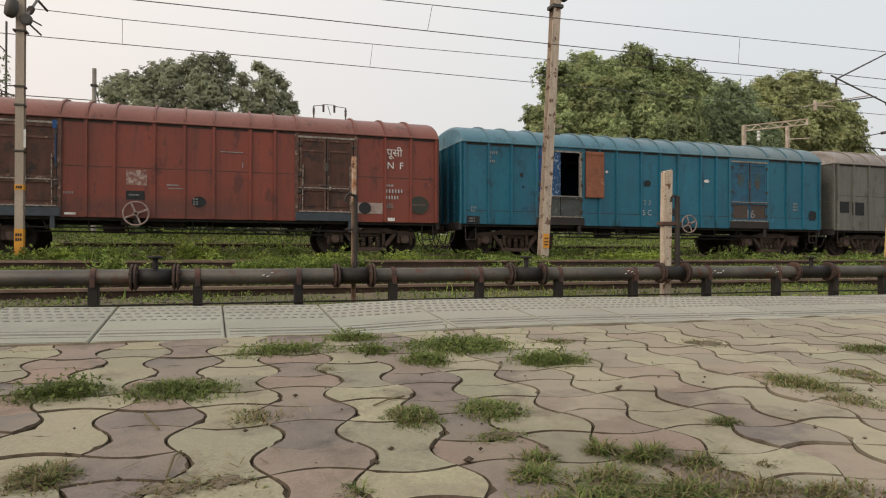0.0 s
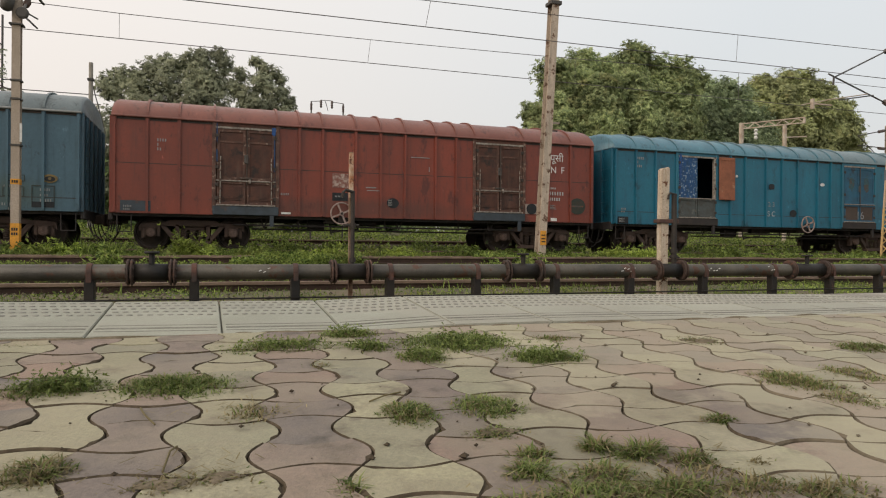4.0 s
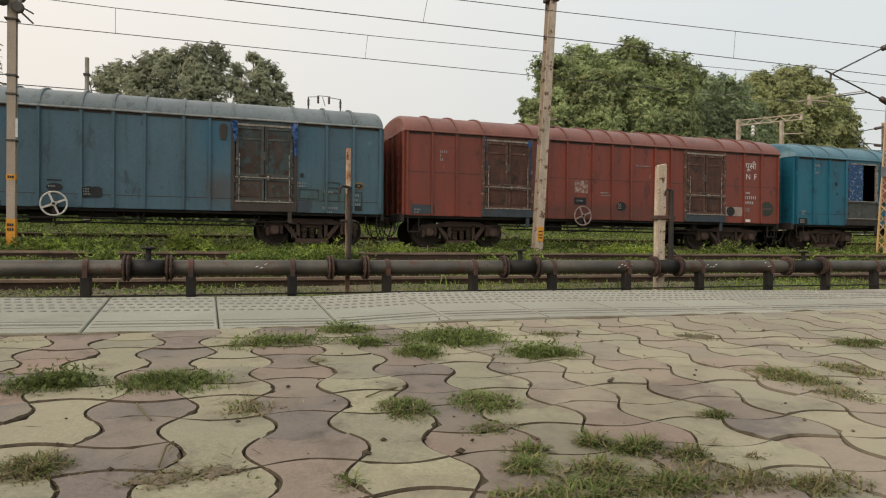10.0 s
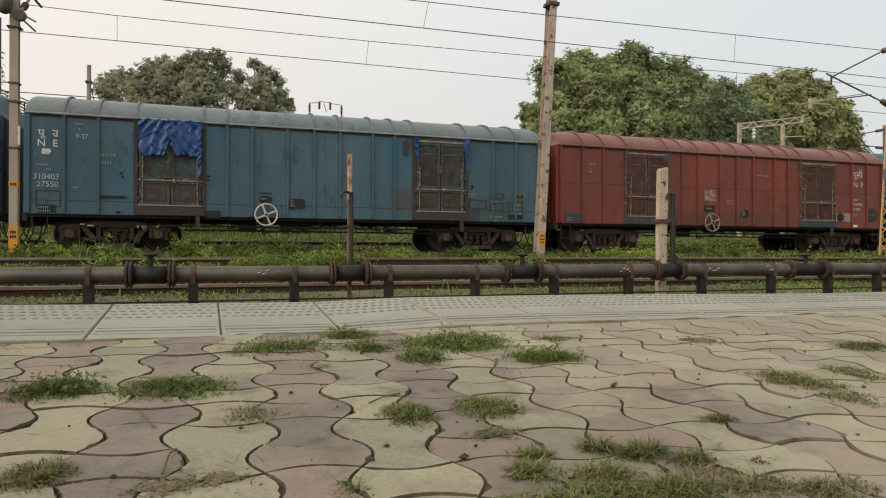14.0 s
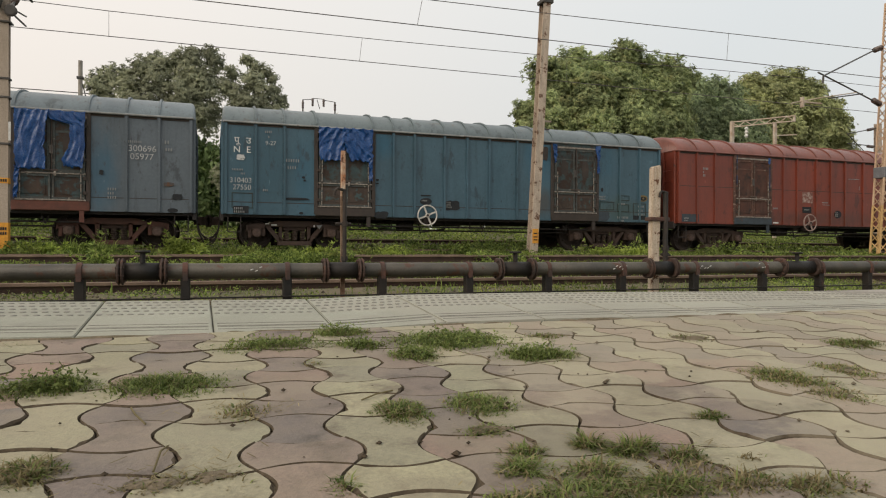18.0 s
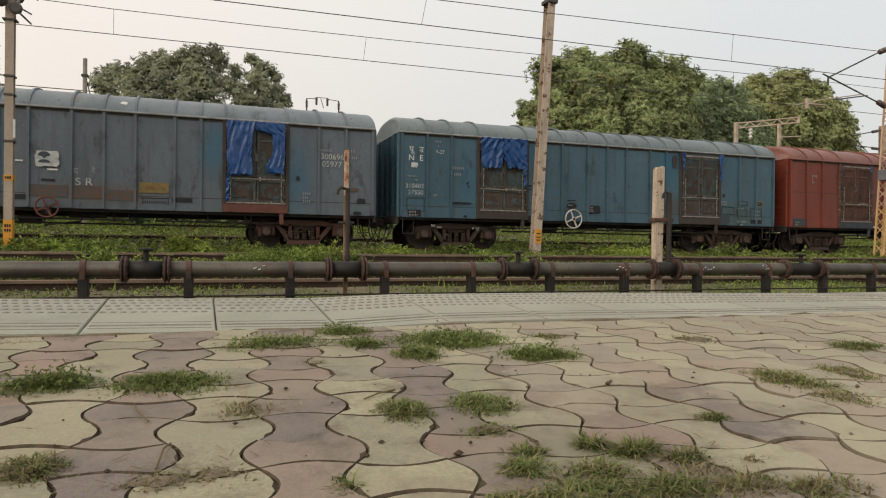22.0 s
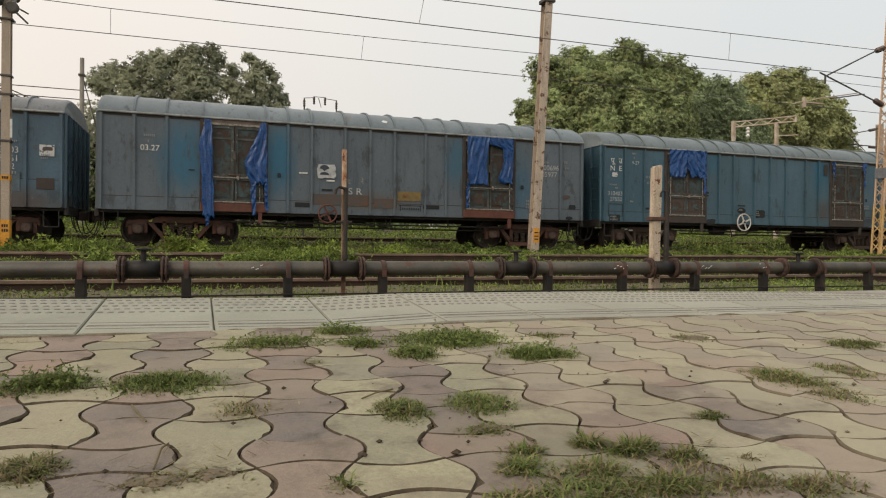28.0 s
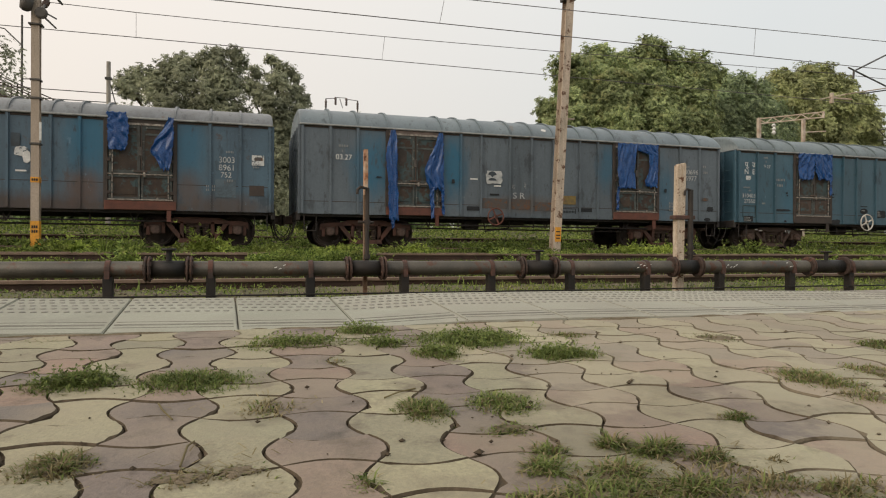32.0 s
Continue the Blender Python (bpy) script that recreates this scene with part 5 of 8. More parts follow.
    rr = mesh_of("roof_rib", roof_mesh(0.048, -0.026, 0.026, eave=eave, rise=rise), mr, smooth=False)
    for r in RIBS[1:-1]:
        shared("roof_rib", rr, w, Matrix.Translation((r - HALF, 0, 0)))
    # ends
    for s in (-1, 1):
        part("end_wall", bx(min(s * HALF, s * (HALF - 0.03)), max(s * HALF, s * (HALF - 0.03)), -SIDE_Y + 0.032, SIDE_Y - 0.032, SOLE, eave), ms, w)
        for y in (-1.48, -0.9, -0.3, 0.3, 0.9, 1.48):
            xa, xb = sorted((s * HALF, s * (HALF + 0.075)))
            part("end_stanchion", bx(xa, xb, y - 0.05, y + 0.05, SOLE, eave - 0.02, bevel=0.01), ms, w)
        xa, xb = sorted((s * HALF, s * (HALF + 0.10)))
        part("end_beam", bx(xa, xb, -1.5, 1.5, SOLE - 0.18, SOLE + 0.06, bevel=0.015), M["underframe"], w)
        bm = bx(*sorted((s * HALF, s * (HALF + 0.36))), -0.11, 0.11, SOLE - 0.25, SOLE - 0.02, bevel=0.02)
        xa, xb = sorted((s * (HALF + 0.30), s * (HALF + 0.43)))
        box(bm, xa, xb, -0.17, 0.17, SOLE - 0.30, SOLE + 0.02, bevel=0.03)
        part("coupler", bm, M["bogie"], w)
        for y in (-1.15, -0.85, -0.45, 0.3, 0.75):
            deep = 0.62 + 0.10 * math.sin(7 * y)
            pts = [(s * (HALF + 0.09 + 0.265 * (1 - math.cos(a))), y + 0.03 * math.sin(a), SOLE - 0.08 - deep * math.sin(a)) for a in (math.pi / 2 * k / 8 for k in range(9))]
            part("brake_hose", tube(bmesh.new(), pts, 0.015, 8), M["underframe"], w)
        part("step_iron", rods([((s * (HALF - 0.1), -1.5, SOLE - 0.05), (s * (HALF - 0.1), -1.5, 0.5)), ((s * (HALF - 0.42), -1.5, SOLE - 0.05), (s * (HALF - 0.42), -1.5, 0.5)), ((s * (HALF - 0.1), -1.5, 0.5), (s * (HALF - 0.42), -1.5, 0.5))], 0.014, 6), M["underframe"], w)
        for k in range(5):
            part("grab_iron", rods([((s * (HALF + 0.09), -1.35, 1.3 + 0.35 * k), (s * (HALF + 0.09), -0.95, 1.3 + 0.35 * k))], 0.012, 6), ms, w)
    for d, st in zip(DOORS, doors):
        door(w, d[0], d[1], st, eave)
        part("door_step", bx(d[1] - HALF - 0.14, d[1] - HALF - 0.04, yf - 0.05, yf, SOLE - 0.28, SOLE + 0.02), M[st["sill"]], w)
    bogie(w, -HALF + 1.84, frame_kind)
    bogie(w, HALF - 1.84, frame_kind)
    return w


BROWN = dict(up="door_brown", low="door_brown", sill="sill_blue", head="door_brown", edge="edge_brown", post="edge_brown")
TEAL = dict(up="door_teal", low="door_rust", sill="strip_dark", head="door_teal")
SLATE = dict(up="door_teal", low="door_teal", sill="rust_red", head="head_tan")
NAVY = dict(up="door_rusted_teal", low="door_rusted_teal", sill="rust_red", head="strip_dark")
OPEN = dict(up="door_blue", low="door_grey", sill="underframe", head="blue_side", post="blue_side", open=True)
BLUE = dict(up="door_blue", low="door_rust", sill="underframe", head="blue_side", post="blue_side", edge="door_blue")

red = wagon("covered_wagon", -7.66, "red-oxide covered freight wagon with brown wooden doors", "red_side", "red_roof", [BROWN, BROWN], 2.20)
blue = wagon("covered_wagon", 6.58, "bright blue covered freight wagon with one door open", "blue_side", "blue_roof", [OPEN, BLUE], 1.35)
teal = wagon("covered_wagon", -21.80, "faded teal covered freight wagon with one tarpaulin", "teal_side", "teal_roof", [TEAL, TEAL], 1.28)
slate = wagon("covered_wagon", -36.00, "slate-blue covered freight wagon with torn blue tarpaulins", "slate_side", "slate_roof", [SLATE, SLATE], 1.30, frame_kind="side_frame_rust")
navy = wagon("covered_wagon", -50.20, "worn blue covered freight wagon with rusty lower panels", "navy_side", "navy_roof", [NAVY, NAVY], 1.62, frame_kind="side_frame_rust", eave=EAVE - 0.12, rise=0.49)
grey_wagon = wagon("covered_wagon", 20.82, "dull grey covered wagon with dark louvred hatches", "grey_side", "grey_roof", [], 2.2)


# ---- tarpaulins on the doors
tarp(teal, [(3.36, 2.40, 3.14), (2.85, 2.41, 3.13), (2.66, 2.42, 3.08), (2.45, 2.46, 2.98)], 1, "torn blue plastic sheet", 2.4)
tarp(teal, [(3.37, 3.08, 3.88), (2.85, 3.12, 3.88), (2.68, 3.18, 3.88), (2.48, 3.26, 3.88)], 2, "torn blue plastic sheet", 2.2)
tarp(teal, [(2.60, 3.76, 3.88), (1.95, 3.80, 3.88)], 3, "narrow torn blue strip", 1.0, 0.03)
tarp(teal, [(3.30, 9.46, 9.62), (3.0, 9.50, 9.62), (2.72, 9.52, 9.58)], 14, "narrow torn blue strip", 1.0, 0.03)
tarp(teal, [(3.32, 10.96, 11.14), (2.9, 11.02, 11.12), (2.45, 11.05, 11.10)], 15, "narrow torn blue strip", 1.0, 0.03)
tarp(slate, [(3.32, 2.42, 2.56), (3.0, 2.36, 2.60), (2.62, 2.28, 2.60), (2.0, 2.34, 2.62), (1.4, 2.36, 2.64), (0.82, 2.38, 2.66)], 4, "long torn blue sheet hanging at a door", 1.6, 0.06)
tarp(slate, [(0.95, 2.40, 2.58), (0.60, 2.47, 2.52)], 5, "loose blue tail", 1.0, 0.03)
tarp(slate, [(3.32, 3.82, 3.92), (3.0, 3.72, 3.94), (2.65, 3.55, 3.95), (2.25, 3.38, 3.96), (1.95, 3.46, 3.95), (1.70, 3.54, 3.95)], 6, "torn blue sheet bunched at a door", 1.7, 0.09)
tarp(slate, [(1.80, 3.54, 3.68), (1.3, 3.56, 3.68), (0.90, 3.60, 3.68)], 7, "narrow torn blue strip", 1.0, 0.04)
tarp(slate, [(1.80, 3.88, 3.97), (1.0, 3.92, 3.99)], 8, "narrow torn blue strip", 1.0, 0.03)
tarp(slate, [(3.34, 9.55, 10.28), (3.0, 9.56, 10.20), (2.4, 9.57, 10.18), (1.93, 9.60, 10.20)], 9, "torn blue sheet over a door", 3.0, 0.09)
tarp(slate, [(3.34, 10.20, 11.04), (3.12, 10.30, 11.03), (3.02, 10.70, 11.02), (2.5, 10.70, 11.02), (2.15, 10.52, 11.0), (2.0, 10.60, 10.98)], 10, "torn blue sheet over a door", 2.2, 0.07)
tarp(slate, [(2.0, 9.56, 9.66), (1.25, 9.54, 9.62)], 11, "narrow torn blue strip", 1.0, 0.03)
tarp(navy, [(3.36, 9.55, 9.98), (3.05, 9.56, 10.04), (2.7, 9.57, 10.02), (2.42, 9.60, 9.96)], 12, "torn blue sheet hanging at a door", 1.6, 0.09)
tarp(navy, [(3.30, 10.94, 11.06), (2.95, 10.80, 11.06), (2.7, 10.62, 11.06), (2.42, 10.52, 11.04), (2.2, 10.68, 11.02), (1.98, 10.76, 10.96)], 13, "torn blue sheet bunched at a door", 1.6, 0.09)
# blue wagon: blue cloth in the doorway and the rusted leaf folded back against the side
part("door_leaf", bx(2.43 - HALF, 3.14 - HALF, -SIDE_Y - 0.03, -SIDE_Y + 0.01, 1.84, 3.20, bevel=0.006), M["torn_blue"], blue, "half-closed door leaf with tattered blue paint")
leaf = part("door_leaf", bx(3.98 - HALF, 4.62 - HALF, -SIDE_Y - 0.10, -SIDE_Y - 0.06, 1.82, 3.24, bevel=0.006), M["orange_rust"], blue, "rusted orange door leaf folded open")
for z in (1.84, 3.14):
    part("cross_rail", bx(4.0 - HALF, 4.60 - HALF, -SIDE_Y - 0.115, -SIDE_Y - 0.10, z, z + 0.07), M["orange_rust"], leaf)
part("opening_frame", bx(3.80 - HALF, 3.86 - HALF, -SIDE_Y - 0.05, -SIDE_Y + 0.04, 1.84, 3.22), M["scrape"], blue)

for dx, sx, z, sz in ((-0.78, 0.10, 0.72, 0.03), (-0.62, 0.14, 0.69, 0.03), (0.50, 0.04, 0.66, 0.06)):
    part("painted_mark", bx(1.84 - HALF + dx, 1.84 - HALF + dx + sx, -1.205, -1.192, z, z + sz), M["white_paint"], teal, "small white painted mark")
part("painted_mark", prism(bmesh.new(), [(1.84 - HALF + 0.58, 0.72), (1.84 - HALF + 0.74, 0.72), (1.84 - HALF + 0.66, 0.60)], -1.205, -1.192), M["faded_paint"], teal, "small white triangle")
# ---- painted marks
# red wagon
bars(red, 1.01, 2.83, [4, 1, 2], (0.027, 0.072), 0.032, "faded_paint", seed=1)
plate(red, 0.52, 1.14, 0.69, 0.26, "sill_blue", "dark blue corner plate", False, LETTER_Y - 0.000)
bars(red, 0.25, 1.15, [5, 4], (0.018, 0.048), 0.022, "faded_paint", seed=2)
plate(red, 5.62, 1.96, 0.47, 0.38, "worn_white_red", "worn white stencilled square", False, LETTER_Y - 0.000)
plate(red, 5.59, 1.52, 0.42, 0.22, "black_plate", "dark painted plate", False, LETTER_Y - 0.000)
bars(red, 5.45, 1.55, [6], (0.018, 0.048), 0.022, "faded_paint", seed=3)
hand_wheel(red, 5.62, 1.06, "pale_iron", 0.29)
plate(red, 7.07, 1.39, 0.35, 0.28, "black_plate", "dark round painted plate", True, LETTER_Y - 0.000)
bars(red, 6.93, 1.48, [4, 4, 4], (0.015, 0.040), 0.018, "faded_paint", seed=4)
plate(red, 7.86, 2.70, 0.55, 0.02, "faded_paint", "thin white scratch", False, LETTER_Y - 0.000)
plate(red, 6.45, 1.80, 0.29, 0.03, "faded_paint", "thin white scratch", False, LETTER_Y - 0.000)
plate(red, 6.52, 1.72, 0.38, 0.02, "faded_paint", "thin white scratch", False, LETTER_Y - 0.000)
plate(red, 8.13, 2.38, 0.02, 0.13, "faded_paint", "thin white scratch", False, LETTER_Y - 0.000)
letters(red, "पूसी", 12.18, 2.80, 0.30)
letters(red, "N", 12.07, 2.45, 0.27)
letters(red, "F", 12.38, 2.45, 0.27)
bars(red, 11.94, 2.01, [5], (0.021, 0.056), 0.025, "soft_white", seed=5)
bars(red, 11.94, 1.88, [6], (0.039, 0.104), 0.047, "soft_white", seed=6)
bars(red, 11.94, 1.70, [5], (0.036, 0.096), 0.043, "soft_white", seed=7)
bars(red, 11.94, 1.48, [8, 8, 9], (0.012, 0.032), 0.014, "faded_paint", seed=8)
plate(red, 11.49, 1.34, 0.72, 0.30, "pale_panel", "worn white painted rectangle", False, LETTER_Y - 0.000)
plate(red, 11.35, 1.34, 0.34, 0.32, "black_plate", "dark painted disc", True, LETTER_Y - 0.016)
plate(red, 12.90, 1.46, 0.56, 0.50, "green_plate", "dark greenish round emblem", True, LETTER_Y - 0.020)
plate(red, 12.90, 1.46, 0.40, 0.05, "brown_scab", "worn band across the emblem", False, LETTER_Y - 0.026)
plate(red, 12.10, 1.04, 0.20, 0.09, "white_paint", "small white tag", False, LETTER_Y - 0.000)
bars(red, 4.02, 1.57, [5], (0.021, 0.056), 0.025, "faded_paint", seed=10)
plate(red, 4.16, 1.04, 0.24, 0.05, "white_paint", "small white tag", False, LETTER_Y - 0.000)
ragged(red, 3.83, 3.17, 0.11, 0.22, "tarp", "torn blue plastic scrap", 11, -SIDE_Y - 0.052)
ragged(red, 2.42, 2.48, 0.04, 0.36, "deep_blue", "torn blue plastic scrap", 12, -SIDE_Y - 0.052)
ragged(red, 3.85, 2.56, 0.04, 1.00, "deep_blue", "thin blue painted edge", 13, -SIDE_Y - 0.052)
ragged(red, 2.42, 3.08, 0.03, 0.55, "deep_blue", "thin blue painted edge", 14, -SIDE_Y - 0.052)
plate(red, 3.89, 2.10, 0.05, 1.99, "sill_blue", "dark blue painted post", False, LETTER_Y - 0.000)
# blue wagon
bars(blue, 0.81, 3.10, [4, 1, 3], (0.030, 0.080), 0.036, "faded_paint", seed=15)
plate(blue, 0.31, 1.08, 0.39, 0.22, "black_plate", "dark small plate", False, LETTER_Y - 0.000)
bars(blue, 0.16, 1.14, [5, 5], (0.018, 0.048), 0.022, "faded_paint", seed=16)
bars(blue, 0.23, 1.46, [4, 3], (0.021, 0.056), 0.025, "faded_paint", seed=17)
plate(blue, 1.85, 2.44, 0.10, 0.14, "black_plate", "dark spot", True, LETTER_Y - 0.000)
plate(blue, 1.90, 2.08, 0.07, 0.07, "black_plate", "dark spot", True, LETTER_Y - 0.000)
plate(blue, 1.97, 1.42, 0.17, 0.15, "door_blue", "dark square outline", False, LETTER_Y - 0.000)
letters(blue, "2 3", 6.23, 1.66, 0.229, "faded_paint", wide=1.00)
letters(blue, "S C", 6.23, 1.33, 0.243, "soft_white", wide=1.00)
ragged(blue, 6.25, 2.35, 0.26, 0.20, "black_plate", "dark star-shaped stain", 18, LETTER_Y - 0.0112)
ragged(blue, 2.45, 2.89, 0.11, 0.88, "tarp", "torn blue plastic scrap", 19, -SIDE_Y - 0.052)
hand_wheel(blue, 7.77, 1.07, "pale_iron", 0.28)
plate(blue, 8.55, 2.50, 0.21, 0.11, "white_paint", "white tag", True, LETTER_Y - 0.000)
plate(blue, 4.76, 2.65, 0.10, 0.09, "white_paint", "white tag", True, LETTER_Y - 0.000)
plate(blue, 7.22, 1.45, 0.30, 0.25, "black_plate", "dark disc", True, LETTER_Y - 0.000)
ragged(blue, 13.08, 1.44, 0.34, 0.35, "black_plate", "dark shield-shaped patch", 20, LETTER_Y - 0.0000)
bars(blue, 12.19, 1.87, [4, 4, 4], (0.024, 0.064), 0.029, "faded_paint", seed=21)
letters(blue, "16", 10.33, 1.32, 0.40, "faded_paint", wide=1.00)
# teal wagon
letters(teal, "पू", 0.31, 2.80, 0.235)
letters(teal, "उ", 0.60, 2.80, 0.235)
letters(teal, "N", 0.31, 2.56, 0.235)
letters(teal, "E", 0.60, 2.56, 0.235)
ragged(teal, 0.41, 2.44, 0.21, 0.15, "worn_white_blue", "white emblem patch", 22, LETTER_Y - 0.0028)
bars(teal, 0.20, 2.14, [7], (0.018, 0.048), 0.022, "faded_paint", seed=23)
bars(teal, 0.41, 2.04, [3], (0.018, 0.048), 0.022, "faded_paint", seed=24)
letters(teal, "310403", 0.41, 1.78, 0.185, "soft_white")
letters(teal, "27550", 0.44, 1.60, 0.185, "soft_white")
plate(teal, 0.42, 1.08, 0.38, 0.19, "black_plate", "dark small plate", False, LETTER_Y - 0.000)
bars(teal, 0.25, 1.14, [5, 6], (0.021, 0.056), 0.025, "faded_paint", seed=27)
bars(teal, 1.02, 3.16, [4], (0.021, 0.056), 0.025, "faded_paint", seed=28)
bars(teal, 1.10, 3.03, [1], (0.021, 0.056), 0.025, "faded_paint", seed=29)
letters(teal, "9-27", 1.16, 2.79, 0.150, "soft_white")
bars(teal, 1.56, 2.45, [6], (0.022, 0.080), 0.040, "faded_paint", seed=30)
bars(teal, 1.60, 2.26, [4], (0.022, 0.075), 0.040, "faded_paint", seed=31)
bars(teal, 0.97, 1.63, [3], (0.021, 0.056), 0.025, "faded_paint", seed=32)
hand_wheel(teal, 5.47, 1.03, "white_iron", 0.28)
plate(teal, 5.46, 1.43, 0.35, 0.20, "black_plate", "dark oval plate", True, LETTER_Y - 0.000)
bars(teal, 5.33, 1.47, [5], (0.015, 0.040), 0.018, "faded_paint", seed=33)
ragged(teal, 6.23, 1.33, 0.51, 0.29, "black_plate", "dark oval plate", 34, LETTER_Y - 0.0056)
bars(teal, 6.08, 1.43, [4, 4, 5], (0.015, 0.040), 0.018, "faded_paint", seed=35)
ragged(teal, 4.16, 1.02, 0.39, 0.20, "black_plate", "dark oval plate", 36, LETTER_Y - 0.0084)
plate(teal, 4.11, 1.00, 0.21, 0.03, "white_paint", "white stroke", False, LETTER_Y - 0.000)
plate(teal, 4.04, 1.99, 0.09, 0.06, "black_plate", "dark hole", True, LETTER_Y - 0.000)
plate(teal, 4.04, 1.89, 0.09, 0.04, "black_plate", "dark hole", True, LETTER_Y - 0.000)
plate(teal, 2.02, 1.98, 0.08, 0.06, "black_plate", "dark hole", True, LETTER_Y - 0.000)
plate(teal, 2.05, 1.89, 0.07, 0.04, "black_plate", "dark hole", True, LETTER_Y - 0.000)
plate(teal, 1.96, 1.02, 0.12, 0.07, "black_plate", "dark hole", True, LETTER_Y - 0.000)
plate(teal, 5.46, 1.60, 0.31, 0.03, "black_plate", "dark slot", False, LETTER_Y - 0.000)
plate(teal, 12.80, 1.73, 0.34, 0.20, "yellow_plate", "yellow ringed eye-shaped mark", True, LETTER_Y - 0.000)
plate(teal, 12.80, 1.72, 0.23, 0.13, "black_plate", "dark centre", True, LETTER_Y - 0.003)
plate(teal, 12.80, 1.73, 0.07, 0.07, "yellow_plate", "yellow centre", True, LETTER_Y - 0.006)
ragged(teal, 11.30, 1.12, 0.51, 0.30, "sill_blue", "dark bluish block", 37, LETTER_Y - 0.0098)
bars(teal, 11.82, 1.13, [8], (0.024, 0.064), 0.029, "faded_paint", seed=38)
bars(teal, 12.60, 1.49, [5], (0.021, 0.056), 0.025, "faded_paint", seed=39)
bars(teal, 12.60, 1.36, [4], (0.021, 0.056), 0.025, "faded_paint", seed=40)
bars(teal, 12.60, 1.24, [5], (0.024, 0.064), 0.029, "faded_paint", seed=41)
bars(teal, 11.95, 1.02, [3], (0.021, 0.056), 0.025, "faded_paint", seed=42)
plate(teal, 12.66, 1.11, 0.46, 0.13, "black_plate", "dark plate", False, LETTER_Y - 0.000)
bars(teal, 11.15, 1.76, [6, 6], (0.018, 0.048), 0.022, "faded_paint", seed=43)
plate(teal, 11.27, 1.96, 0.09, 0.13, "black_plate", "dark hole", True, LETTER_Y - 0.000)
ragged(teal, 9.27, 3.00, 0.18, 0.47, "strip_dark", "brown stain", 44, LETTER_Y - 0.0056)
ragged(teal, 1.85, 1.40, 0.65, 0.07, "black_plate", "dark horizontal scrape", 45, LETTER_Y - 0.0070)
outline(teal, 11.45, 1.46, 0.26, 0.13, "green_plate", "faint dark painted outline")
outline(teal, 12.05, 1.40, 0.22, 0.12, "green_plate", "faint dark painted outline")
outline(teal, 12.08, 1.72, 0.20, 0.08, "green_plate", "faint dark painted outline")
outline(teal, 12.66, 1.30, 0.24, 0.26, "green_plate", "faint dark painted outline")
outline(teal, 0.45, 1.32, 0.26, 0.20, "green_plate", "faint dark painted outline")
bars(teal, 11.86, 1.55, [7], (0.016, 0.05), 0.02, "faded_paint", seed=47)
# slate wagon
ragged(slate, 5.51, 2.12, 0.54, 0.42, "soft_white", "worn white emblem patch", 13, LETTER_Y - 0.0240)
for z, top in ((2.19, True), (2.02, False)):
    hood = [(5.46 - HALF + 0.13 * math.cos(a), z + (0.10 if top else 0.08) * math.sin(a)) for a in (math.pi * k / 8 for k in range(9))]
    if top:
        hood += [(5.40 - HALF, z - 0.02), (5.46 - HALF, z - 0.07), (5.52 - HALF, z - 0.02)]
    part("emblem_shape", prism(bmesh.new(), hood, LETTER_Y - 0.031, LETTER_Y - 0.025), M["sill_blue"], slate, "dark worn emblem shape")
plate(slate, 4.90, 2.05, 0.23, 0.04, "white_paint", "white dash", False, LETTER_Y - 0.000)
plate(slate, 5.63, 1.87, 0.22, 0.04, "white_paint", "white dash", False, LETTER_Y - 0.000)
plate(slate, 5.54, 1.62, 0.29, 0.05, "black_plate", "dark slot", False, LETTER_Y - 0.000)
letters(slate, "S R", 6.30, 1.52, 0.25, "soft_white", wide=1.15)
letters(slate, "द", 6.13, 1.80, 0.19, "faded_paint")
letters(slate, "रे", 6.50, 1.82, 0.19, "faded_paint")
plate(slate, 5.55, 1.36, 0.79, 0.29, "brown_scab", "rusty brown rectangle", False, LETTER_Y - 0.000)
plate(slate, 6.38, 1.35, 0.61, 0.30, "brown_scab", "rusty brown rectangle", False, LETTER_Y - 0.000)
plate(slate, 7.16, 1.30, 0.66, 0.26, "brown_scab", "rusty brown rectangle", False, LETTER_Y - 0.000)
hand_wheel(slate, 5.54, 0.97, "rust_red", 0.24)
scrap = [(0.10 * math.cos(a) * k, -1.46 + 0.05 * math.sin(a) * k) for a, k in ((0.2, 1.0), (0.9, 0.8), (1.8, 1.1), (2.7, 0.7), (3.5, 1.0), (4.3, 0.9), (5.2, 1.2), (5.8, 0.7))]
raw("paper_scrap", [(7.15 - HALF + x, y, EAVE + roof_z(y) + 0.008) for x, y in scrap], [tuple(range(8))], M["white_paint"], slate)
plate(slate, 7.85, 1.52, 0.68, 0.26, "yellow_plate", "yellow painted plate", False, LETTER_Y - 0.000)
bars(slate, 7.66, 1.57, [7, 6], (0.012, 0.032), 0.014, "orange_rust", seed=16)
plate(slate, 4.88, 1.20, 0.39, 0.12, "black_plate", "dark scraped slot", False, LETTER_Y - 0.000)
plate(slate, 8.51, 1.23, 0.48, 0.11, "black_plate", "dark scraped slot", False, LETTER_Y - 0.000)
plate(slate, 7.88, 1.26, 0.66, 0.02, "black_plate", "dark frame line", False, LETTER_Y - 0.000)
plate(slate, 8.18, 1.19, 0.02, 0.16, "black_plate", "dark frame line", False, LETTER_Y - 0.000)
plate(slate, 7.60, 1.19, 0.02, 0.16, "black_plate", "dark frame line", False, LETTER_Y - 0.000)
bars(slate, 7.64, 1.20, [10], (0.022, 0.060), 0.03, "black_plate", seed=71)
bars(slate, 11.96, 2.72, [7], (0.021, 0.056), 0.025, "faded_paint", seed=17)
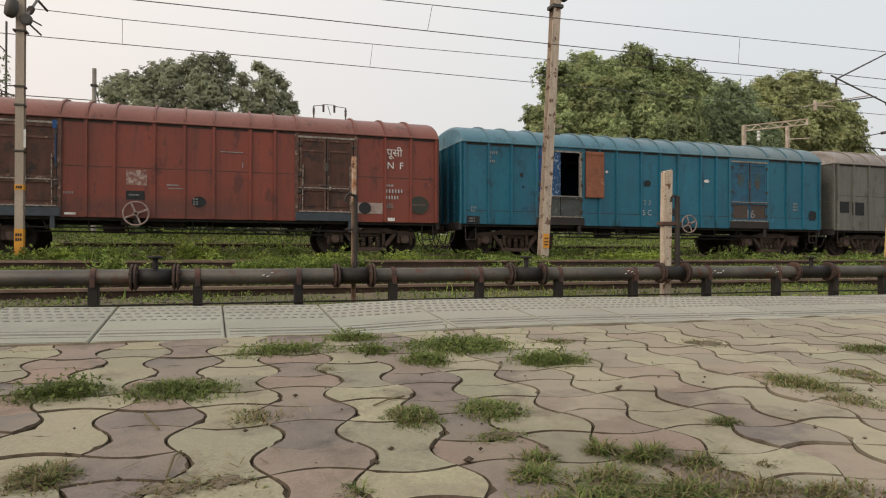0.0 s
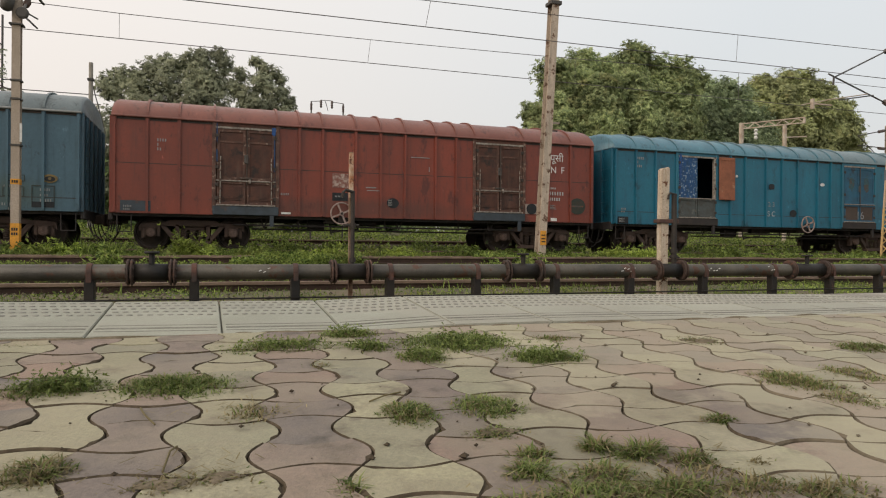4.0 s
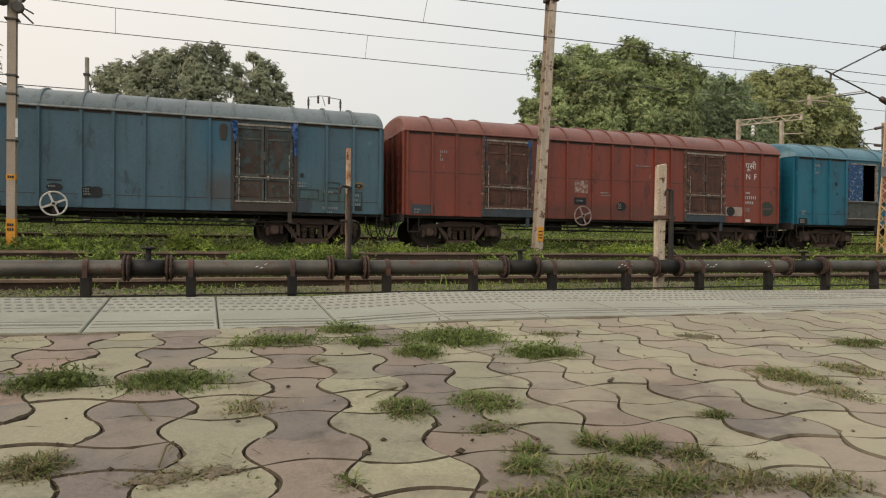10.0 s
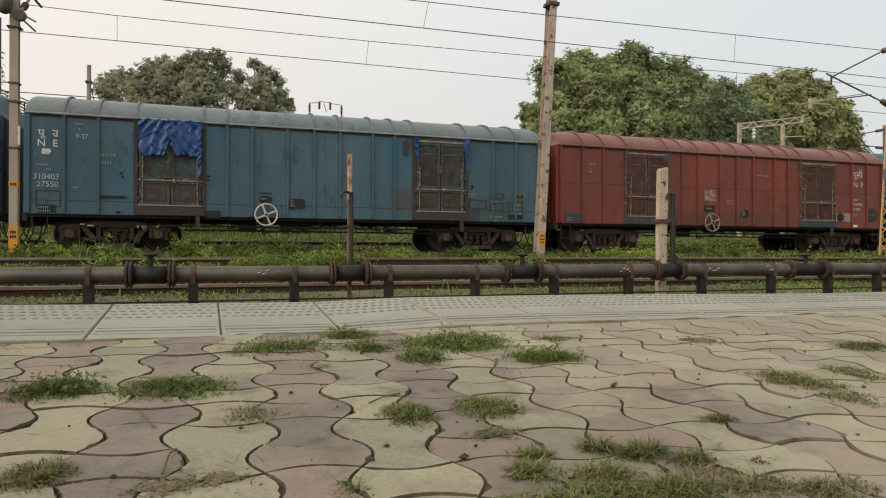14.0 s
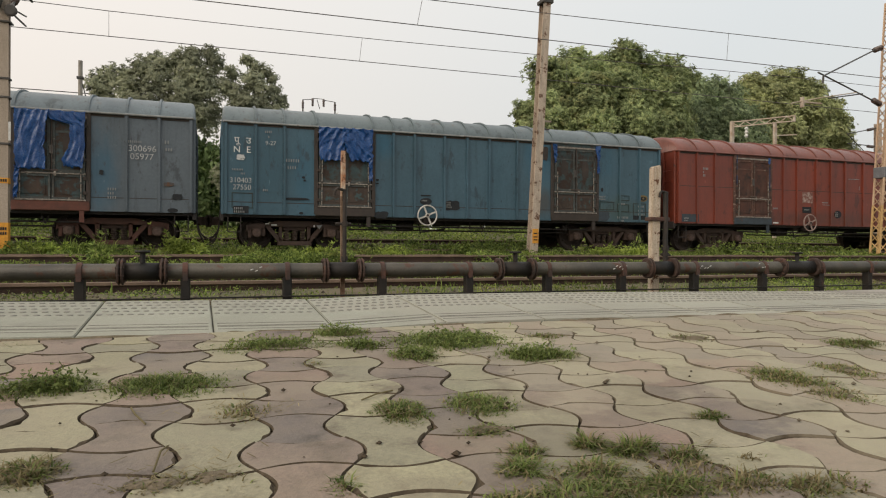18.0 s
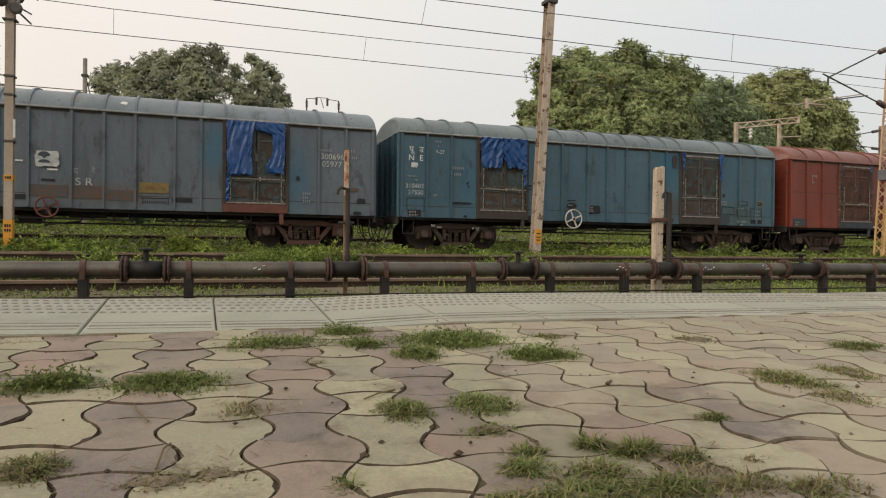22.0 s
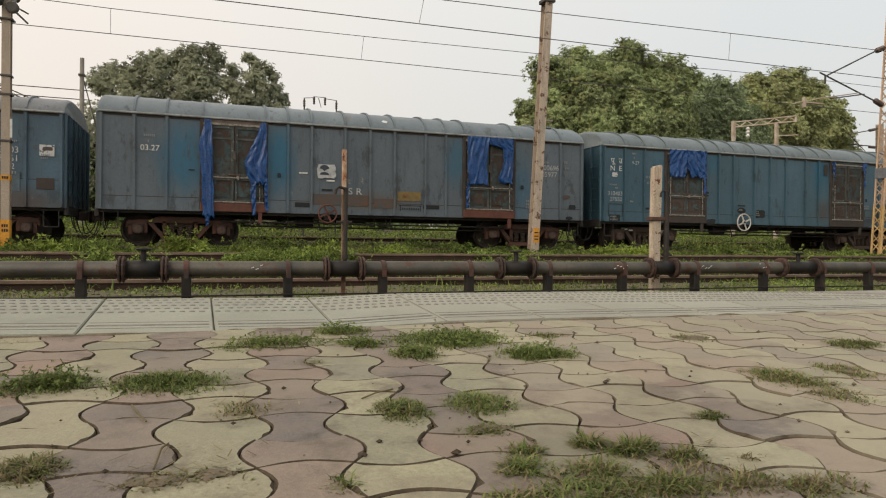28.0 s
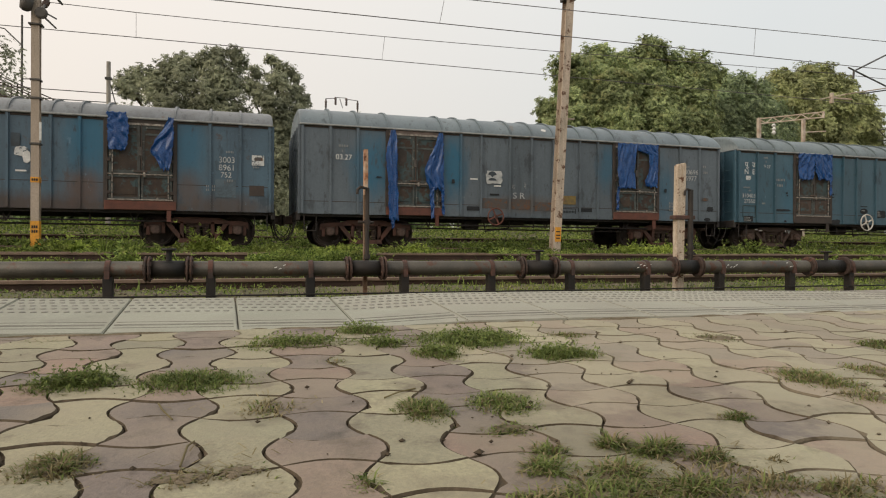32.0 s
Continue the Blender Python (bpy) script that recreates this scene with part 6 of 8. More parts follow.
letters(slate, "300696", 12.28, 2.46, 0.215, "soft_white")
letters(slate, "05977", 12.27, 2.26, 0.215, "soft_white")
bars(slate, 12.79, 2.76, [2], (0.030, 0.080), 0.036, "faded_paint", seed=20)
bars(slate, 12.81, 2.57, [3], (0.027, 0.072), 0.032, "faded_paint", seed=21)
ragged(slate, 13.09, 1.36, 0.25, 0.16, "black_plate", "dark shield-shaped patch", 22, LETTER_Y - 0.0028)
ragged(slate, 12.88, 1.67, 0.26, 0.11, "brown_scab", "rusty scar", 23, LETTER_Y - 0.0042)
plate(slate, 12.98, 1.02, 0.25, 0.11, "black_plate", "dark oval mark", True, LETTER_Y - 0.000)
bars(slate, 11.51, 1.54, [4, 3, 4], (0.024, 0.064), 0.029, "faded_paint", seed=24)
letters(slate, "03.27", 1.14, 2.44, 0.200, wide=1.00)
bars(slate, 1.00, 2.84, [6], (0.021, 0.056), 0.025, "faded_paint", seed=25)
bars(slate, 1.09, 2.70, [1], (0.021, 0.056), 0.025, "faded_paint", seed=26)
ragged(slate, 11.37, 1.91, 0.10, 0.13, "black_plate", "dark hole", 27, LETTER_Y - 0.0098)
ragged(slate, 4.27, 1.96, 0.10, 0.13, "black_plate", "dark hole", 28, LETTER_Y - 0.0112)
ragged(slate, 2.11, 2.00, 0.17, 0.04, "black_plate", "dark scratch", 29, LETTER_Y - 0.0126)
# navy wagon
letters(navy, "3003", 12.33, 2.22, 0.215, "soft_white", wide=0.95)
letters(navy, "8961", 12.33, 2.02, 0.215, "soft_white", wide=0.95)
letters(navy, "752", 12.31, 1.84, 0.195, "soft_white", wide=0.95)
bars(navy, 12.31, 2.52, [5], (0.018, 0.048), 0.022, "faded_paint", seed=33)
plate(navy, 13.10, 2.31, 0.31, 0.27, "worn_white_blue", "torn whitish sticker", False, LETTER_Y - 0.000)
ragged(navy, 13.11, 2.35, 0.23, 0.10, "brown_scab", "torn brown sticker", 34, LETTER_Y - 0.0056)
bars(navy, 12.98, 2.23, [5, 4], (0.018, 0.048), 0.022, "faded_paint", seed=35)
plate(navy, 13.07, 1.52, 0.37, 0.27, "strip_dark", "dark stained rectangle", False, LETTER_Y - 0.000)
plate(navy, 12.30, 1.56, 0.50, 0.47, "blue_rub", "rubbed blue rectangle", False, LETTER_Y - 0.000)
bars(navy, 11.83, 1.63, [5, 5], (0.021, 0.056), 0.025, "faded_paint", seed=36)
bars(navy, 12.34, 1.79, [3], (0.024, 0.064), 0.029, "faded_paint", seed=37)
ragged(navy, 7.71, 2.30, 0.30, 0.24, "worn_white_blue", "torn white paper", 38, LETTER_Y - 0.0112)
ragged(navy, 7.82, 2.17, 0.17, 0.29, "white_paint", "torn white paper", 39, LETTER_Y - 0.0126)
plate(navy, 7.70, 1.84, 0.23, 0.04, "white_paint", "white dash", False, LETTER_Y - 0.000)
plate(navy, 7.59, 2.57, 0.18, 0.32, "sill_blue", "faint square outline", False, LETTER_Y - 0.000)
# grey wagon
plate(grey_wagon, 0.34, 1.79, 0.43, 0.40, "black_plate", "dark louvred hatch", False, LETTER_Y - 0.000)
plate(grey_wagon, 1.00, 1.74, 0.57, 0.47, "black_plate", "dark louvred hatch", False, LETTER_Y - 0.000)


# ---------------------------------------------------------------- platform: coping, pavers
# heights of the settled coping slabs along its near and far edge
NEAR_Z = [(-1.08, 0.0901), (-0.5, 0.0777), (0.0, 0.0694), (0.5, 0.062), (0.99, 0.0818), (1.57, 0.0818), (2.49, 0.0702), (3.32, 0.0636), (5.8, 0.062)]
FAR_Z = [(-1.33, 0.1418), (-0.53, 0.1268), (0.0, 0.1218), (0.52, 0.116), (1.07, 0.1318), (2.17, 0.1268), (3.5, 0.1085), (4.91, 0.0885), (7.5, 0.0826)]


def along(tab, x):
    if x <= tab[0][0]:
        return tab[0][1]
    for (a, za), (b, zb) in zip(tab, tab[1:]):
        if x <= b:
            return za + (zb - za) * (x - a) / (b - a)
    return tab[-1][1]


COPE0, COPE1 = 2.80, 3.873


def slope_slab(x0, x1, y0, y1, low, high):
    """A slab that follows the fall of the platform: low and high are measured from its surface."""
    ys = [y0] + ([0.0] if y0 < 0.0 < y1 else []) + [y1]
    bm = bmesh.new()
    up = [[bm.verts.new((x, y, plat_z(y) + high)) for x in (x0, x1)] for y in ys]
    dn = [[bm.verts.new((x, y, plat_z(y) + low)) for x in (x0, x1)] for y in ys]
    for j in range(len(ys) - 1):
        bm.faces.new((up[j][0], up[j][1], up[j + 1][1], up[j + 1][0]))
        bm.faces.new((dn[j][1], dn[j][0], dn[j + 1][0], dn[j + 1][1]))
        for k in (0, 1):
            bm.faces.new((dn[j][k], up[j][k], up[j + 1][k], dn[j + 1][k]))
    for j in (0, -1):
        bm.faces.new((dn[j][0], dn[j][1], up[j][1], up[j][0]))
    bmesh.ops.recalc_face_normals(bm, faces=bm.faces[:])
    return bm


def block_z(c):
    return plat_z(c.y) + 0.005 * noise.noise((c.x * 2, c.y * 2, 0.0))


def build_platform():
    ob = new("platform", mesh_of("platform", slope_slab(-70, 110, -14, COPE1 - 0.03, -0.9, -0.085), M["concrete"]))
    tagged(ob, "low concrete platform body with paving on it", "platform", kind="structure")
    bed = new("paving_bed", mesh_of("paving_bed", slope_slab(-70, 110, -14, COPE0 - 0.005, -0.085, -0.016), M["joint_soil"]))
    tagged(bed, "dark soil bed between the paving blocks", "soil", kind="structure")
    # soil that fills the joints to the brim in places
    nx, ny, step = 150, 76, 0.03
    verts, faces = [], []
    for j in range(ny + 1):
        for i in range(nx + 1):
            x, y = -1.2 + step * i, COPE0 - 0.01 - step * j
            up = 0.5 + 0.9 * noise.noise((x * 2.3, y * 2.3, 3.0)) + 0.5 * noise.noise((x * 7, y * 7, 5.0))
            verts.append((x, y, block_z(Vector((x, y))) - 0.0145 + 0.0090 * min(1.0, max(0.0, up))))
    for j in range(ny):
        for i in range(nx):
            k = j * (nx + 1) + i
            faces.append((k + nx + 1, k + nx + 2, k + 1, k))
    tagged(raw("joint_fill", verts, faces, M["joint_fill"], smooth=True), "brown soil filling the joints of the paving", "soil", kind="structure")
    cope = thing("platform_edge", "pale grey concrete coping slabs along the platform edge", "platform edge", kind="structure")
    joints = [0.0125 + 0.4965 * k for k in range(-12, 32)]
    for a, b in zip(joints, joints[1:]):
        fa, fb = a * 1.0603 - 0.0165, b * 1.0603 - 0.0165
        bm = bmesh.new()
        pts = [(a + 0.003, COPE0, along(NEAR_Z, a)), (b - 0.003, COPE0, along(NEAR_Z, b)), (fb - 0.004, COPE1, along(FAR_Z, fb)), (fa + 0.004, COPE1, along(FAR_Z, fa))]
        top = [bm.verts.new(p) for p in pts]
        low = [bm.verts.new((p[0], p[1], -0.03)) for p in pts]
        bm.faces.new(top)
        bm.faces.new(low[::-1])
        for i in range(4):
            bm.faces.new((low[i], low[(i + 1) % 4], top[(i + 1) % 4], top[i]))
        bmesh.ops.bevel(bm, geom=[e for e in bm.edges if e.verts[0] in top and e.verts[1] in top], offset=0.004, segments=2, affect="EDGES")
        slab = part("slab", bm, M["coping"], cope)

        def on(s, t, up=0.0):
            p = Vector(pts[0]).lerp(Vector(pts[1]), s)
            q = Vector(pts[3]).lerp(Vector(pts[2]), s)
            return p.lerp(q, t) + Vector((0, 0, up))
        # raised dots near the far edge, fine grooves near the inner edge
        bm = bmesh.new()
        for r in range(5):
            for c in range(11):
                s, t = (c + 0.5 + 0.4 * (r % 2)) / 11.5, 0.52 + 0.10 * r
                p = on(s, t)
                lathe(bm, [(0.0145, -0.004), (0.0135, 0.003), (0.0085, 0.0045)], p, (0, -0.05, 1), 8)
        part("tactile_dots", bm, M["coping_dark"], slab, "worn raised dots")
        bm = bmesh.new()
        for t in (0.10, 0.155, 0.175, 0.235):
            p, q = on(0.03, t, 0.0005), on(0.97, t, 0.0005)
            bar(bm, p, q, 0.007, 0.003)
        part("groove", bm, M["coping_dark"], slab, "fine worn lines")
    part("joint_mortar", slope_slab(joints[0], joints[-1], COPE0 + 0.004, COPE1 - 0.01, -0.088, -0.030), M["concrete"], cope)
    # plain continuation of the coping to both sides
    for x0, x1 in ((-70, joints[0] * 1.06 - 0.03), (joints[-1] * 1.06, 110)):
        part("slab_run", slope_slab(x0, x1, COPE0, COPE1, -0.09, 0.0), M["coping"], cope)


build_platform()
ROW_A, ROW_B = Vector((0.1831, -0.0232)), Vector((0.0101, 0.1636))
ORIGIN = Vector((-0.2815, 1.3412))
SIDE_AMP, JOINT_AMP = 0.185, 0.150


def paver_outline(waisted, n):
    """The wavy outline of one block about its middle: hollow at the sides and full at the ends, or the reverse."""
    q = 1 if waisted else -1
    out = []
    for side in range(4):
        for k in range(n):
            t = -1 + 2 * k / n
            b = math.cos(math.pi * t / 2) * q
            u, v = ((t / 2, -0.5 - JOINT_AMP * b), (0.5 - SIDE_AMP * b, t / 2), (-t / 2, 0.5 + JOINT_AMP * b), (-0.5 + SIDE_AMP * b, -t / 2))[side]
            out.append(ROW_A * u + ROW_B * v)
    return out


def paver_mesh(waisted, mat, name, seed=1):
    """One interlocking block with worn, chipped edges."""
    g = 0.0013
    out = paver_outline(waisted, 8)
    bm = bmesh.new()
    wob = [noise.noise((k * 0.7, seed * 3.1, 0.0)) for k in range(len(out))]
    chip = [max(0.0, noise.noise((k * 0.45, seed * 5.3, 4.0)) - 0.25) * 0.024 for k in range(len(out))]
    m = len(out)
    inward = []
    for k in range(m):
        d = out[(k + 1) % m] - out[k - 1]
        inward.append(Vector((-d.y, d.x)).normalized())

    def ring(shrink, z, wear=0.0):
        return [bm.verts.new((*(p + i * (shrink + 0.0012 * wob[k] + wear * chip[k])), z)) for k, (p, i) in enumerate(zip(out, inward))]
    r0, r1, r2 = ring(g, -0.055), ring(g, -0.0055, 0.35), ring(g + 0.0026, 0.0, 1.0)
    for p, q in ((r0, r1), (r1, r2)):
        for i in range(m):
            bm.faces.new((p[i], p[(i + 1) % m], q[(i + 1) % m], q[i])).material_index = 1
    bm.faces.new(r2)
    me = mesh_of(name, bm, mat)
    me.materials.append(M["block_edge"])
    return me


def cut_outline(out, top):
    """The part of an outline below a straight cut."""
    kept = []
    for p, q in zip(out, out[1:] + out[:1]):
        if p.y <= top:
            kept.append(p)
        if (p.y <= top) != (q.y <= top):
            kept.append(p.lerp(q, (top - p.y) / (q.y - p.y)))
    return kept


def is_near(c):
    """The stretch of paving that lies nearest, block by block."""
    return 0.72 < c.y < COPE0 - 0.14 and -0.38 * c.y < c.x < min(4.4, 1.5 * c.y + 0.25)


def build_pavers():
    pav = thing("paving", "interlocking yellow and pink concrete paving blocks", "paving", kind="structure")
    me = {(k, c, v): paver_mesh(k, M[c], "paver", 3 * v + k) for k in (0, 1) for c in ("paver_yellow", "paver_pink") for v in range(4)}
    rs = random.Random(11)
    lean = Matrix.Rotation(math.atan(FALL), 4, "X")
    for i in range(-16, 34):
        for j in range(-9, 17):
            c = ORIGIN + ROW_A * (i + 0.5) + ROW_B * (j + 0.5)
            if not is_near(c):
                continue
            col = "paver_pink" if i % 2 == 0 else "paver_yellow"
            m = Matrix.Translation((c.x, c.y, block_z(c) + rs.uniform(-0.0030, 0.0012))) @ lean
            m = m @ Matrix.Rotation(rs.uniform(-0.012, 0.012), 4, "Z") @ Euler((rs.uniform(-0.009, 0.009), rs.uniform(-0.009, 0.009), 0)).to_matrix().to_4x4()
            shared("paver", me[((i + j) % 2, col, rs.randrange(4))], pav, m)
    # the same blocks go on round about, joined
    outs = [paver_outline(k, 4) for k in (0, 1)]
    for col in ("paver_yellow", "paver_pink"):
        verts, faces = [], []
        for i in range(-52, 84):
            if (i % 2 == 0) != (col == "paver_pink"):
                continue
            for j in range(-44, 40):
                c = ORIGIN + ROW_A * (i + 0.5) + ROW_B * (j + 0.5)
                if not (-7.0 < c.x < 13.0 and -4.5 < c.y < COPE0 + 0.09) or is_near(c):
                    continue
                k, out = len(verts), outs[(i + j) % 2]
                if c.y > COPE0 - 0.14:
                    # cut along the coping
                    out = cut_outline(out, COPE0 - 0.006 - c.y)
                    if len(out) < 3:
                        continue
                z = block_z(c) + rs.uniform(-0.002, 0.001)
                tilt = FALL if c.y > 0 else 0.0
                for shrink, dz in ((0.002, -0.03), (0.004, 0.0)):
                    for p in out:
                        d = p * (1 - shrink / max(0.02, p.length))
                        verts.append((c.x + d.x, c.y + d.y, z + dz + tilt * d.y))
                m = len(out)
                faces += [(k + a, k + (a + 1) % m, k + m + (a + 1) % m, k + m + a) for a in range(m)]
                faces.append(tuple(range(k + m, k + 2 * m)))
        tagged(raw("paving_blocks", verts, faces, M[col + "_rest"], pav), kind="stuff")
    for x0, x1, y0, y1 in ((-70, -7.0, -14, COPE0 - 0.01), (13.0, 110, -14, COPE0 - 0.01), (-7.0, 13.0, -14, -4.5)):
        part("paving_rest", slope_slab(x0, x1, y0, y1, -0.02, -0.006), M["paver_pink"], pav)


# ---------------------------------------------------------------- water pipe and hydrants
PIPE_Y, PIPE_Z, PIPE_R, CABLE_Z = 5.6, 0.222, 0.062, 0.010


def build_pipe():
    k = PIPE_Y / 6.3
    t = thing("water_pipe", "long dark iron water pipe on short posts along the track", "pipe")
    part("pipe_run", rods([((-40, PIPE_Y, PIPE_Z), (70, PIPE_Y, PIPE_Z - 0.0))], PIPE_R, 20), M["pipe"], t, smooth=True)
    for x in (-2.0, -1.051 * k, -0.215 * k, 0.671 * k, 1.582 * k, 2.495 * k, 3.404 * k, 4.336 * k, 5.333 * k, 6.358 * k, 7.277 * k, 8.115 * k, 8.1, 9.0):
        part("support", bx(x - 0.036, x + 0.036, PIPE_Y - 0.04, PIPE_Y + 0.04, -0.3, PIPE_Z - PIPE_R + 0.012, bevel=0.006), M["pipe_dark"], t)
        bm = bmesh.new()
        lathe(bm, [(PIPE_R + 0.003, -0.021), (PIPE_R + 0.009, -0.017), (PIPE_R + 0.009, 0.017), (PIPE_R + 0.003, 0.021)], (x, PIPE_Y, PIPE_Z), (1, 0, 0), 20)
        for s in (-1, 1):
            box(bm, x - 0.017, x + 0.017, PIPE_Y + s * PIPE_R - 0.012, PIPE_Y + s * PIPE_R + 0.012, PIPE_Z - PIPE_R - 0.01, PIPE_Z - 0.01)
        part("strap", bm, M["pipe_rust"], t, "rusty red-brown strap")
    for a, b in ((-0.737, -0.394), (1.026, 1.367), (2.837, 3.216), (4.694, 5.033), (6.639, 7.184)):
        a, b = a * k, b * k
        body = part("valve_tee", rods([((a, PIPE_Y, PIPE_Z), (b, PIPE_Y, PIPE_Z))], PIPE_R + 0.006, 20), M["pipe_dark"], t, "blackened pipe fitting", smooth=True)
        for x in (a, b):
            bm = bmesh.new()
            lathe(bm, [(0.098, -0.008), (0.104, -0.003), (0.104, 0.003), (0.098, 0.008)], (x - 0.013, PIPE_Y, PIPE_Z), (1, 0, 0), 22)
            lathe(bm, [(0.098, -0.008), (0.104, -0.003), (0.104, 0.003), (0.098, 0.008)], (x + 0.013, PIPE_Y, PIPE_Z), (1, 0, 0), 22)
            lathe(bm, [(0.07, -0.03), (0.07, 0.03)], (x, PIPE_Y, PIPE_Z), (1, 0, 0), 22)
            for q in range(8):
                a2 = 2 * math.pi * (q + 0.5) / 8
                rod(bm, (x - 0.03, PIPE_Y + 0.082 * math.cos(a2), PIPE_Z + 0.082 * math.sin(a2)), (x + 0.03, PIPE_Y + 0.082 * math.cos(a2), PIPE_Z + 0.082 * math.sin(a2)), 0.009, 6)
            part("flange", bm, M["flange"], body, "rusty bolted flange")
        if abs(a - 1.026 * k) > 0.1 and abs(a - 4.694 * k) > 0.1:
            m = (a + b) / 2
            bm = rods([((m, PIPE_Y, PIPE_Z), (m, PIPE_Y, PIPE_Z + 0.150))], 0.022, 10)
            lathe(bm, [(0.052, 0), (0.058, 0.01), (0.052, 0.02)], (m, PIPE_Y, PIPE_Z + 0.145), (0, 0, 1), 14)
            part("valve_stem", bm, M["pipe_dark"], body)
    # chalk-white scrawls on the pipe
    for x, n in ((0.30, 3), (3.72, 5), (4.75, 5), (5.55, 4), (6.25, 5)):
        bm = bmesh.new()
        for q in range(n):
            a = radians(15 + rnd.uniform(-25, 30))
            bar(bm, (x + q * 0.035, PIPE_Y - (PIPE_R + 0.001) * math.cos(a), PIPE_Z + (PIPE_R + 0.001) * math.sin(a)),
                (x + q * 0.035 + 0.022, PIPE_Y - (PIPE_R + 0.001) * math.cos(a + 0.12), PIPE_Z + (PIPE_R + 0.001) * math.sin(a + 0.12)), 0.004, 0.006)
        part("chalk_mark", bm, M["white_paint"], t, "faint white chalk mark")
    return t


def hydrant_left():
    x, y = 1.404 * 5.72 / 7.4, 5.72
    t = thing("hydrant_post", "thin rusty hydrant post with a tap beside the water pipe", "hydrant", "hydrant posts", at=(x, y, -0.2))
    bm = bx(-0.019, -0.012, -0.02, 0.02, 0, 1.46)
    box(bm, -0.019, 0.014, -0.024, -0.016, 0, 1.46)
    part("angle_iron", bm, M["iron_rust"], t, "pale rusty angle iron")
    part("top_piece", bx(-0.020, 0.016, -0.028, 0.02, 1.06, 1.455, bevel=0.004), M["post_rust"], t, "orange rusted top")
    part("riser", rods([((0.005, -0.05, 0.40), (0.005, -0.05, 1.12))], 0.018, 12), M["hydrant"], t)
    for z in (0.52, 0.82):
        part("joint_collar", rods([((0.005, -0.05, z - 0.02), (0.005, -0.05, z + 0.02))], 0.028, 10), M["hydrant"], t)
    part("spout", tube(bmesh.new(), [(0.0, -0.06, 1.11), (-0.06, -0.07, 1.125), (-0.085, -0.075, 1.10), (-0.09, -0.075, 1.06)], 0.013, 8), M["hydrant"], t)
    part("side_tap", rods([((-0.075, -0.05, 0.82), (0.06, -0.05, 0.82))], 0.012, 8), M["hydrant"], t)
    return t


def hydrant_right():
    x, y = 5.60 * 5.74 / 7.4, 5.74
    t = thing("hydrant_post", "pale weathered post with a black standpipe tied to it", "hydrant", "hydrant posts", at=(x, y, -0.2))
    bm = bmesh.new()
    out = [(-0.048, 0), (0.040, 0), (0.046, 0.4), (0.044, 0.62), (0.052, 0.9), (0.062, 1.475), (0.045, 1.485), (0.02, 1.468), (-0.012, 1.472), (-0.030, 1.452), (-0.034, 1.2), (-0.042, 0.8), (-0.040, 0.5)]
    prism(bm, out, -0.035, 0.035)
    part("post_plank", bm, M["wood_post"], t, "pale weathered plank with rust streaks")
    part("tie_band", bx(-0.075, 0.165, -0.055, 0.05, 0.905, 0.945, bevel=0.004), M["pipe_rust"], t, "rusty tie band")
    part("standpipe", rods([((0.115, -0.04, 0.38), (0.115, -0.04, 1.20))], 0.027, 12), M["hydrant"], t)
    for z in (0.56, 0.62, 0.44):
        part("joint_collar", rods([((0.115, -0.04, z - 0.018), (0.115, -0.04, z + 0.018))], 0.04, 10), M["hydrant"], t)
    part("cross_tap", rods([((0.06, -0.04, 0.56), (0.18, -0.04, 0.55)), ((0.06, -0.04, 0.46), (0.20, -0.04, 0.47))], 0.012, 8), M["hydrant"], t)
    part("spout", tube(bmesh.new(), [(0.14, -0.04, 1.20), (0.06, -0.05, 1.215), (0.035, -0.055, 1.19), (0.03, -0.055, 1.15)], 0.012, 8), M["hydrant"], t)
    return t


def ground_cable():
    """A thin dark cable strung low along the feet of the pipe supports."""
    t = thing("cable", "thin black cable strung low along the pipe supports", "cable")
    part("strand", tube(bmesh.new(), [(x, PIPE_Y - 0.06, CABLE_Z + 0.003 * noise.noise((x * 0.8, 0.0, 5.0))) for x in (-12 + 0.5 * k for k in range(70))], 0.007, 6), M["pipe_dark"], t)
    return t


build_pipe()
ground_cable()
hydrant_left()
hydrant_right()


# ---------------------------------------------------------------- plants
def blades(name, places, height, width, mat, seed, label, spread=0.5, category="grass", least=0.12):
    """Bent grass blades: places are (x, y, z, scale)."""
    rs = np.random.RandomState(seed)
    p = np.asarray(places, float)
    n = len(p)
    ang = rs.uniform(0, 2 * math.pi, n)
    tilt = np.minimum(1.5, np.abs(rs.normal(0.0, spread, n)) + least)
    h = height * p[:, 3] * rs.uniform(0.5, 1.3, n)
    d = np.stack([np.cos(ang) * np.sin(tilt), np.sin(ang) * np.sin(tilt), np.cos(tilt)], 1)
    d2 = d.copy()
    d2[:, 2] -= 0.75
    d2 /= np.linalg.norm(d2, axis=1)[:, None]
    sd = np.stack([-np.sin(ang), np.cos(ang), np.zeros(n)], 1) * (width * rs.uniform(0.6, 1.3, n))[:, None]
    a = p[:, :3]
    m = a + d * (h * 0.6)[:, None]
    tip = m + d2 * (h * 0.45)[:, None]
    v = np.stack([a - sd, a + sd, m + sd * 0.8, m - sd * 0.8, tip], 1).reshape(-1, 3)
    f = []
    for k in range(n):
        o = 5 * k
        f += [(o, o + 1, o + 2, o + 3), (o + 3, o + 2, o + 4)]
    return tagged(raw(name, v.tolist(), f, mat), label, category, kind="stuff")


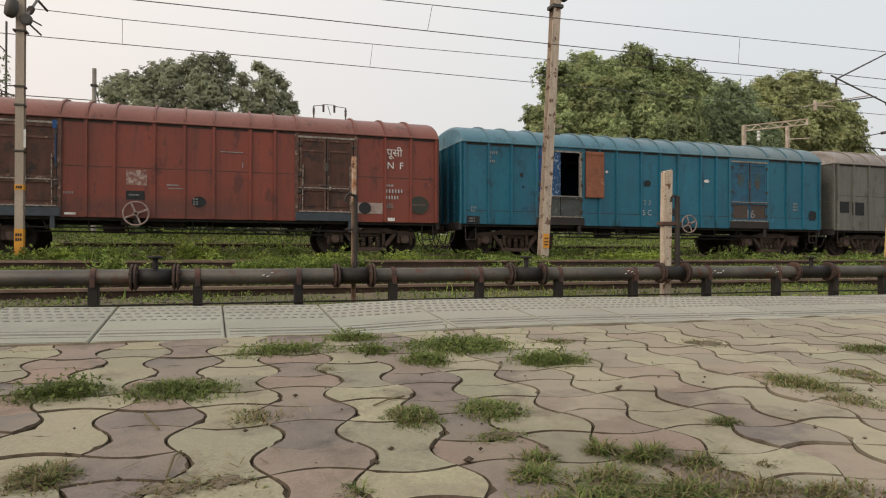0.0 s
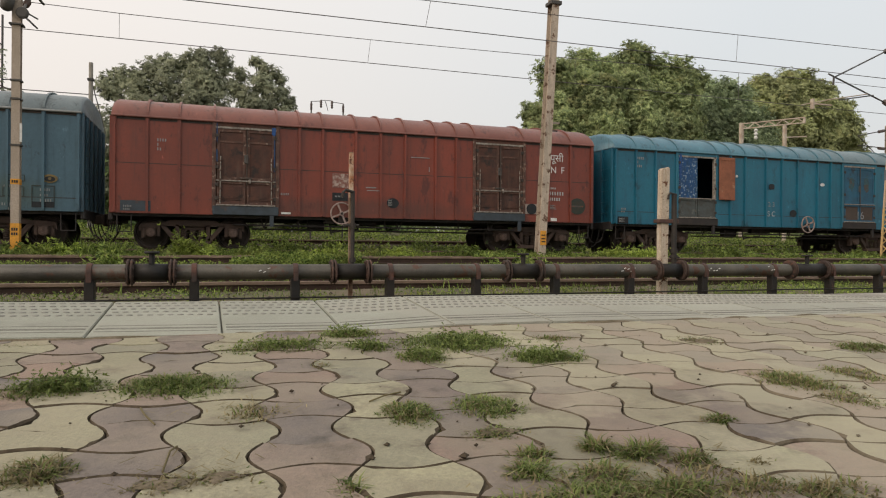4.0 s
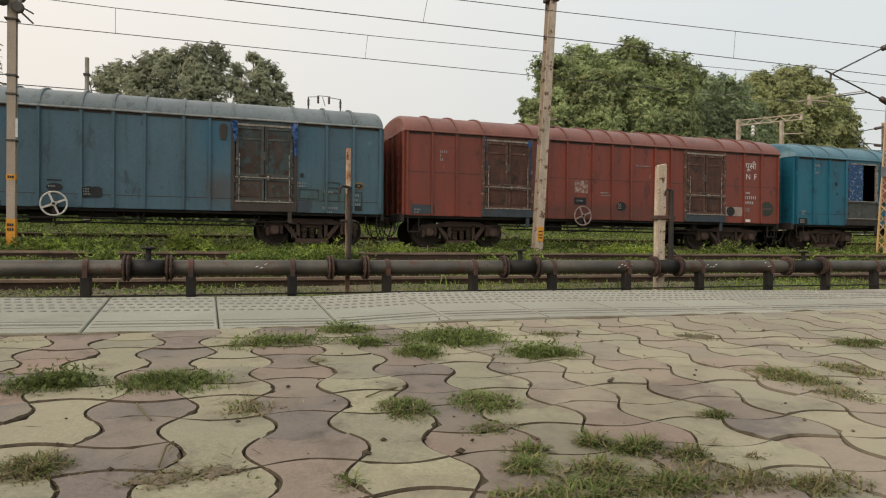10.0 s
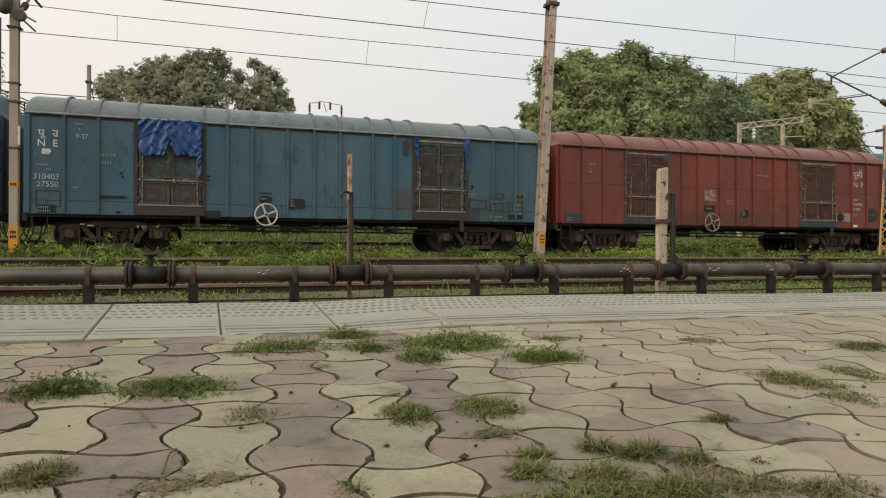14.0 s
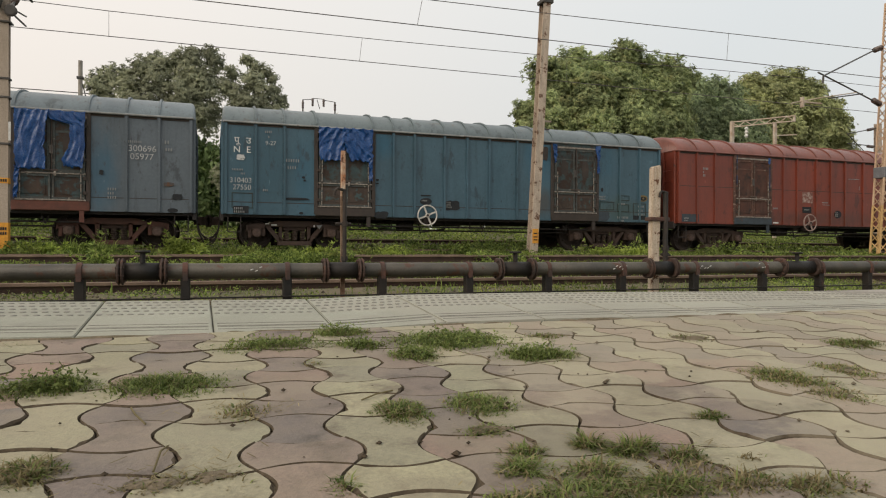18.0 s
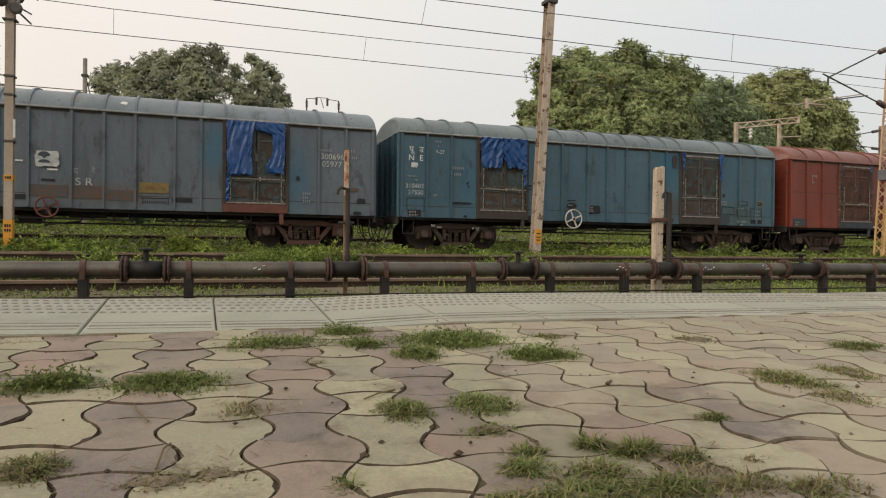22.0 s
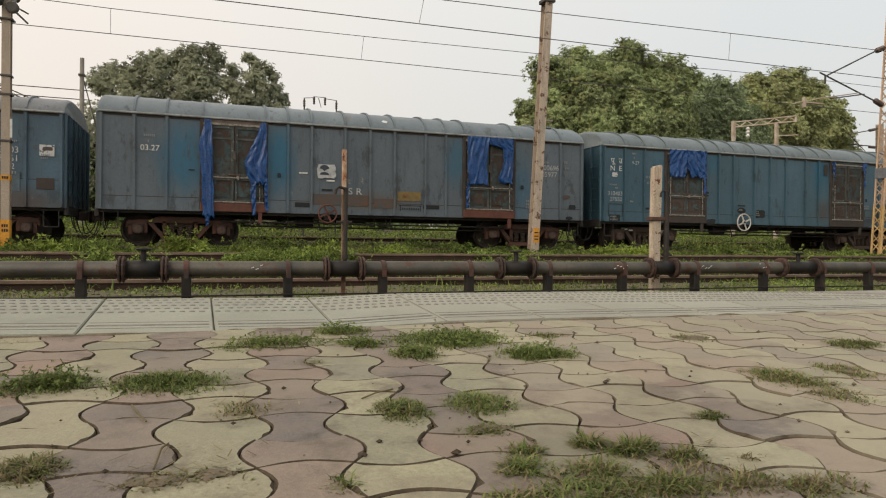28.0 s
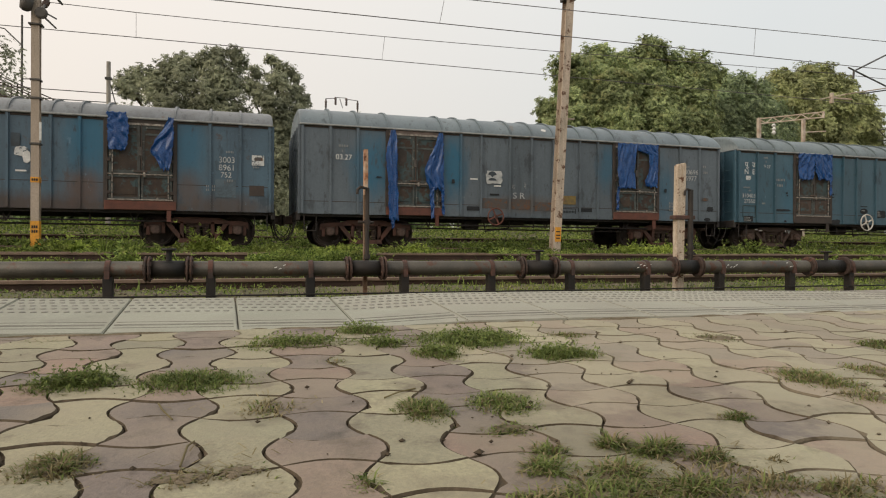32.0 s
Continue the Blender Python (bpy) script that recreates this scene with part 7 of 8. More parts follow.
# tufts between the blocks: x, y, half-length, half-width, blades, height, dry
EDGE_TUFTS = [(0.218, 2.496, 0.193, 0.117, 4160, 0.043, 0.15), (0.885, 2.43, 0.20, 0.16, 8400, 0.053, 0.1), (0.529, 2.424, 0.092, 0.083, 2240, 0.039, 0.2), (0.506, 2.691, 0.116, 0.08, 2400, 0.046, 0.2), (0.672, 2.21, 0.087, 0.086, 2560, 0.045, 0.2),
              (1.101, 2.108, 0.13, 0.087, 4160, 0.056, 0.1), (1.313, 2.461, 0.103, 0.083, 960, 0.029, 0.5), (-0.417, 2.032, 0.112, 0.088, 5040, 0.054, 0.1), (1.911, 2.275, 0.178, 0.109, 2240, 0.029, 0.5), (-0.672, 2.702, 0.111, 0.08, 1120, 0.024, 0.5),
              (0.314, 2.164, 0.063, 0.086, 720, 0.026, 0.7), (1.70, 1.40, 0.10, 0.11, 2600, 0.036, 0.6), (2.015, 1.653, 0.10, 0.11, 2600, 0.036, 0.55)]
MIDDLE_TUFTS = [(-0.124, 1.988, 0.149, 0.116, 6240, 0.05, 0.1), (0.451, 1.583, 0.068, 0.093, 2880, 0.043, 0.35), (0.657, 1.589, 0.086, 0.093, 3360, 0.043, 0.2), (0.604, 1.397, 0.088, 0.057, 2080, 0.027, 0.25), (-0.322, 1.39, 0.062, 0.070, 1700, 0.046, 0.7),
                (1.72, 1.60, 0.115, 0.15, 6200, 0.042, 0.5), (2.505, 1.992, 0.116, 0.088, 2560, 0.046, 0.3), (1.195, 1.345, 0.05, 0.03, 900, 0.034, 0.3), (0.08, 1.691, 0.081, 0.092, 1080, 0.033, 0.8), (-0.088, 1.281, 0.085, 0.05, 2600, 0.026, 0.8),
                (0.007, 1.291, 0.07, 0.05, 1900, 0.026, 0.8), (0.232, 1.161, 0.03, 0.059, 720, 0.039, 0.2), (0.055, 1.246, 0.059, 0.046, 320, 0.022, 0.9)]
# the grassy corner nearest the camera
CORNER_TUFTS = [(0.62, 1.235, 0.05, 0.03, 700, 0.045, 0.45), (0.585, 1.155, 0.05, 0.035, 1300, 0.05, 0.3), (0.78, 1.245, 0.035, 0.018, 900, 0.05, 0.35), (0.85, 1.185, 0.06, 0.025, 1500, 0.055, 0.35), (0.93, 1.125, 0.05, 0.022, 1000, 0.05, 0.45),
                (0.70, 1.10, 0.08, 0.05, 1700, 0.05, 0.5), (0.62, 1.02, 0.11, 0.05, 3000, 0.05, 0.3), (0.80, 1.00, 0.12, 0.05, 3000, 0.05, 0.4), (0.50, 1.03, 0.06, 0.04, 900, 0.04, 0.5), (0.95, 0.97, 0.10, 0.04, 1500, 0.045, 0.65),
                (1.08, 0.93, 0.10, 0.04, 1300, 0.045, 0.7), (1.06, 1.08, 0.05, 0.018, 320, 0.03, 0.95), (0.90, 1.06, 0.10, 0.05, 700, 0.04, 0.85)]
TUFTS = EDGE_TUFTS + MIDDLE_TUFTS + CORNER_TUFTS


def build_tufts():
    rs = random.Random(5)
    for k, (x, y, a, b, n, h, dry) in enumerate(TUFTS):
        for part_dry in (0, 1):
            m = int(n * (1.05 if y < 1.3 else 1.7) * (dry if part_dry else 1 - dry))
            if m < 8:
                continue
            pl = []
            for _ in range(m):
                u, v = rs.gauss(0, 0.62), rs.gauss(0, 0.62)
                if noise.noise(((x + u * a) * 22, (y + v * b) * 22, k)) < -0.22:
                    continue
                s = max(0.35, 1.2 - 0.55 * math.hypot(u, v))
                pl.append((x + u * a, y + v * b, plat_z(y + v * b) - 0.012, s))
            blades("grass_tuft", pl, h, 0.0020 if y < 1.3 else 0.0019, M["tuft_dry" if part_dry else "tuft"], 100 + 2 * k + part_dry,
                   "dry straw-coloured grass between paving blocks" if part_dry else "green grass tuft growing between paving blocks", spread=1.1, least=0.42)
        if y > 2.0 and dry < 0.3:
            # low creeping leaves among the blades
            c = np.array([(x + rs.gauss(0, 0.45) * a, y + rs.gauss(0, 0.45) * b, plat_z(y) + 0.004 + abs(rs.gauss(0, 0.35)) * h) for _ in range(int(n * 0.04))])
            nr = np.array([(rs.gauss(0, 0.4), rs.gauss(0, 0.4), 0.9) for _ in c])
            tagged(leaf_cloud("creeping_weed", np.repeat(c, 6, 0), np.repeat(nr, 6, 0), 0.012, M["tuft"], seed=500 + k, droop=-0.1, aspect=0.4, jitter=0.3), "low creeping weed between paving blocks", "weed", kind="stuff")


def build_soil():
    """Thin earth crept out of the joints, under the tufts and along the coping."""
    rs = random.Random(9)
    verts, faces = [], []
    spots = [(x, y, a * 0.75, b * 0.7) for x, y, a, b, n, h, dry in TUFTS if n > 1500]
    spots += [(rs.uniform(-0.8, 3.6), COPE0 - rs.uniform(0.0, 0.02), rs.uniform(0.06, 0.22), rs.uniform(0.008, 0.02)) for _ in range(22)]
    for x, y, a, b in spots:
        k, n, ring = len(verts), 20, 4
        verts.append((x, y, plat_z(y) + 0.006))
        seed = rs.uniform(0, 50)
        for r in range(1, ring + 1):
            for q in range(n):
                t = 2 * math.pi * q / n
                w = (r / ring) * (0.75 + 0.55 * noise.noise((math.cos(t) * 1.6, math.sin(t) * 1.6, seed)))
                px, py = x + a * w * math.cos(t), y + b * w * math.sin(t)
                verts.append((px, py, plat_z(py) + 0.0075 * (1 - (r / ring) ** 2) - 0.0015 + 0.003 * noise.noise((px * 14, py * 14, 1.0))))
        for q in range(n):
            faces.append((k, k + 1 + q, k + 1 + (q + 1) % n))
            for r in range(ring - 1):
                o = k + 1 + r * n
                faces.append((o + q, o + n + q, o + n + (q + 1) % n, o + (q + 1) % n))
    tagged(raw("soil_patches", verts, faces, M["crept_soil"], smooth=True), "brown soil patches spread over the paving blocks", "soil", kind="stuff")


def build_weeds():
    """Leafy weeds and grass over the track bed."""
    rs = np.random.RandomState(21)

    def field(n, x0, x1, y0, y1, base, hmax, thin=0.0):
        out, nrm = [], []
        while len(out) < n:
            x, y = rs.uniform(x0, x1), rs.uniform(y0, y1)
            d = noise.noise((x * 0.45, y * 0.7, 7.0)) + 0.6 * noise.noise((x * 1.7, y * 1.9, 2.0))
            if d < thin + rs.uniform(-0.35, 0.35):
                continue
            h = hmax * max(0.12, min(1.0, 0.45 + d * 0.9)) * rs.uniform(0.05, 1.0)
            out.append((x, y, ground_z(y) + base + h))
            nrm.append((rs.normal(0, 0.5), rs.normal(0, 0.5), 0.5))
        return out, nrm
    specs = [("near_track_weeds", 26000, -3, 11, 5.6, 11.0, 0.0, 0.065, 0.0, 0.032), ("between_tracks_weeds", 36000, -6, 22, 11.0, 13.6, 0.0, 0.13, 0.0, 0.044),
             ("between_rails_weeds", 90000, -7, 26, 14.0, 17.2, 0.0, 0.19, -0.15, 0.050), ("rail_side_weeds", 10000, 0.2, 2.6, 12.9, 14.4, 0.0, 0.30, -0.4, 0.06),
             ("wagon_track_weeds", 80000, -9, 30, 16.7, 18.4, 0.0, 0.20, -0.2, 0.052), ("track_three_weeds", 24000, -9, 32, 18.7, 20.3, 0.0, 0.10, -0.15, 0.065),
             ("bank_weeds", 70000, -12, 40, 20.5, 31.0, 0.0, 0.36, -0.3, 0.10)]
    for k, (name, n, x0, x1, y0, y1, base, hm, thin, size) in enumerate(specs):
        c, nr = field(n, x0, x1, y0, y1, base, hm, thin)
        tagged(leaf_cloud(name, c, nr, size, M["weed"], seed=30 + k, droop=-0.1, aspect=0.5), "leafy green weeds growing along the tracks", "weeds", kind="stuff")
    pl = []
    for _ in range(9000):
        y = rs.choice([rs.uniform(5.0, 11), rs.uniform(11, 17.5)])
        x = rs.uniform(-4, 14) if y < 11 else rs.uniform(-8, 26)
        if noise.noise((x * 0.6, y * 0.8, 4.0)) > -0.1:
            pl.append((x, y, ground_z(y), rs.uniform(0.5, 1.2)))
    edge = [(rs.uniform(-2.5, 9.5), rs.uniform(4.8, 7.4), 0, 0) for _ in range(14000)]
    edge = [(x, y, ground_z(y) - 0.01, rs.uniform(0.4, 1.2)) for x, y, _, _ in edge if noise.noise((x * 0.9, y * 1.3, 8.0)) > (-0.15 if x > 0.4 else 0.22)]
    blades("edge_grass", edge, 0.075, 0.0024, M["weed"], 78, "short green grass along the platform edge", spread=0.55)
    blades("track_grass", pl, 0.16, 0.005, M["weed"], 77, "long green grass between the rails", spread=0.5)
    # bushy clumps in front of the wagons and behind them
    clumps = [(-4.1, 16.2, 0.5, 0.30), (-2.6, 17.0, 0.6, 0.46), (0.9, 17.2, 0.7, 0.30), (4.2, 17.1, 0.9, 0.28), (12.2, 17.0, 1.0, 0.36), (-0.6, 16.8, 0.5, 0.35), (15.5, 17.1, 1.0, 0.45), (6.6, 17.2, 0.6, 0.35), (-1.9, 12.9, 0.3, 0.3)]
    for _ in range(70):
        y = rs.choice([rs.uniform(15.7, 17.7), rs.uniform(13.2, 16.5), rs.uniform(20.8, 24.0)])
        clumps.append((rs.uniform(-8, 26), y, rs.uniform(0.2, 0.65), rs.uniform(0.10, 0.30)))
    for k, (x, y, r, h) in enumerate(clumps):
        n = int(90 + 260 * r)
        c = np.array([(x + rs.normal(0, r * 0.45), y + rs.normal(0, 0.22), ground_z(y) + abs(rs.normal(0, h * 0.42))) for _ in range(n)])
        nr = np.array([(rs.normal(0, 0.5), rs.normal(0, 0.5) - 0.2, 0.8) for _ in range(n)])
        tagged(leaf_cloud("weed_clump", np.repeat(c, 6, 0), np.repeat(nr, 6, 0), 0.085, M["weed"], seed=160 + k, droop=-0.2, aspect=0.36, jitter=0.25), "bushy green weed clump beside the rails", "weed", kind="stuff")
    for k, (x, y, r, h) in enumerate(((-0.75, 16.4, 0.50, 0.46), (-0.35, 16.3, 0.35, 0.34), (-3.5, 16.4, 0.5, 0.30), (12.0, 16.4, 0.8, 0.26), (2.6, 16.5, 0.6, 0.24), (4.4, 16.6, 0.5, 0.22), (10.9, 16.5, 0.6, 0.28))):
        n = int(760 * r)
        c = np.array([(x + rs.normal(0, r * 0.42), y + rs.normal(0, 0.16), ground_z(y) + abs(rs.normal(0, h * 0.5))) for _ in range(n)])
        nr = np.array([(rs.normal(0, 0.5), rs.normal(0, 0.5) - 0.3, 0.9) for _ in range(n)])
        tagged(leaf_cloud("weed_bush", np.repeat(c, 5, 0), np.repeat(nr, 5, 0), 0.10, M["weed_bright"], seed=330 + k, droop=-0.25, aspect=0.34, jitter=0.3), "bright yellow-green bushy weed beside the rails", "weed", kind="stuff")
    for k, (x, y, r, n, h) in enumerate(((-3.0, 16.6, 0.30, 420, 0.55), (-2.3, 16.9, 0.25, 300, 0.50), (-3.6, 16.2, 0.3, 260, 0.40), (-0.4, 16.4, 0.5, 300, 0.35), (5.2, 16.3, 0.6, 300, 0.30), (10.5, 16.3, 0.6, 320, 0.32), (14.0, 16.0, 0.8, 400, 0.32))):
        pl = [(x + rs.normal(0, r * 0.5), y + rs.normal(0, 0.15), ground_z(y), rs.uniform(0.5, 1.1)) for _ in range(n)]
        blades("long_grass", pl, h, 0.008, M["weed"], 260 + k, "long leaning grass beside the rails", spread=0.55)


def tree(name, x, y, label, clumps, leaf, leaf_mat, per=900, trunk_r=0.35, seed=1, group="trees", droop=0.5, fill=0.4):
    """Tapered trunk, limbs to each clump, and a crown of leaf clumps: (dx, dy, z, rx, rz)."""
    rs = np.random.RandomState(seed)
    z0 = ground_z(y) - 0.1
    t = thing(name, label, "tree", group, at=(x, y, z0))
    fork = Vector((0, 0, 2.6))
    part("trunk", rod(bmesh.new(), (0, 0, 0), fork, trunk_r, 12, trunk_r * 0.72), M["bark"], t)
    bm = bmesh.new()
    for dx, dy, z, rx, rz in clumps:
        mid = Vector((dx * 0.45, dy * 0.45, 2.2 + (z - 2.6) * 0.55))
        rod(bm, fork * 0.95, mid, trunk_r * 0.42, 8, trunk_r * 0.26)
        rod(bm, mid, (dx, dy, z), trunk_r * 0.26, 8, trunk_r * 0.06)
    part("limbs", bm, M["bark"], t)
    c, nr = [], []
    for k, (dx, dy, z, rx, rz) in enumerate(clumps):
        n = int(per * (rx / 2.0) ** 2)
        subs = max(6, int(16 * (rx / 2.0) ** 2))
        # twigs of leaves on the clump's skin, gaps between them
        dirs = rs.normal(0, 1, (subs * 4, 3))
        dirs /= np.linalg.norm(dirs, axis=1)[:, None]
        dirs = dirs[dirs[:, 1] < 0.55][: subs * 3]
        for d in dirs:
            q = rs.uniform(0.72, 1.05)
            s0 = np.array([dx, dy, z]) + d * np.array([rx, rx, rz]) * q
            m = max(2, int(n / len(dirs) / 9))
            spread = rx * 0.19
            pts = s0 + np.clip(rs.normal(0, 1, (m, 3)), -1.7, 1.7) * np.array([spread, spread, spread * 0.7])
            # leaves stand in whorls round a shoot
            c.append(np.repeat(pts, 9, 0))
            nr.append(np.repeat(d + np.array([0, -0.25, 0.35]) + rs.normal(0, 0.35, (m, 3)), 9, 0))
        m = int(n * fill / 9)
        v = rs.normal(0, 1, (m, 3))
        v /= np.linalg.norm(v, axis=1)[:, None]
        c.append(np.repeat(np.array([dx, dy, z]) + v * np.array([rx, rx, rz]) * rs.uniform(0.4, 0.85, (m, 1)), 9, 0))
        nr.append(np.repeat(v + np.array([0, -0.3, 0.3]), 9, 0))
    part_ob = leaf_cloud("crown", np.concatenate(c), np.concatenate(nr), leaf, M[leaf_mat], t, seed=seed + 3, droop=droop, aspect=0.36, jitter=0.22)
    return t


def build_trees():
    tree("tree", -1.9, 32.5, "broad dark green tree behind the wagons", [(-2.9, 0.0, 6.5, 0.57, 0.54), (-2.3, 0.0, 6.9, 0.57, 0.54), (-1.7, 0.0, 7.0, 0.4, 0.38), (-1.1, 0.0, 7.4, 0.57, 0.54), (-0.6, 0.0, 7.8, 0.4, 0.38), (-0.2, 0.0, 7.5, 0.57, 0.54),
         (0.5, 0.0, 7.9, 0.51, 0.49), (1.1, 0.0, 8.1, 0.48, 0.46), (1.8, 0.0, 8.2, 0.48, 0.46), (2.1, 0.0, 7.8, 0.51, 0.49), (1.0, -0.8, 7.2, 0.94, 0.9), (-0.4, -0.6, 6.8, 0.84, 0.8),
         (-1.6, -0.4, 6.4, 0.7, 0.67), (-2.6, 0.0, 6.2, 0.57, 0.54), (1.5, -1.0, 6.6, 0.83, 0.79), (0.6, -1.0, 5.9, 1.1, 1.05), (-0.8, -0.8, 5.7, 1.11, 1.05), (1.6, -0.8, 5.4, 1.1, 1.0)], 0.13, "leaf_dark", 11000, 0.30, 5, fill=1.6, droop=0.25)
    tree("tree", 1.9, 31.5, "slender dark green tree behind the wagons", [(-1.1, 0.0, 7.2, 0.36, 0.34), (-1.3, 0.0, 6.6, 0.5, 0.47), (-0.4, 0.0, 7.9, 0.28, 0.26), (-0.1, 0.0, 7.6, 0.39, 0.37), (0.4, 0.0, 7.4, 0.36, 0.34), (0.7, 0.0, 7.1, 0.33, 0.31),
         (0.9, 0.0, 6.6, 0.3, 0.29), (-0.1, -0.3, 6.9, 0.6, 0.57), (0.3, -0.4, 6.3, 0.6, 0.57), (-0.8, -0.3, 6.2, 0.55, 0.52), (1.1, 0.0, 6.1, 0.39, 0.37), (-0.2, -0.6, 5.4, 0.92, 0.87),
         (0.8, -0.4, 5.3, 0.71, 0.67), (-0.2, -0.6, 4.4, 1.08, 1.03), (2.5, 0.0, 5.3, 0.44, 0.42), (3.6, 0.0, 5.2, 0.44, 0.42), (0.2, -0.6, 3.4, 1.3, 1.2), (-0.2, -0.6, 2.3, 1.5, 1.2), (0.5, -0.7, 1.2, 1.7, 1.0)], 0.13, "leaf_dark", 13000, 0.2, 6, fill=1.6, droop=0.25)
    tree("tree", -5.0, 32.0, "small dark tree behind the wagons", [(0.3, 0, 4.9, 0.8, 0.7), (-0.5, 0, 4.2, 0.9, 0.8), (0.5, -0.3, 3.6, 1.2, 1.0), (0.0, -0.4, 2.4, 1.5, 1.2)], 0.13, "leaf_dark", 8000, 0.18, 8, fill=0.7, droop=0.25)
    tree("tree", -12.9, 38.0, "hazy dark tree beyond the yard", [(0.9, 0, 8.2, 1.7, 1.3), (-0.8, 0, 7.6, 1.9, 1.6), (1.2, 0, 6.2, 2.0, 1.6), (-0.6, 0, 5.0, 2.2, 1.8), (1.0, -0.4, 3.6, 2.2, 1.6)], 0.15, "leaf_dark", 3600, 0.3, 9)
    tree("mango_tree", 26.8, 40.5, "large dense mango tree with drooping leaves", [(-6.6, 0.0, 8.44, 1.02, 0.97), (-4.8, 0.0, 10.78, 1.7, 1.62), (-2.8, 0.0, 11.91, 1.36, 1.3), (-0.8, 0.0, 12.0, 1.19, 1.13), (1.4, 0.0, 12.75, 1.4, 1.33), (3.5, 0.0, 12.0, 1.36, 1.3),
         (5.3, 0.0, 12.09, 1.27, 1.21), (6.1, 0.0, 11.62, 1.36, 1.3), (-2.6, -1.2, 9.94, 1.73, 1.64), (0.2, -1.2, 10.12, 1.81, 1.73), (-4.7, -1.0, 8.53, 1.74, 1.66), (3.7, -0.8, 9.94, 1.75, 1.67),
         (-2.9, -2.6, 8.06, 1.75, 1.67), (0.1, -2.6, 7.88, 1.84, 1.74), (3.6, -1.6, 8.25, 1.72, 1.63), (-6.2, -1.6, 6.94, 1.63, 1.55), (-2.9, -2.4, 6.28, 2.0, 1.9), (1.9, -2.0, 6.66, 2.02, 1.92), (-4.6, -2.0, 5.0, 1.8, 1.6), (4.8, -1.5, 6.38, 1.8, 1.7), (0.0, -2.4, 4.4, 2.0, 1.7)], 0.21, "leaf_mango", 11000, 0.5, 15, fill=1.8, droop=0.3)
    tree("mango_tree", 39.1, 44.0, "dark dense mango tree with drooping leaves", [(-1.7, 0.0, 11.67, 1.66, 1.57), (0.3, 0.0, 11.85, 1.56, 1.49), (1.4, 0.0, 11.32, 1.56, 1.49), (-2.6, -0.8, 9.63, 2.02, 1.92), (0.0, -0.8, 9.63, 2.02, 1.92), (2.7, 0.0, 10.34, 1.47, 1.4),
         (-1.7, -1.0, 7.86, 2.2, 2.08), (1.4, -1.0, 8.04, 1.92, 1.82), (-1.5, -1.0, 6.18, 2.0, 1.7), (1.8, -0.8, 6.35, 2.0, 1.7), (3.6, -0.4, 8.84, 1.4, 1.4)], 0.22, "leaf_deep", 10000, 0.45, 16, fill=1.8, droop=0.3)
    tree("tree", 54.4, 50.0, "yellowish green tree in haze beyond the yard", [(-5.4, 0.0, 14.58, 1.57, 1.49), (-2.5, 0.0, 15.26, 1.52, 1.44), (-0.2, 0.0, 15.55, 1.52, 1.44), (1.9, 0.0, 14.58, 1.52, 1.44), (4.3, 0.0, 13.31, 1.4, 1.33), (6.0, 0.0, 12.33, 0.98, 0.94),
         (-4.2, -0.8, 12.82, 2.41, 2.29), (-0.2, -0.8, 12.63, 2.41, 2.29), (-6.0, 0.0, 13.02, 1.64, 1.54), (-2.7, -1.2, 10.39, 2.5, 2.38), (2.7, -0.6, 11.07, 2.18, 2.07), (-6.6, -1.0, 10.29, 2.29, 2.17), (5.0, -0.4, 11.26, 1.5, 1.4), (0.6, -1.0, 8.92, 2.2, 1.9), (5.4, -0.4, 8.92, 1.8, 1.7), (-4.6, -1.0, 8.34, 2.2, 1.9)], 0.25, "leaf_far", 9000, 0.5, 17, fill=1.8, droop=0.3)
    # hedge of bushes closing the yard
    r2 = np.random.RandomState(40)
    for k, (x0, x1, y, h) in enumerate(((-34, -9, 40, 3.6), (-9, 9, 33.0, 5.6), (9, 24, 38, 3.4), (24, 44, 41, 3.0), (44, 90, 52, 4.5))):
        n = int((x1 - x0) * (2600 if k == 1 else 700))
        x = r2.uniform(x0, x1, n)
        top = h * (0.72 + 0.40 * np.array([noise.noise((a * 0.35, k * 5.0, 1.0)) for a in x]))
        c = np.stack([x, y + r2.normal(0, 0.8, n), ground_z(y) + np.abs(r2.uniform(0, 1, n)) * np.maximum(top, 0.8)], 1)
        tagged(leaf_cloud("far_bushes", c, r2.normal(0, 1, (n, 3)) + np.array([0, -0.4, 0.2]), 0.30, M["leaf_dark" if k == 0 else "leaf_hedge" if k == 1 else "leaf_mango"], seed=80 + k), "green bushes along the far side of the yard", "bushes", kind="stuff")


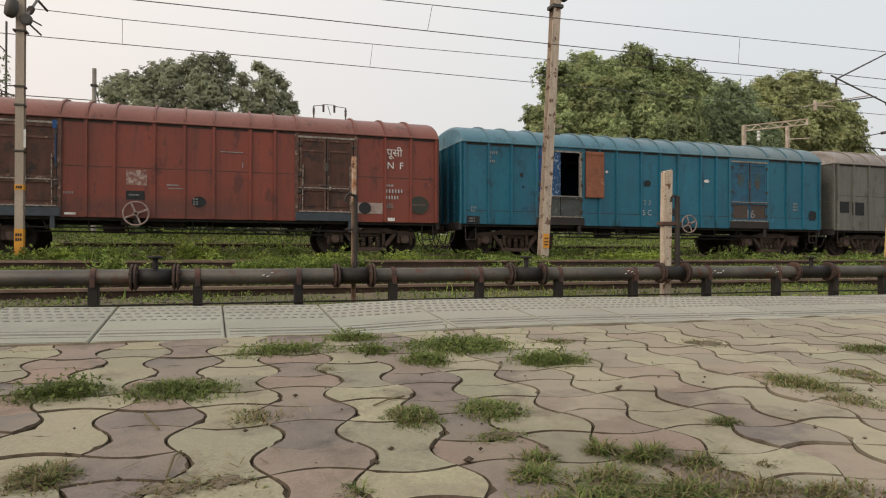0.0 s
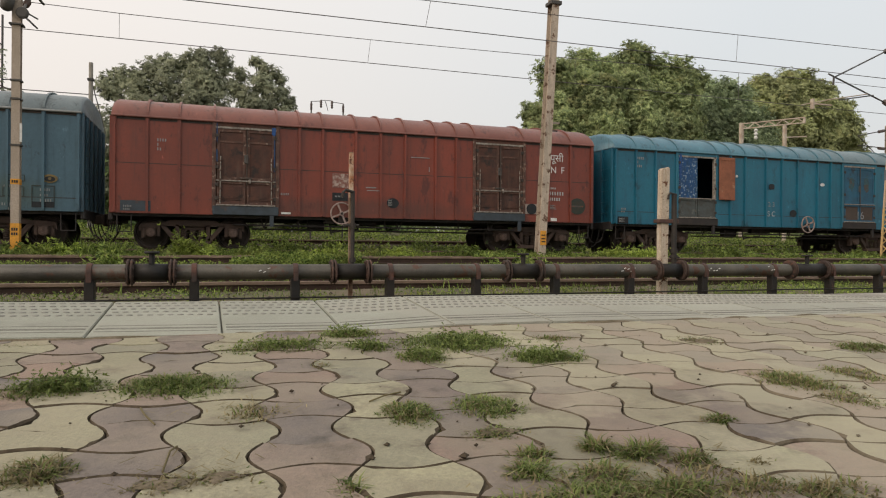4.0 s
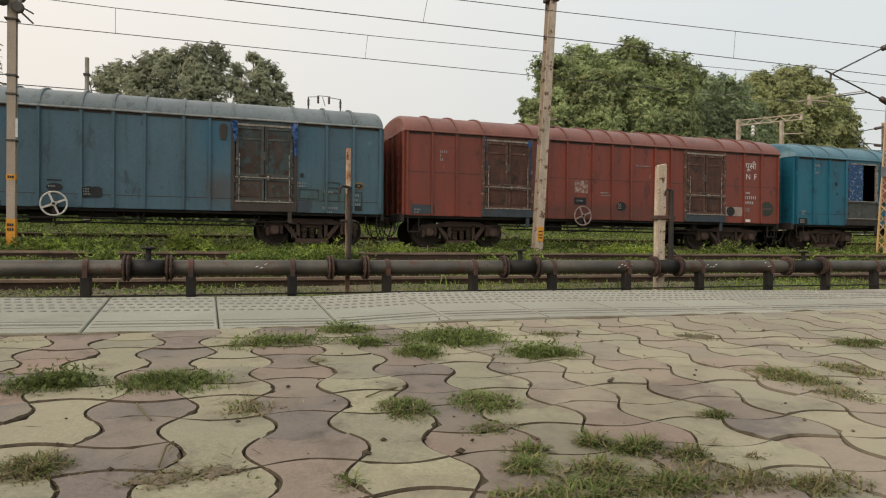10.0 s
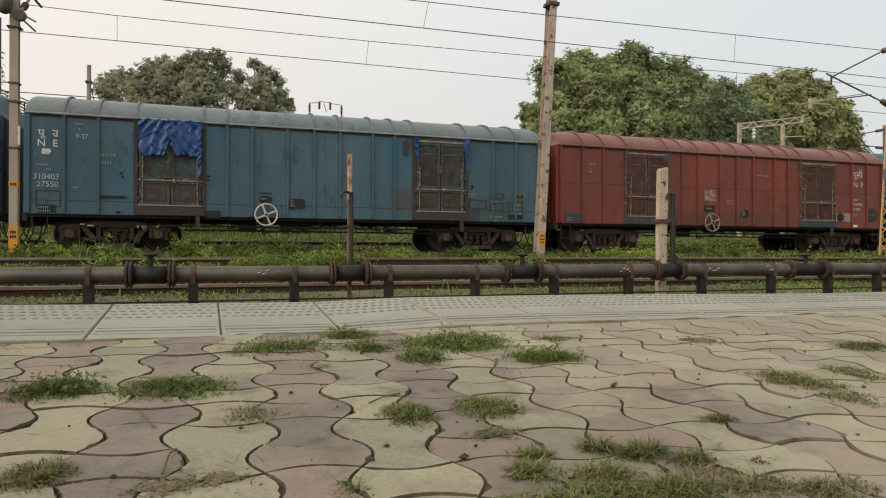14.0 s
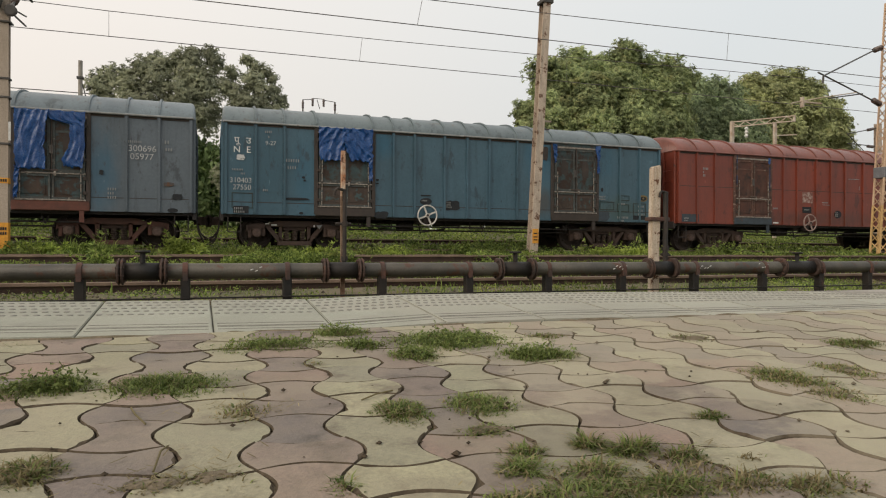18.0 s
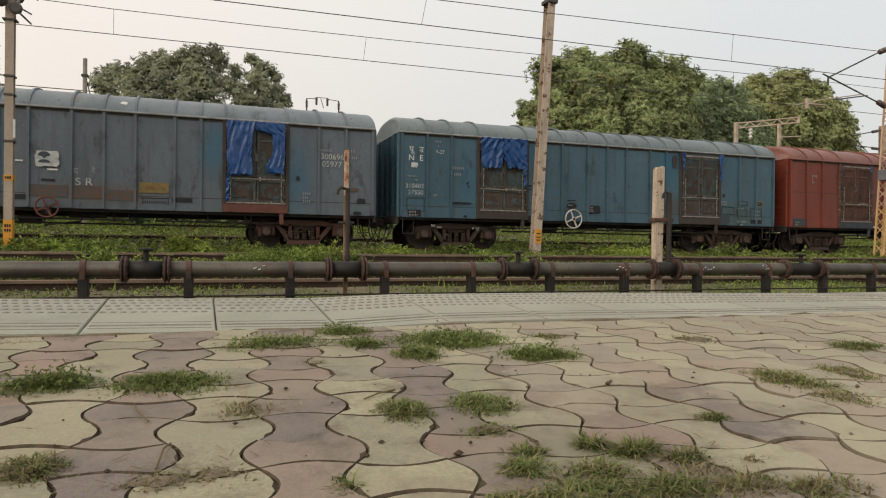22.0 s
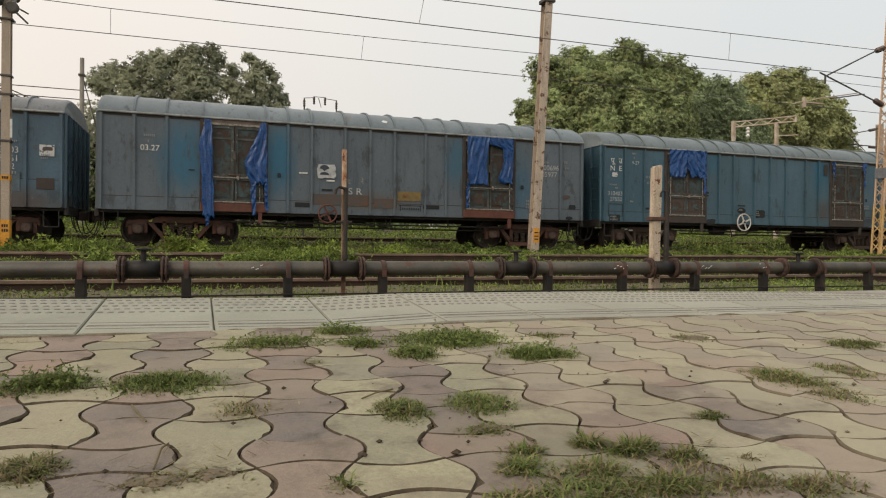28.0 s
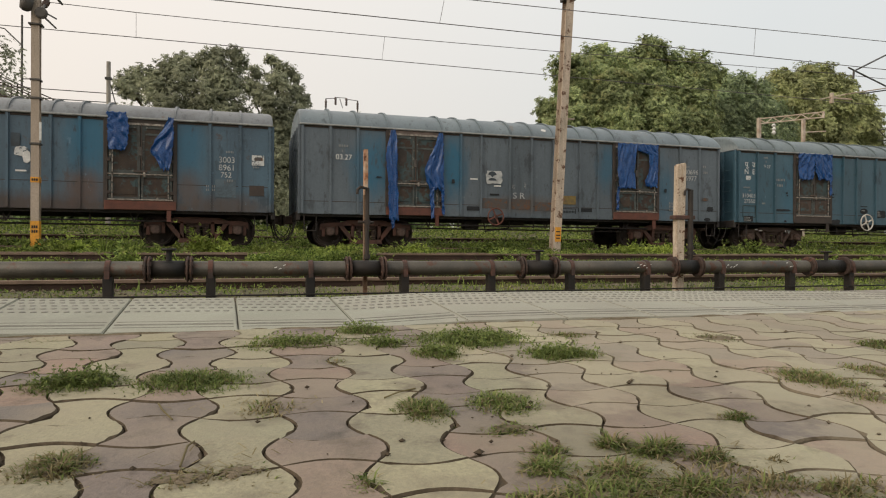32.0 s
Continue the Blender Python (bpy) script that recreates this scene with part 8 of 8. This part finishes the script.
def background():
    """Far railway furniture seen over the wagon roofs."""
    t = thing("signal_portal", "pale rusty steel lattice beam on two posts", "portal", at=(27.8, 29.8, 0.9))
    a, b = Vector((0, 0, 0)), Vector((1.75, -2.62, 0))
    for z in (6.42, 6.70):
        part("chord", bar(bmesh.new(), a + Vector((0, 0, z)), b + Vector((0, 0, z)), 0.08, 0.055), M["portal"], t)
    for k in range(9):
        p, q = a.lerp(b, k / 9), a.lerp(b, (k + 1) / 9)
        part("lacing", bar(bmesh.new(), p + Vector((0, 0, 6.43 if k % 2 else 6.69)), q + Vector((0, 0, 6.69 if k % 2 else 6.43)), 0.03, 0.045), M["portal"], t)
    part("end_plate", bar(bmesh.new(), b + Vector((0, 0, 6.38)), b + Vector((0, 0, 6.73)), 0.12, 0.06), M["portal"], t)
    part("post", bar(bmesh.new(), (0, 0, 0), (0, 0, 6.75), 0.17, 0.17), M["portal"], t)
    p = a.lerp(b, 0.70)
    part("post", bar(bmesh.new(), (p.x, p.y, 0), (p.x, p.y, 6.42), 0.15, 0.15), M["portal"], t)
    part("bracket", bar(bmesh.new(), (p.x, p.y, 5.72), (p.x + 0.9, p.y - 0.6, 5.74), 0.06, 0.05), M["portal"], t)
    part("insulator_string", lathe(bmesh.new(), [(0.05, 0), (0.12, 0.1), (0.05, 0.2), (0.12, 0.3), (0.05, 0.4), (0.12, 0.5), (0.05, 0.6)], (0.42, -0.63, 5.75), (0, 0, 1), 10), M["white_paint"], t)
    s = thing("isolator_switch", "dark overhead isolator frame on two thin posts", "isolator", at=(3.36, 26.2, 0.57))
    for x in (0.0, 1.26):
        part("post", rods([((x, 0, 0), (x, 0, 5.62))], 0.028, 8), M["steel_dark"], s)
        part("insulator", lathe(bmesh.new(), [(0.032, 0), (0.052, 0.04), (0.032, 0.08), (0.052, 0.12), (0.032, 0.16), (0.052, 0.2), (0.04, 0.26)], (x, 0, 5.28), (0, 0, 1), 10), M["porcelain"], s)
    for x in (0.38, 0.81):
        part("insulator", lathe(bmesh.new(), [(0.032, 0), (0.052, 0.04), (0.032, 0.08), (0.052, 0.12), (0.032, 0.16), (0.052, 0.2), (0.04, 0.3)], (x, 0, 5.40), (0, 0, 1), 10), M["porcelain"], s)
    part("frame_bar", rods([((0, 0, 5.62), (0.38, 0, 5.66)), ((0.38, 0, 5.70), (0.81, 0, 5.70)), ((0.81, 0, 5.66), (1.26, 0, 5.62)), ((0.38, 0, 5.40), (0.38, 0, 5.70)), ((0.81, 0, 5.40), (0.81, 0, 5.70)), ((0.55, 0, 5.66), (0.66, 0, 5.3))], 0.013, 6), M["steel_dark"], s)
    part("base_beam", bx(-0.05, 1.30, -0.05, 0.05, 5.04, 5.10), M["steel_dark"], s)
    fm = thing("far_catenary_mast", "pale brown steel mast with two insulated arms far off", "mast", "catenary masts", at=(47.35, 36.0, 0.6))
    part("shaft", ibeam(0.44, 0.32, 9.3, 0.03), M["mast_grey"], fm)
    for za, zb, dx in ((8.95, 8.35, -3.1), (7.6, 7.65, -3.1), (8.35, 6.9, -1.2)):
        if dx < -2:
            part("arm", rods([((-0.2, 0, za), (dx, 0, zb))], 0.035, 6), M["steel_dark"], fm)
            part("insulator", rods([((-0.5, 0, za - 0.06), (-1.05, 0, za - 0.06 + (zb - za) * 0.2))], 0.11, 10), M["porcelain"], fm)
    part("stay", rods([((-3.1, 0, 8.35), (-1.2, 0, 7.0))], 0.03, 6), M["steel_dark"], fm)
    p = thing("concrete_pole", "plain grey concrete pole beside the trees", "pole", at=(-4.99, 29.8, 1.0))
    part("shaft", rod(bmesh.new(), (0, 0, 0), (0, 0, 6.85), 0.10, 12, 0.08), M["concrete"], p)
    part("clamp", bx(-0.12, 0.12, -0.12, 0.12, 6.12, 6.20), M["steel_dark"], p)
    part("stay", rods([((0.05, 0, 6.0), (0.55, 0, 4.0))], 0.02, 6), M["steel_dark"], p)
    m = thing("lamp_mast", "thin tall lamp mast far beyond the yard", "mast", at=(-12.2, 45.0, 1.2))
    part("shaft", rods([((0, 0, 0), (0, 0, 12.8))], 0.06, 8), M["steel_dark"], m)
    part("lamp_arm", rods([((0, 0, 11.0), (-0.9, 0, 11.9)), ((-0.9, 0, 11.9), (-1.7, 0, 12.0)), ((0, 0, 9.0), (0.5, 0, 9.05))], 0.035, 6), M["steel_dark"], m)
    for y, z in ((32.2, 6.75), (32.2, 7.15)):
        w = thing("field_wire", "thin pale wires between far poles", "wire", "field wires")
        part("strand", rods([((-40, y, z), (-5.0, y, z - 0.1))], 0.02, 6), M["wire"], w)
    fb = thing("footbridge", "brown steel footbridge stair with lattice railings beyond the yard", "footbridge", at=(-14.0, 46.0, 1.0))
    # the flight runs down towards the right
    a, b = Vector((-4.0, 0, 9.95)), Vector((10.0, 0, 4.14))
    for y in (-1.1, 1.1):
        off = Vector((0, y, 0))
        part("girder", bar(bmesh.new(), a + off, b + off, 0.10, 0.55), M["bogie"], fb)
        for up in (0.55, 0.90, 1.25):
            rise = Vector((0, 0, up))
            part("handrail", bar(bmesh.new(), a + off + rise, b + off + rise, 0.05, 0.06), M["rail"], fb)
        for k in range(16):
            p = a.lerp(b, k / 15) + off
            part("railing_post", bar(bmesh.new(), p, p + Vector((0, 0, 1.27)), 0.07, 0.07), M["rail"], fb)
    for k in range(40):
        p = a.lerp(b, (k + 0.5) / 40)
        part("tread", bx(p.x - 0.16, p.x + 0.16, -1.05, 1.05, p.z + 0.16, p.z + 0.22), M["bogie"], fb)
    for k in (0.02, 0.35, 0.68, 0.97):
        p = a.lerp(b, k)
        for y in (-1.0, 1.0):
            part("column", bx(p.x - 0.13, p.x + 0.13, y - 0.13, y + 0.13, -0.4, p.z), M["bogie"], fb)


background()
def build_debris():
    """Small clods, stones and bits of straw lying on the blocks."""
    rs = random.Random(31)
    verts, faces = [], []
    for _ in range(150):
        x, y = rs.uniform(-0.8, 3.2), rs.uniform(0.85, 2.75)
        s = rs.uniform(0.002, 0.007)
        k = len(verts)
        for dx, dy, dz in ((1, 0, 0), (-1, 0, 0), (0, 1, 0), (0, -1, 0), (0, 0, 1), (0, 0, -1)):
            verts.append((x + dx * s * rs.uniform(0.6, 1.2), y + dy * s * rs.uniform(0.6, 1.2), plat_z(y) + 0.003 + dz * s * 0.5))
        for a, b, c in ((0, 2, 4), (2, 1, 4), (1, 3, 4), (3, 0, 4), (2, 0, 5), (1, 2, 5), (3, 1, 5), (0, 3, 5)):
            faces.append((k + a, k + b, k + c))
    for x, y, s in ((-0.329, 1.417, 0.01), (-0.181, 1.34, 0.008), (0.294, 1.296, 0.009), (0.341, 1.366, 0.008), (0.478, 1.261, 0.012), (0.525, 1.314, 0.007), (0.626, 1.584, 0.008), (0.709, 1.526, 0.01), (0.735, 1.567, 0.008), (1.11, 1.689, 0.011), (1.135, 1.712, 0.008), (1.798, 1.501, 0.012), (1.861, 1.485, 0.01), (1.376, 1.243, 0.008), (2.144, 1.957, 0.01), (0.189, 1.844, 0.008), (0.049, 1.567, 0.007), (0.914, 2.103, 0.008), (1.436, 2.243, 0.01), (2.311, 2.311, 0.012)):
        k = len(verts)
        for dx, dy, dz in ((1, 0, 0), (-1, 0, 0), (0, 1, 0), (0, -1, 0), (0, 0, 1), (0, 0, -1)):
            verts.append((x + dx * s * rs.uniform(0.7, 1.3), y + dy * s * rs.uniform(0.7, 1.1), plat_z(y) + 0.005 + dz * s * 0.6))
        for a, b, c in ((0, 2, 4), (2, 1, 4), (1, 3, 4), (3, 0, 4), (2, 0, 5), (1, 2, 5), (3, 1, 5), (0, 3, 5)):
            faces.append((k + a, k + b, k + c))
    tagged(raw("soil_clods", verts, faces, M["joint_soil"]), "small dark soil clods on the paving", "debris", kind="stuff")
    verts, faces = [], []
    spots = [(0.077, 1.689), (0.873, 1.181), (0.784, 1.025), (-0.051, 1.296), (0.571, 1.09)]
    for cx, cy in spots:
        for _ in range(34):
            x, y, a = cx + rs.gauss(0, 0.10), cy + rs.gauss(0, 0.06), rs.uniform(0, math.pi)
            ln, wd, z = rs.uniform(0.012, 0.036), 0.0014, plat_z(y) + rs.uniform(0.003, 0.010)
            c, s = math.cos(a), math.sin(a)
            k = len(verts)
            verts += [(x - s * wd, y + c * wd, z), (x + s * wd, y - c * wd, z), (x + c * ln + s * wd, y + s * ln - c * wd, z + 0.004), (x + c * ln - s * wd, y + s * ln + c * wd, z + 0.004)]
            faces.append((k, k + 1, k + 2, k + 3))
    for pts in (((-0.182, 1.774, 0.023), (-0.165, 1.694, 0.025), (-0.137, 1.626, 0.017)), ((-0.081, 1.466, 0.008), (-0.091, 1.419, 0.013), (-0.098, 1.33, 0.001)), ((0.375, 1.697, 0.019), (0.422, 1.728, 0.025), (0.478, 1.767, 0.023))):
        st = thing("dry_stem", "thin bent dry stem lying on the paving", "twig", "dry stems")
        part("stem", tube(bmesh.new(), list(pts), 0.0022, 6), M["tuft_dry"], st)
    tagged(raw("straw", verts, faces, M["tuft_dry"]), "dry straw bits scattered on the paving", "debris", kind="stuff")


build_tufts()
build_soil()
build_debris()
build_weeds()
build_trees()
build_pavers()


# ---------------------------------------------------------------- what moves
ROLL_PATH = [(0, 0.00), (1, 1.28), (2, 2.58), (3, 3.87), (3.5, 4.51), (5.5, 7.06), (6, 7.69), (7, 8.95), (8, 10.19), (9, 11.46), (10, 12.67), (11, 13.88), (12, 15.11), (13, 16.30), (14, 17.50), (14.5, 18.08), (16.5, 20.39), (17, 20.96), (18, 22.10), (19, 23.26), (20, 24.40), (21, 25.55), (22, 26.71), (23, 27.84), (24, 28.97), (25, 30.09), (25.5, 30.64), (27.5, 32.84), (28, 33.38), (29, 34.45), (30, 35.52), (31, 36.57), (32, 37.64)]


def run(t):
    """How far the train has rolled after t seconds."""
    for (a, sa), (b, sb) in zip(ROLL_PATH, ROLL_PATH[1:]):
        if t <= b:
            return sa + (sb - sa) * (t - a) / (b - a)
    return ROLL_PATH[-1][1]


def motions():
    for w in (red, blue, teal, slate, navy, grey_wagon):
        home = w.location.copy()
        walk(w, [(t, pose(home.x + s, home.y, home.z)) for t, s in ROLL_PATH])
    steps = [0.4 * k for k in range(81)]
    for ws, x in WHEELS:
        walk(ws, [(t, pose(x, 0, 0.49, 0, math.degrees(run(t) / 0.43), 0)) for t in steps])


motions()
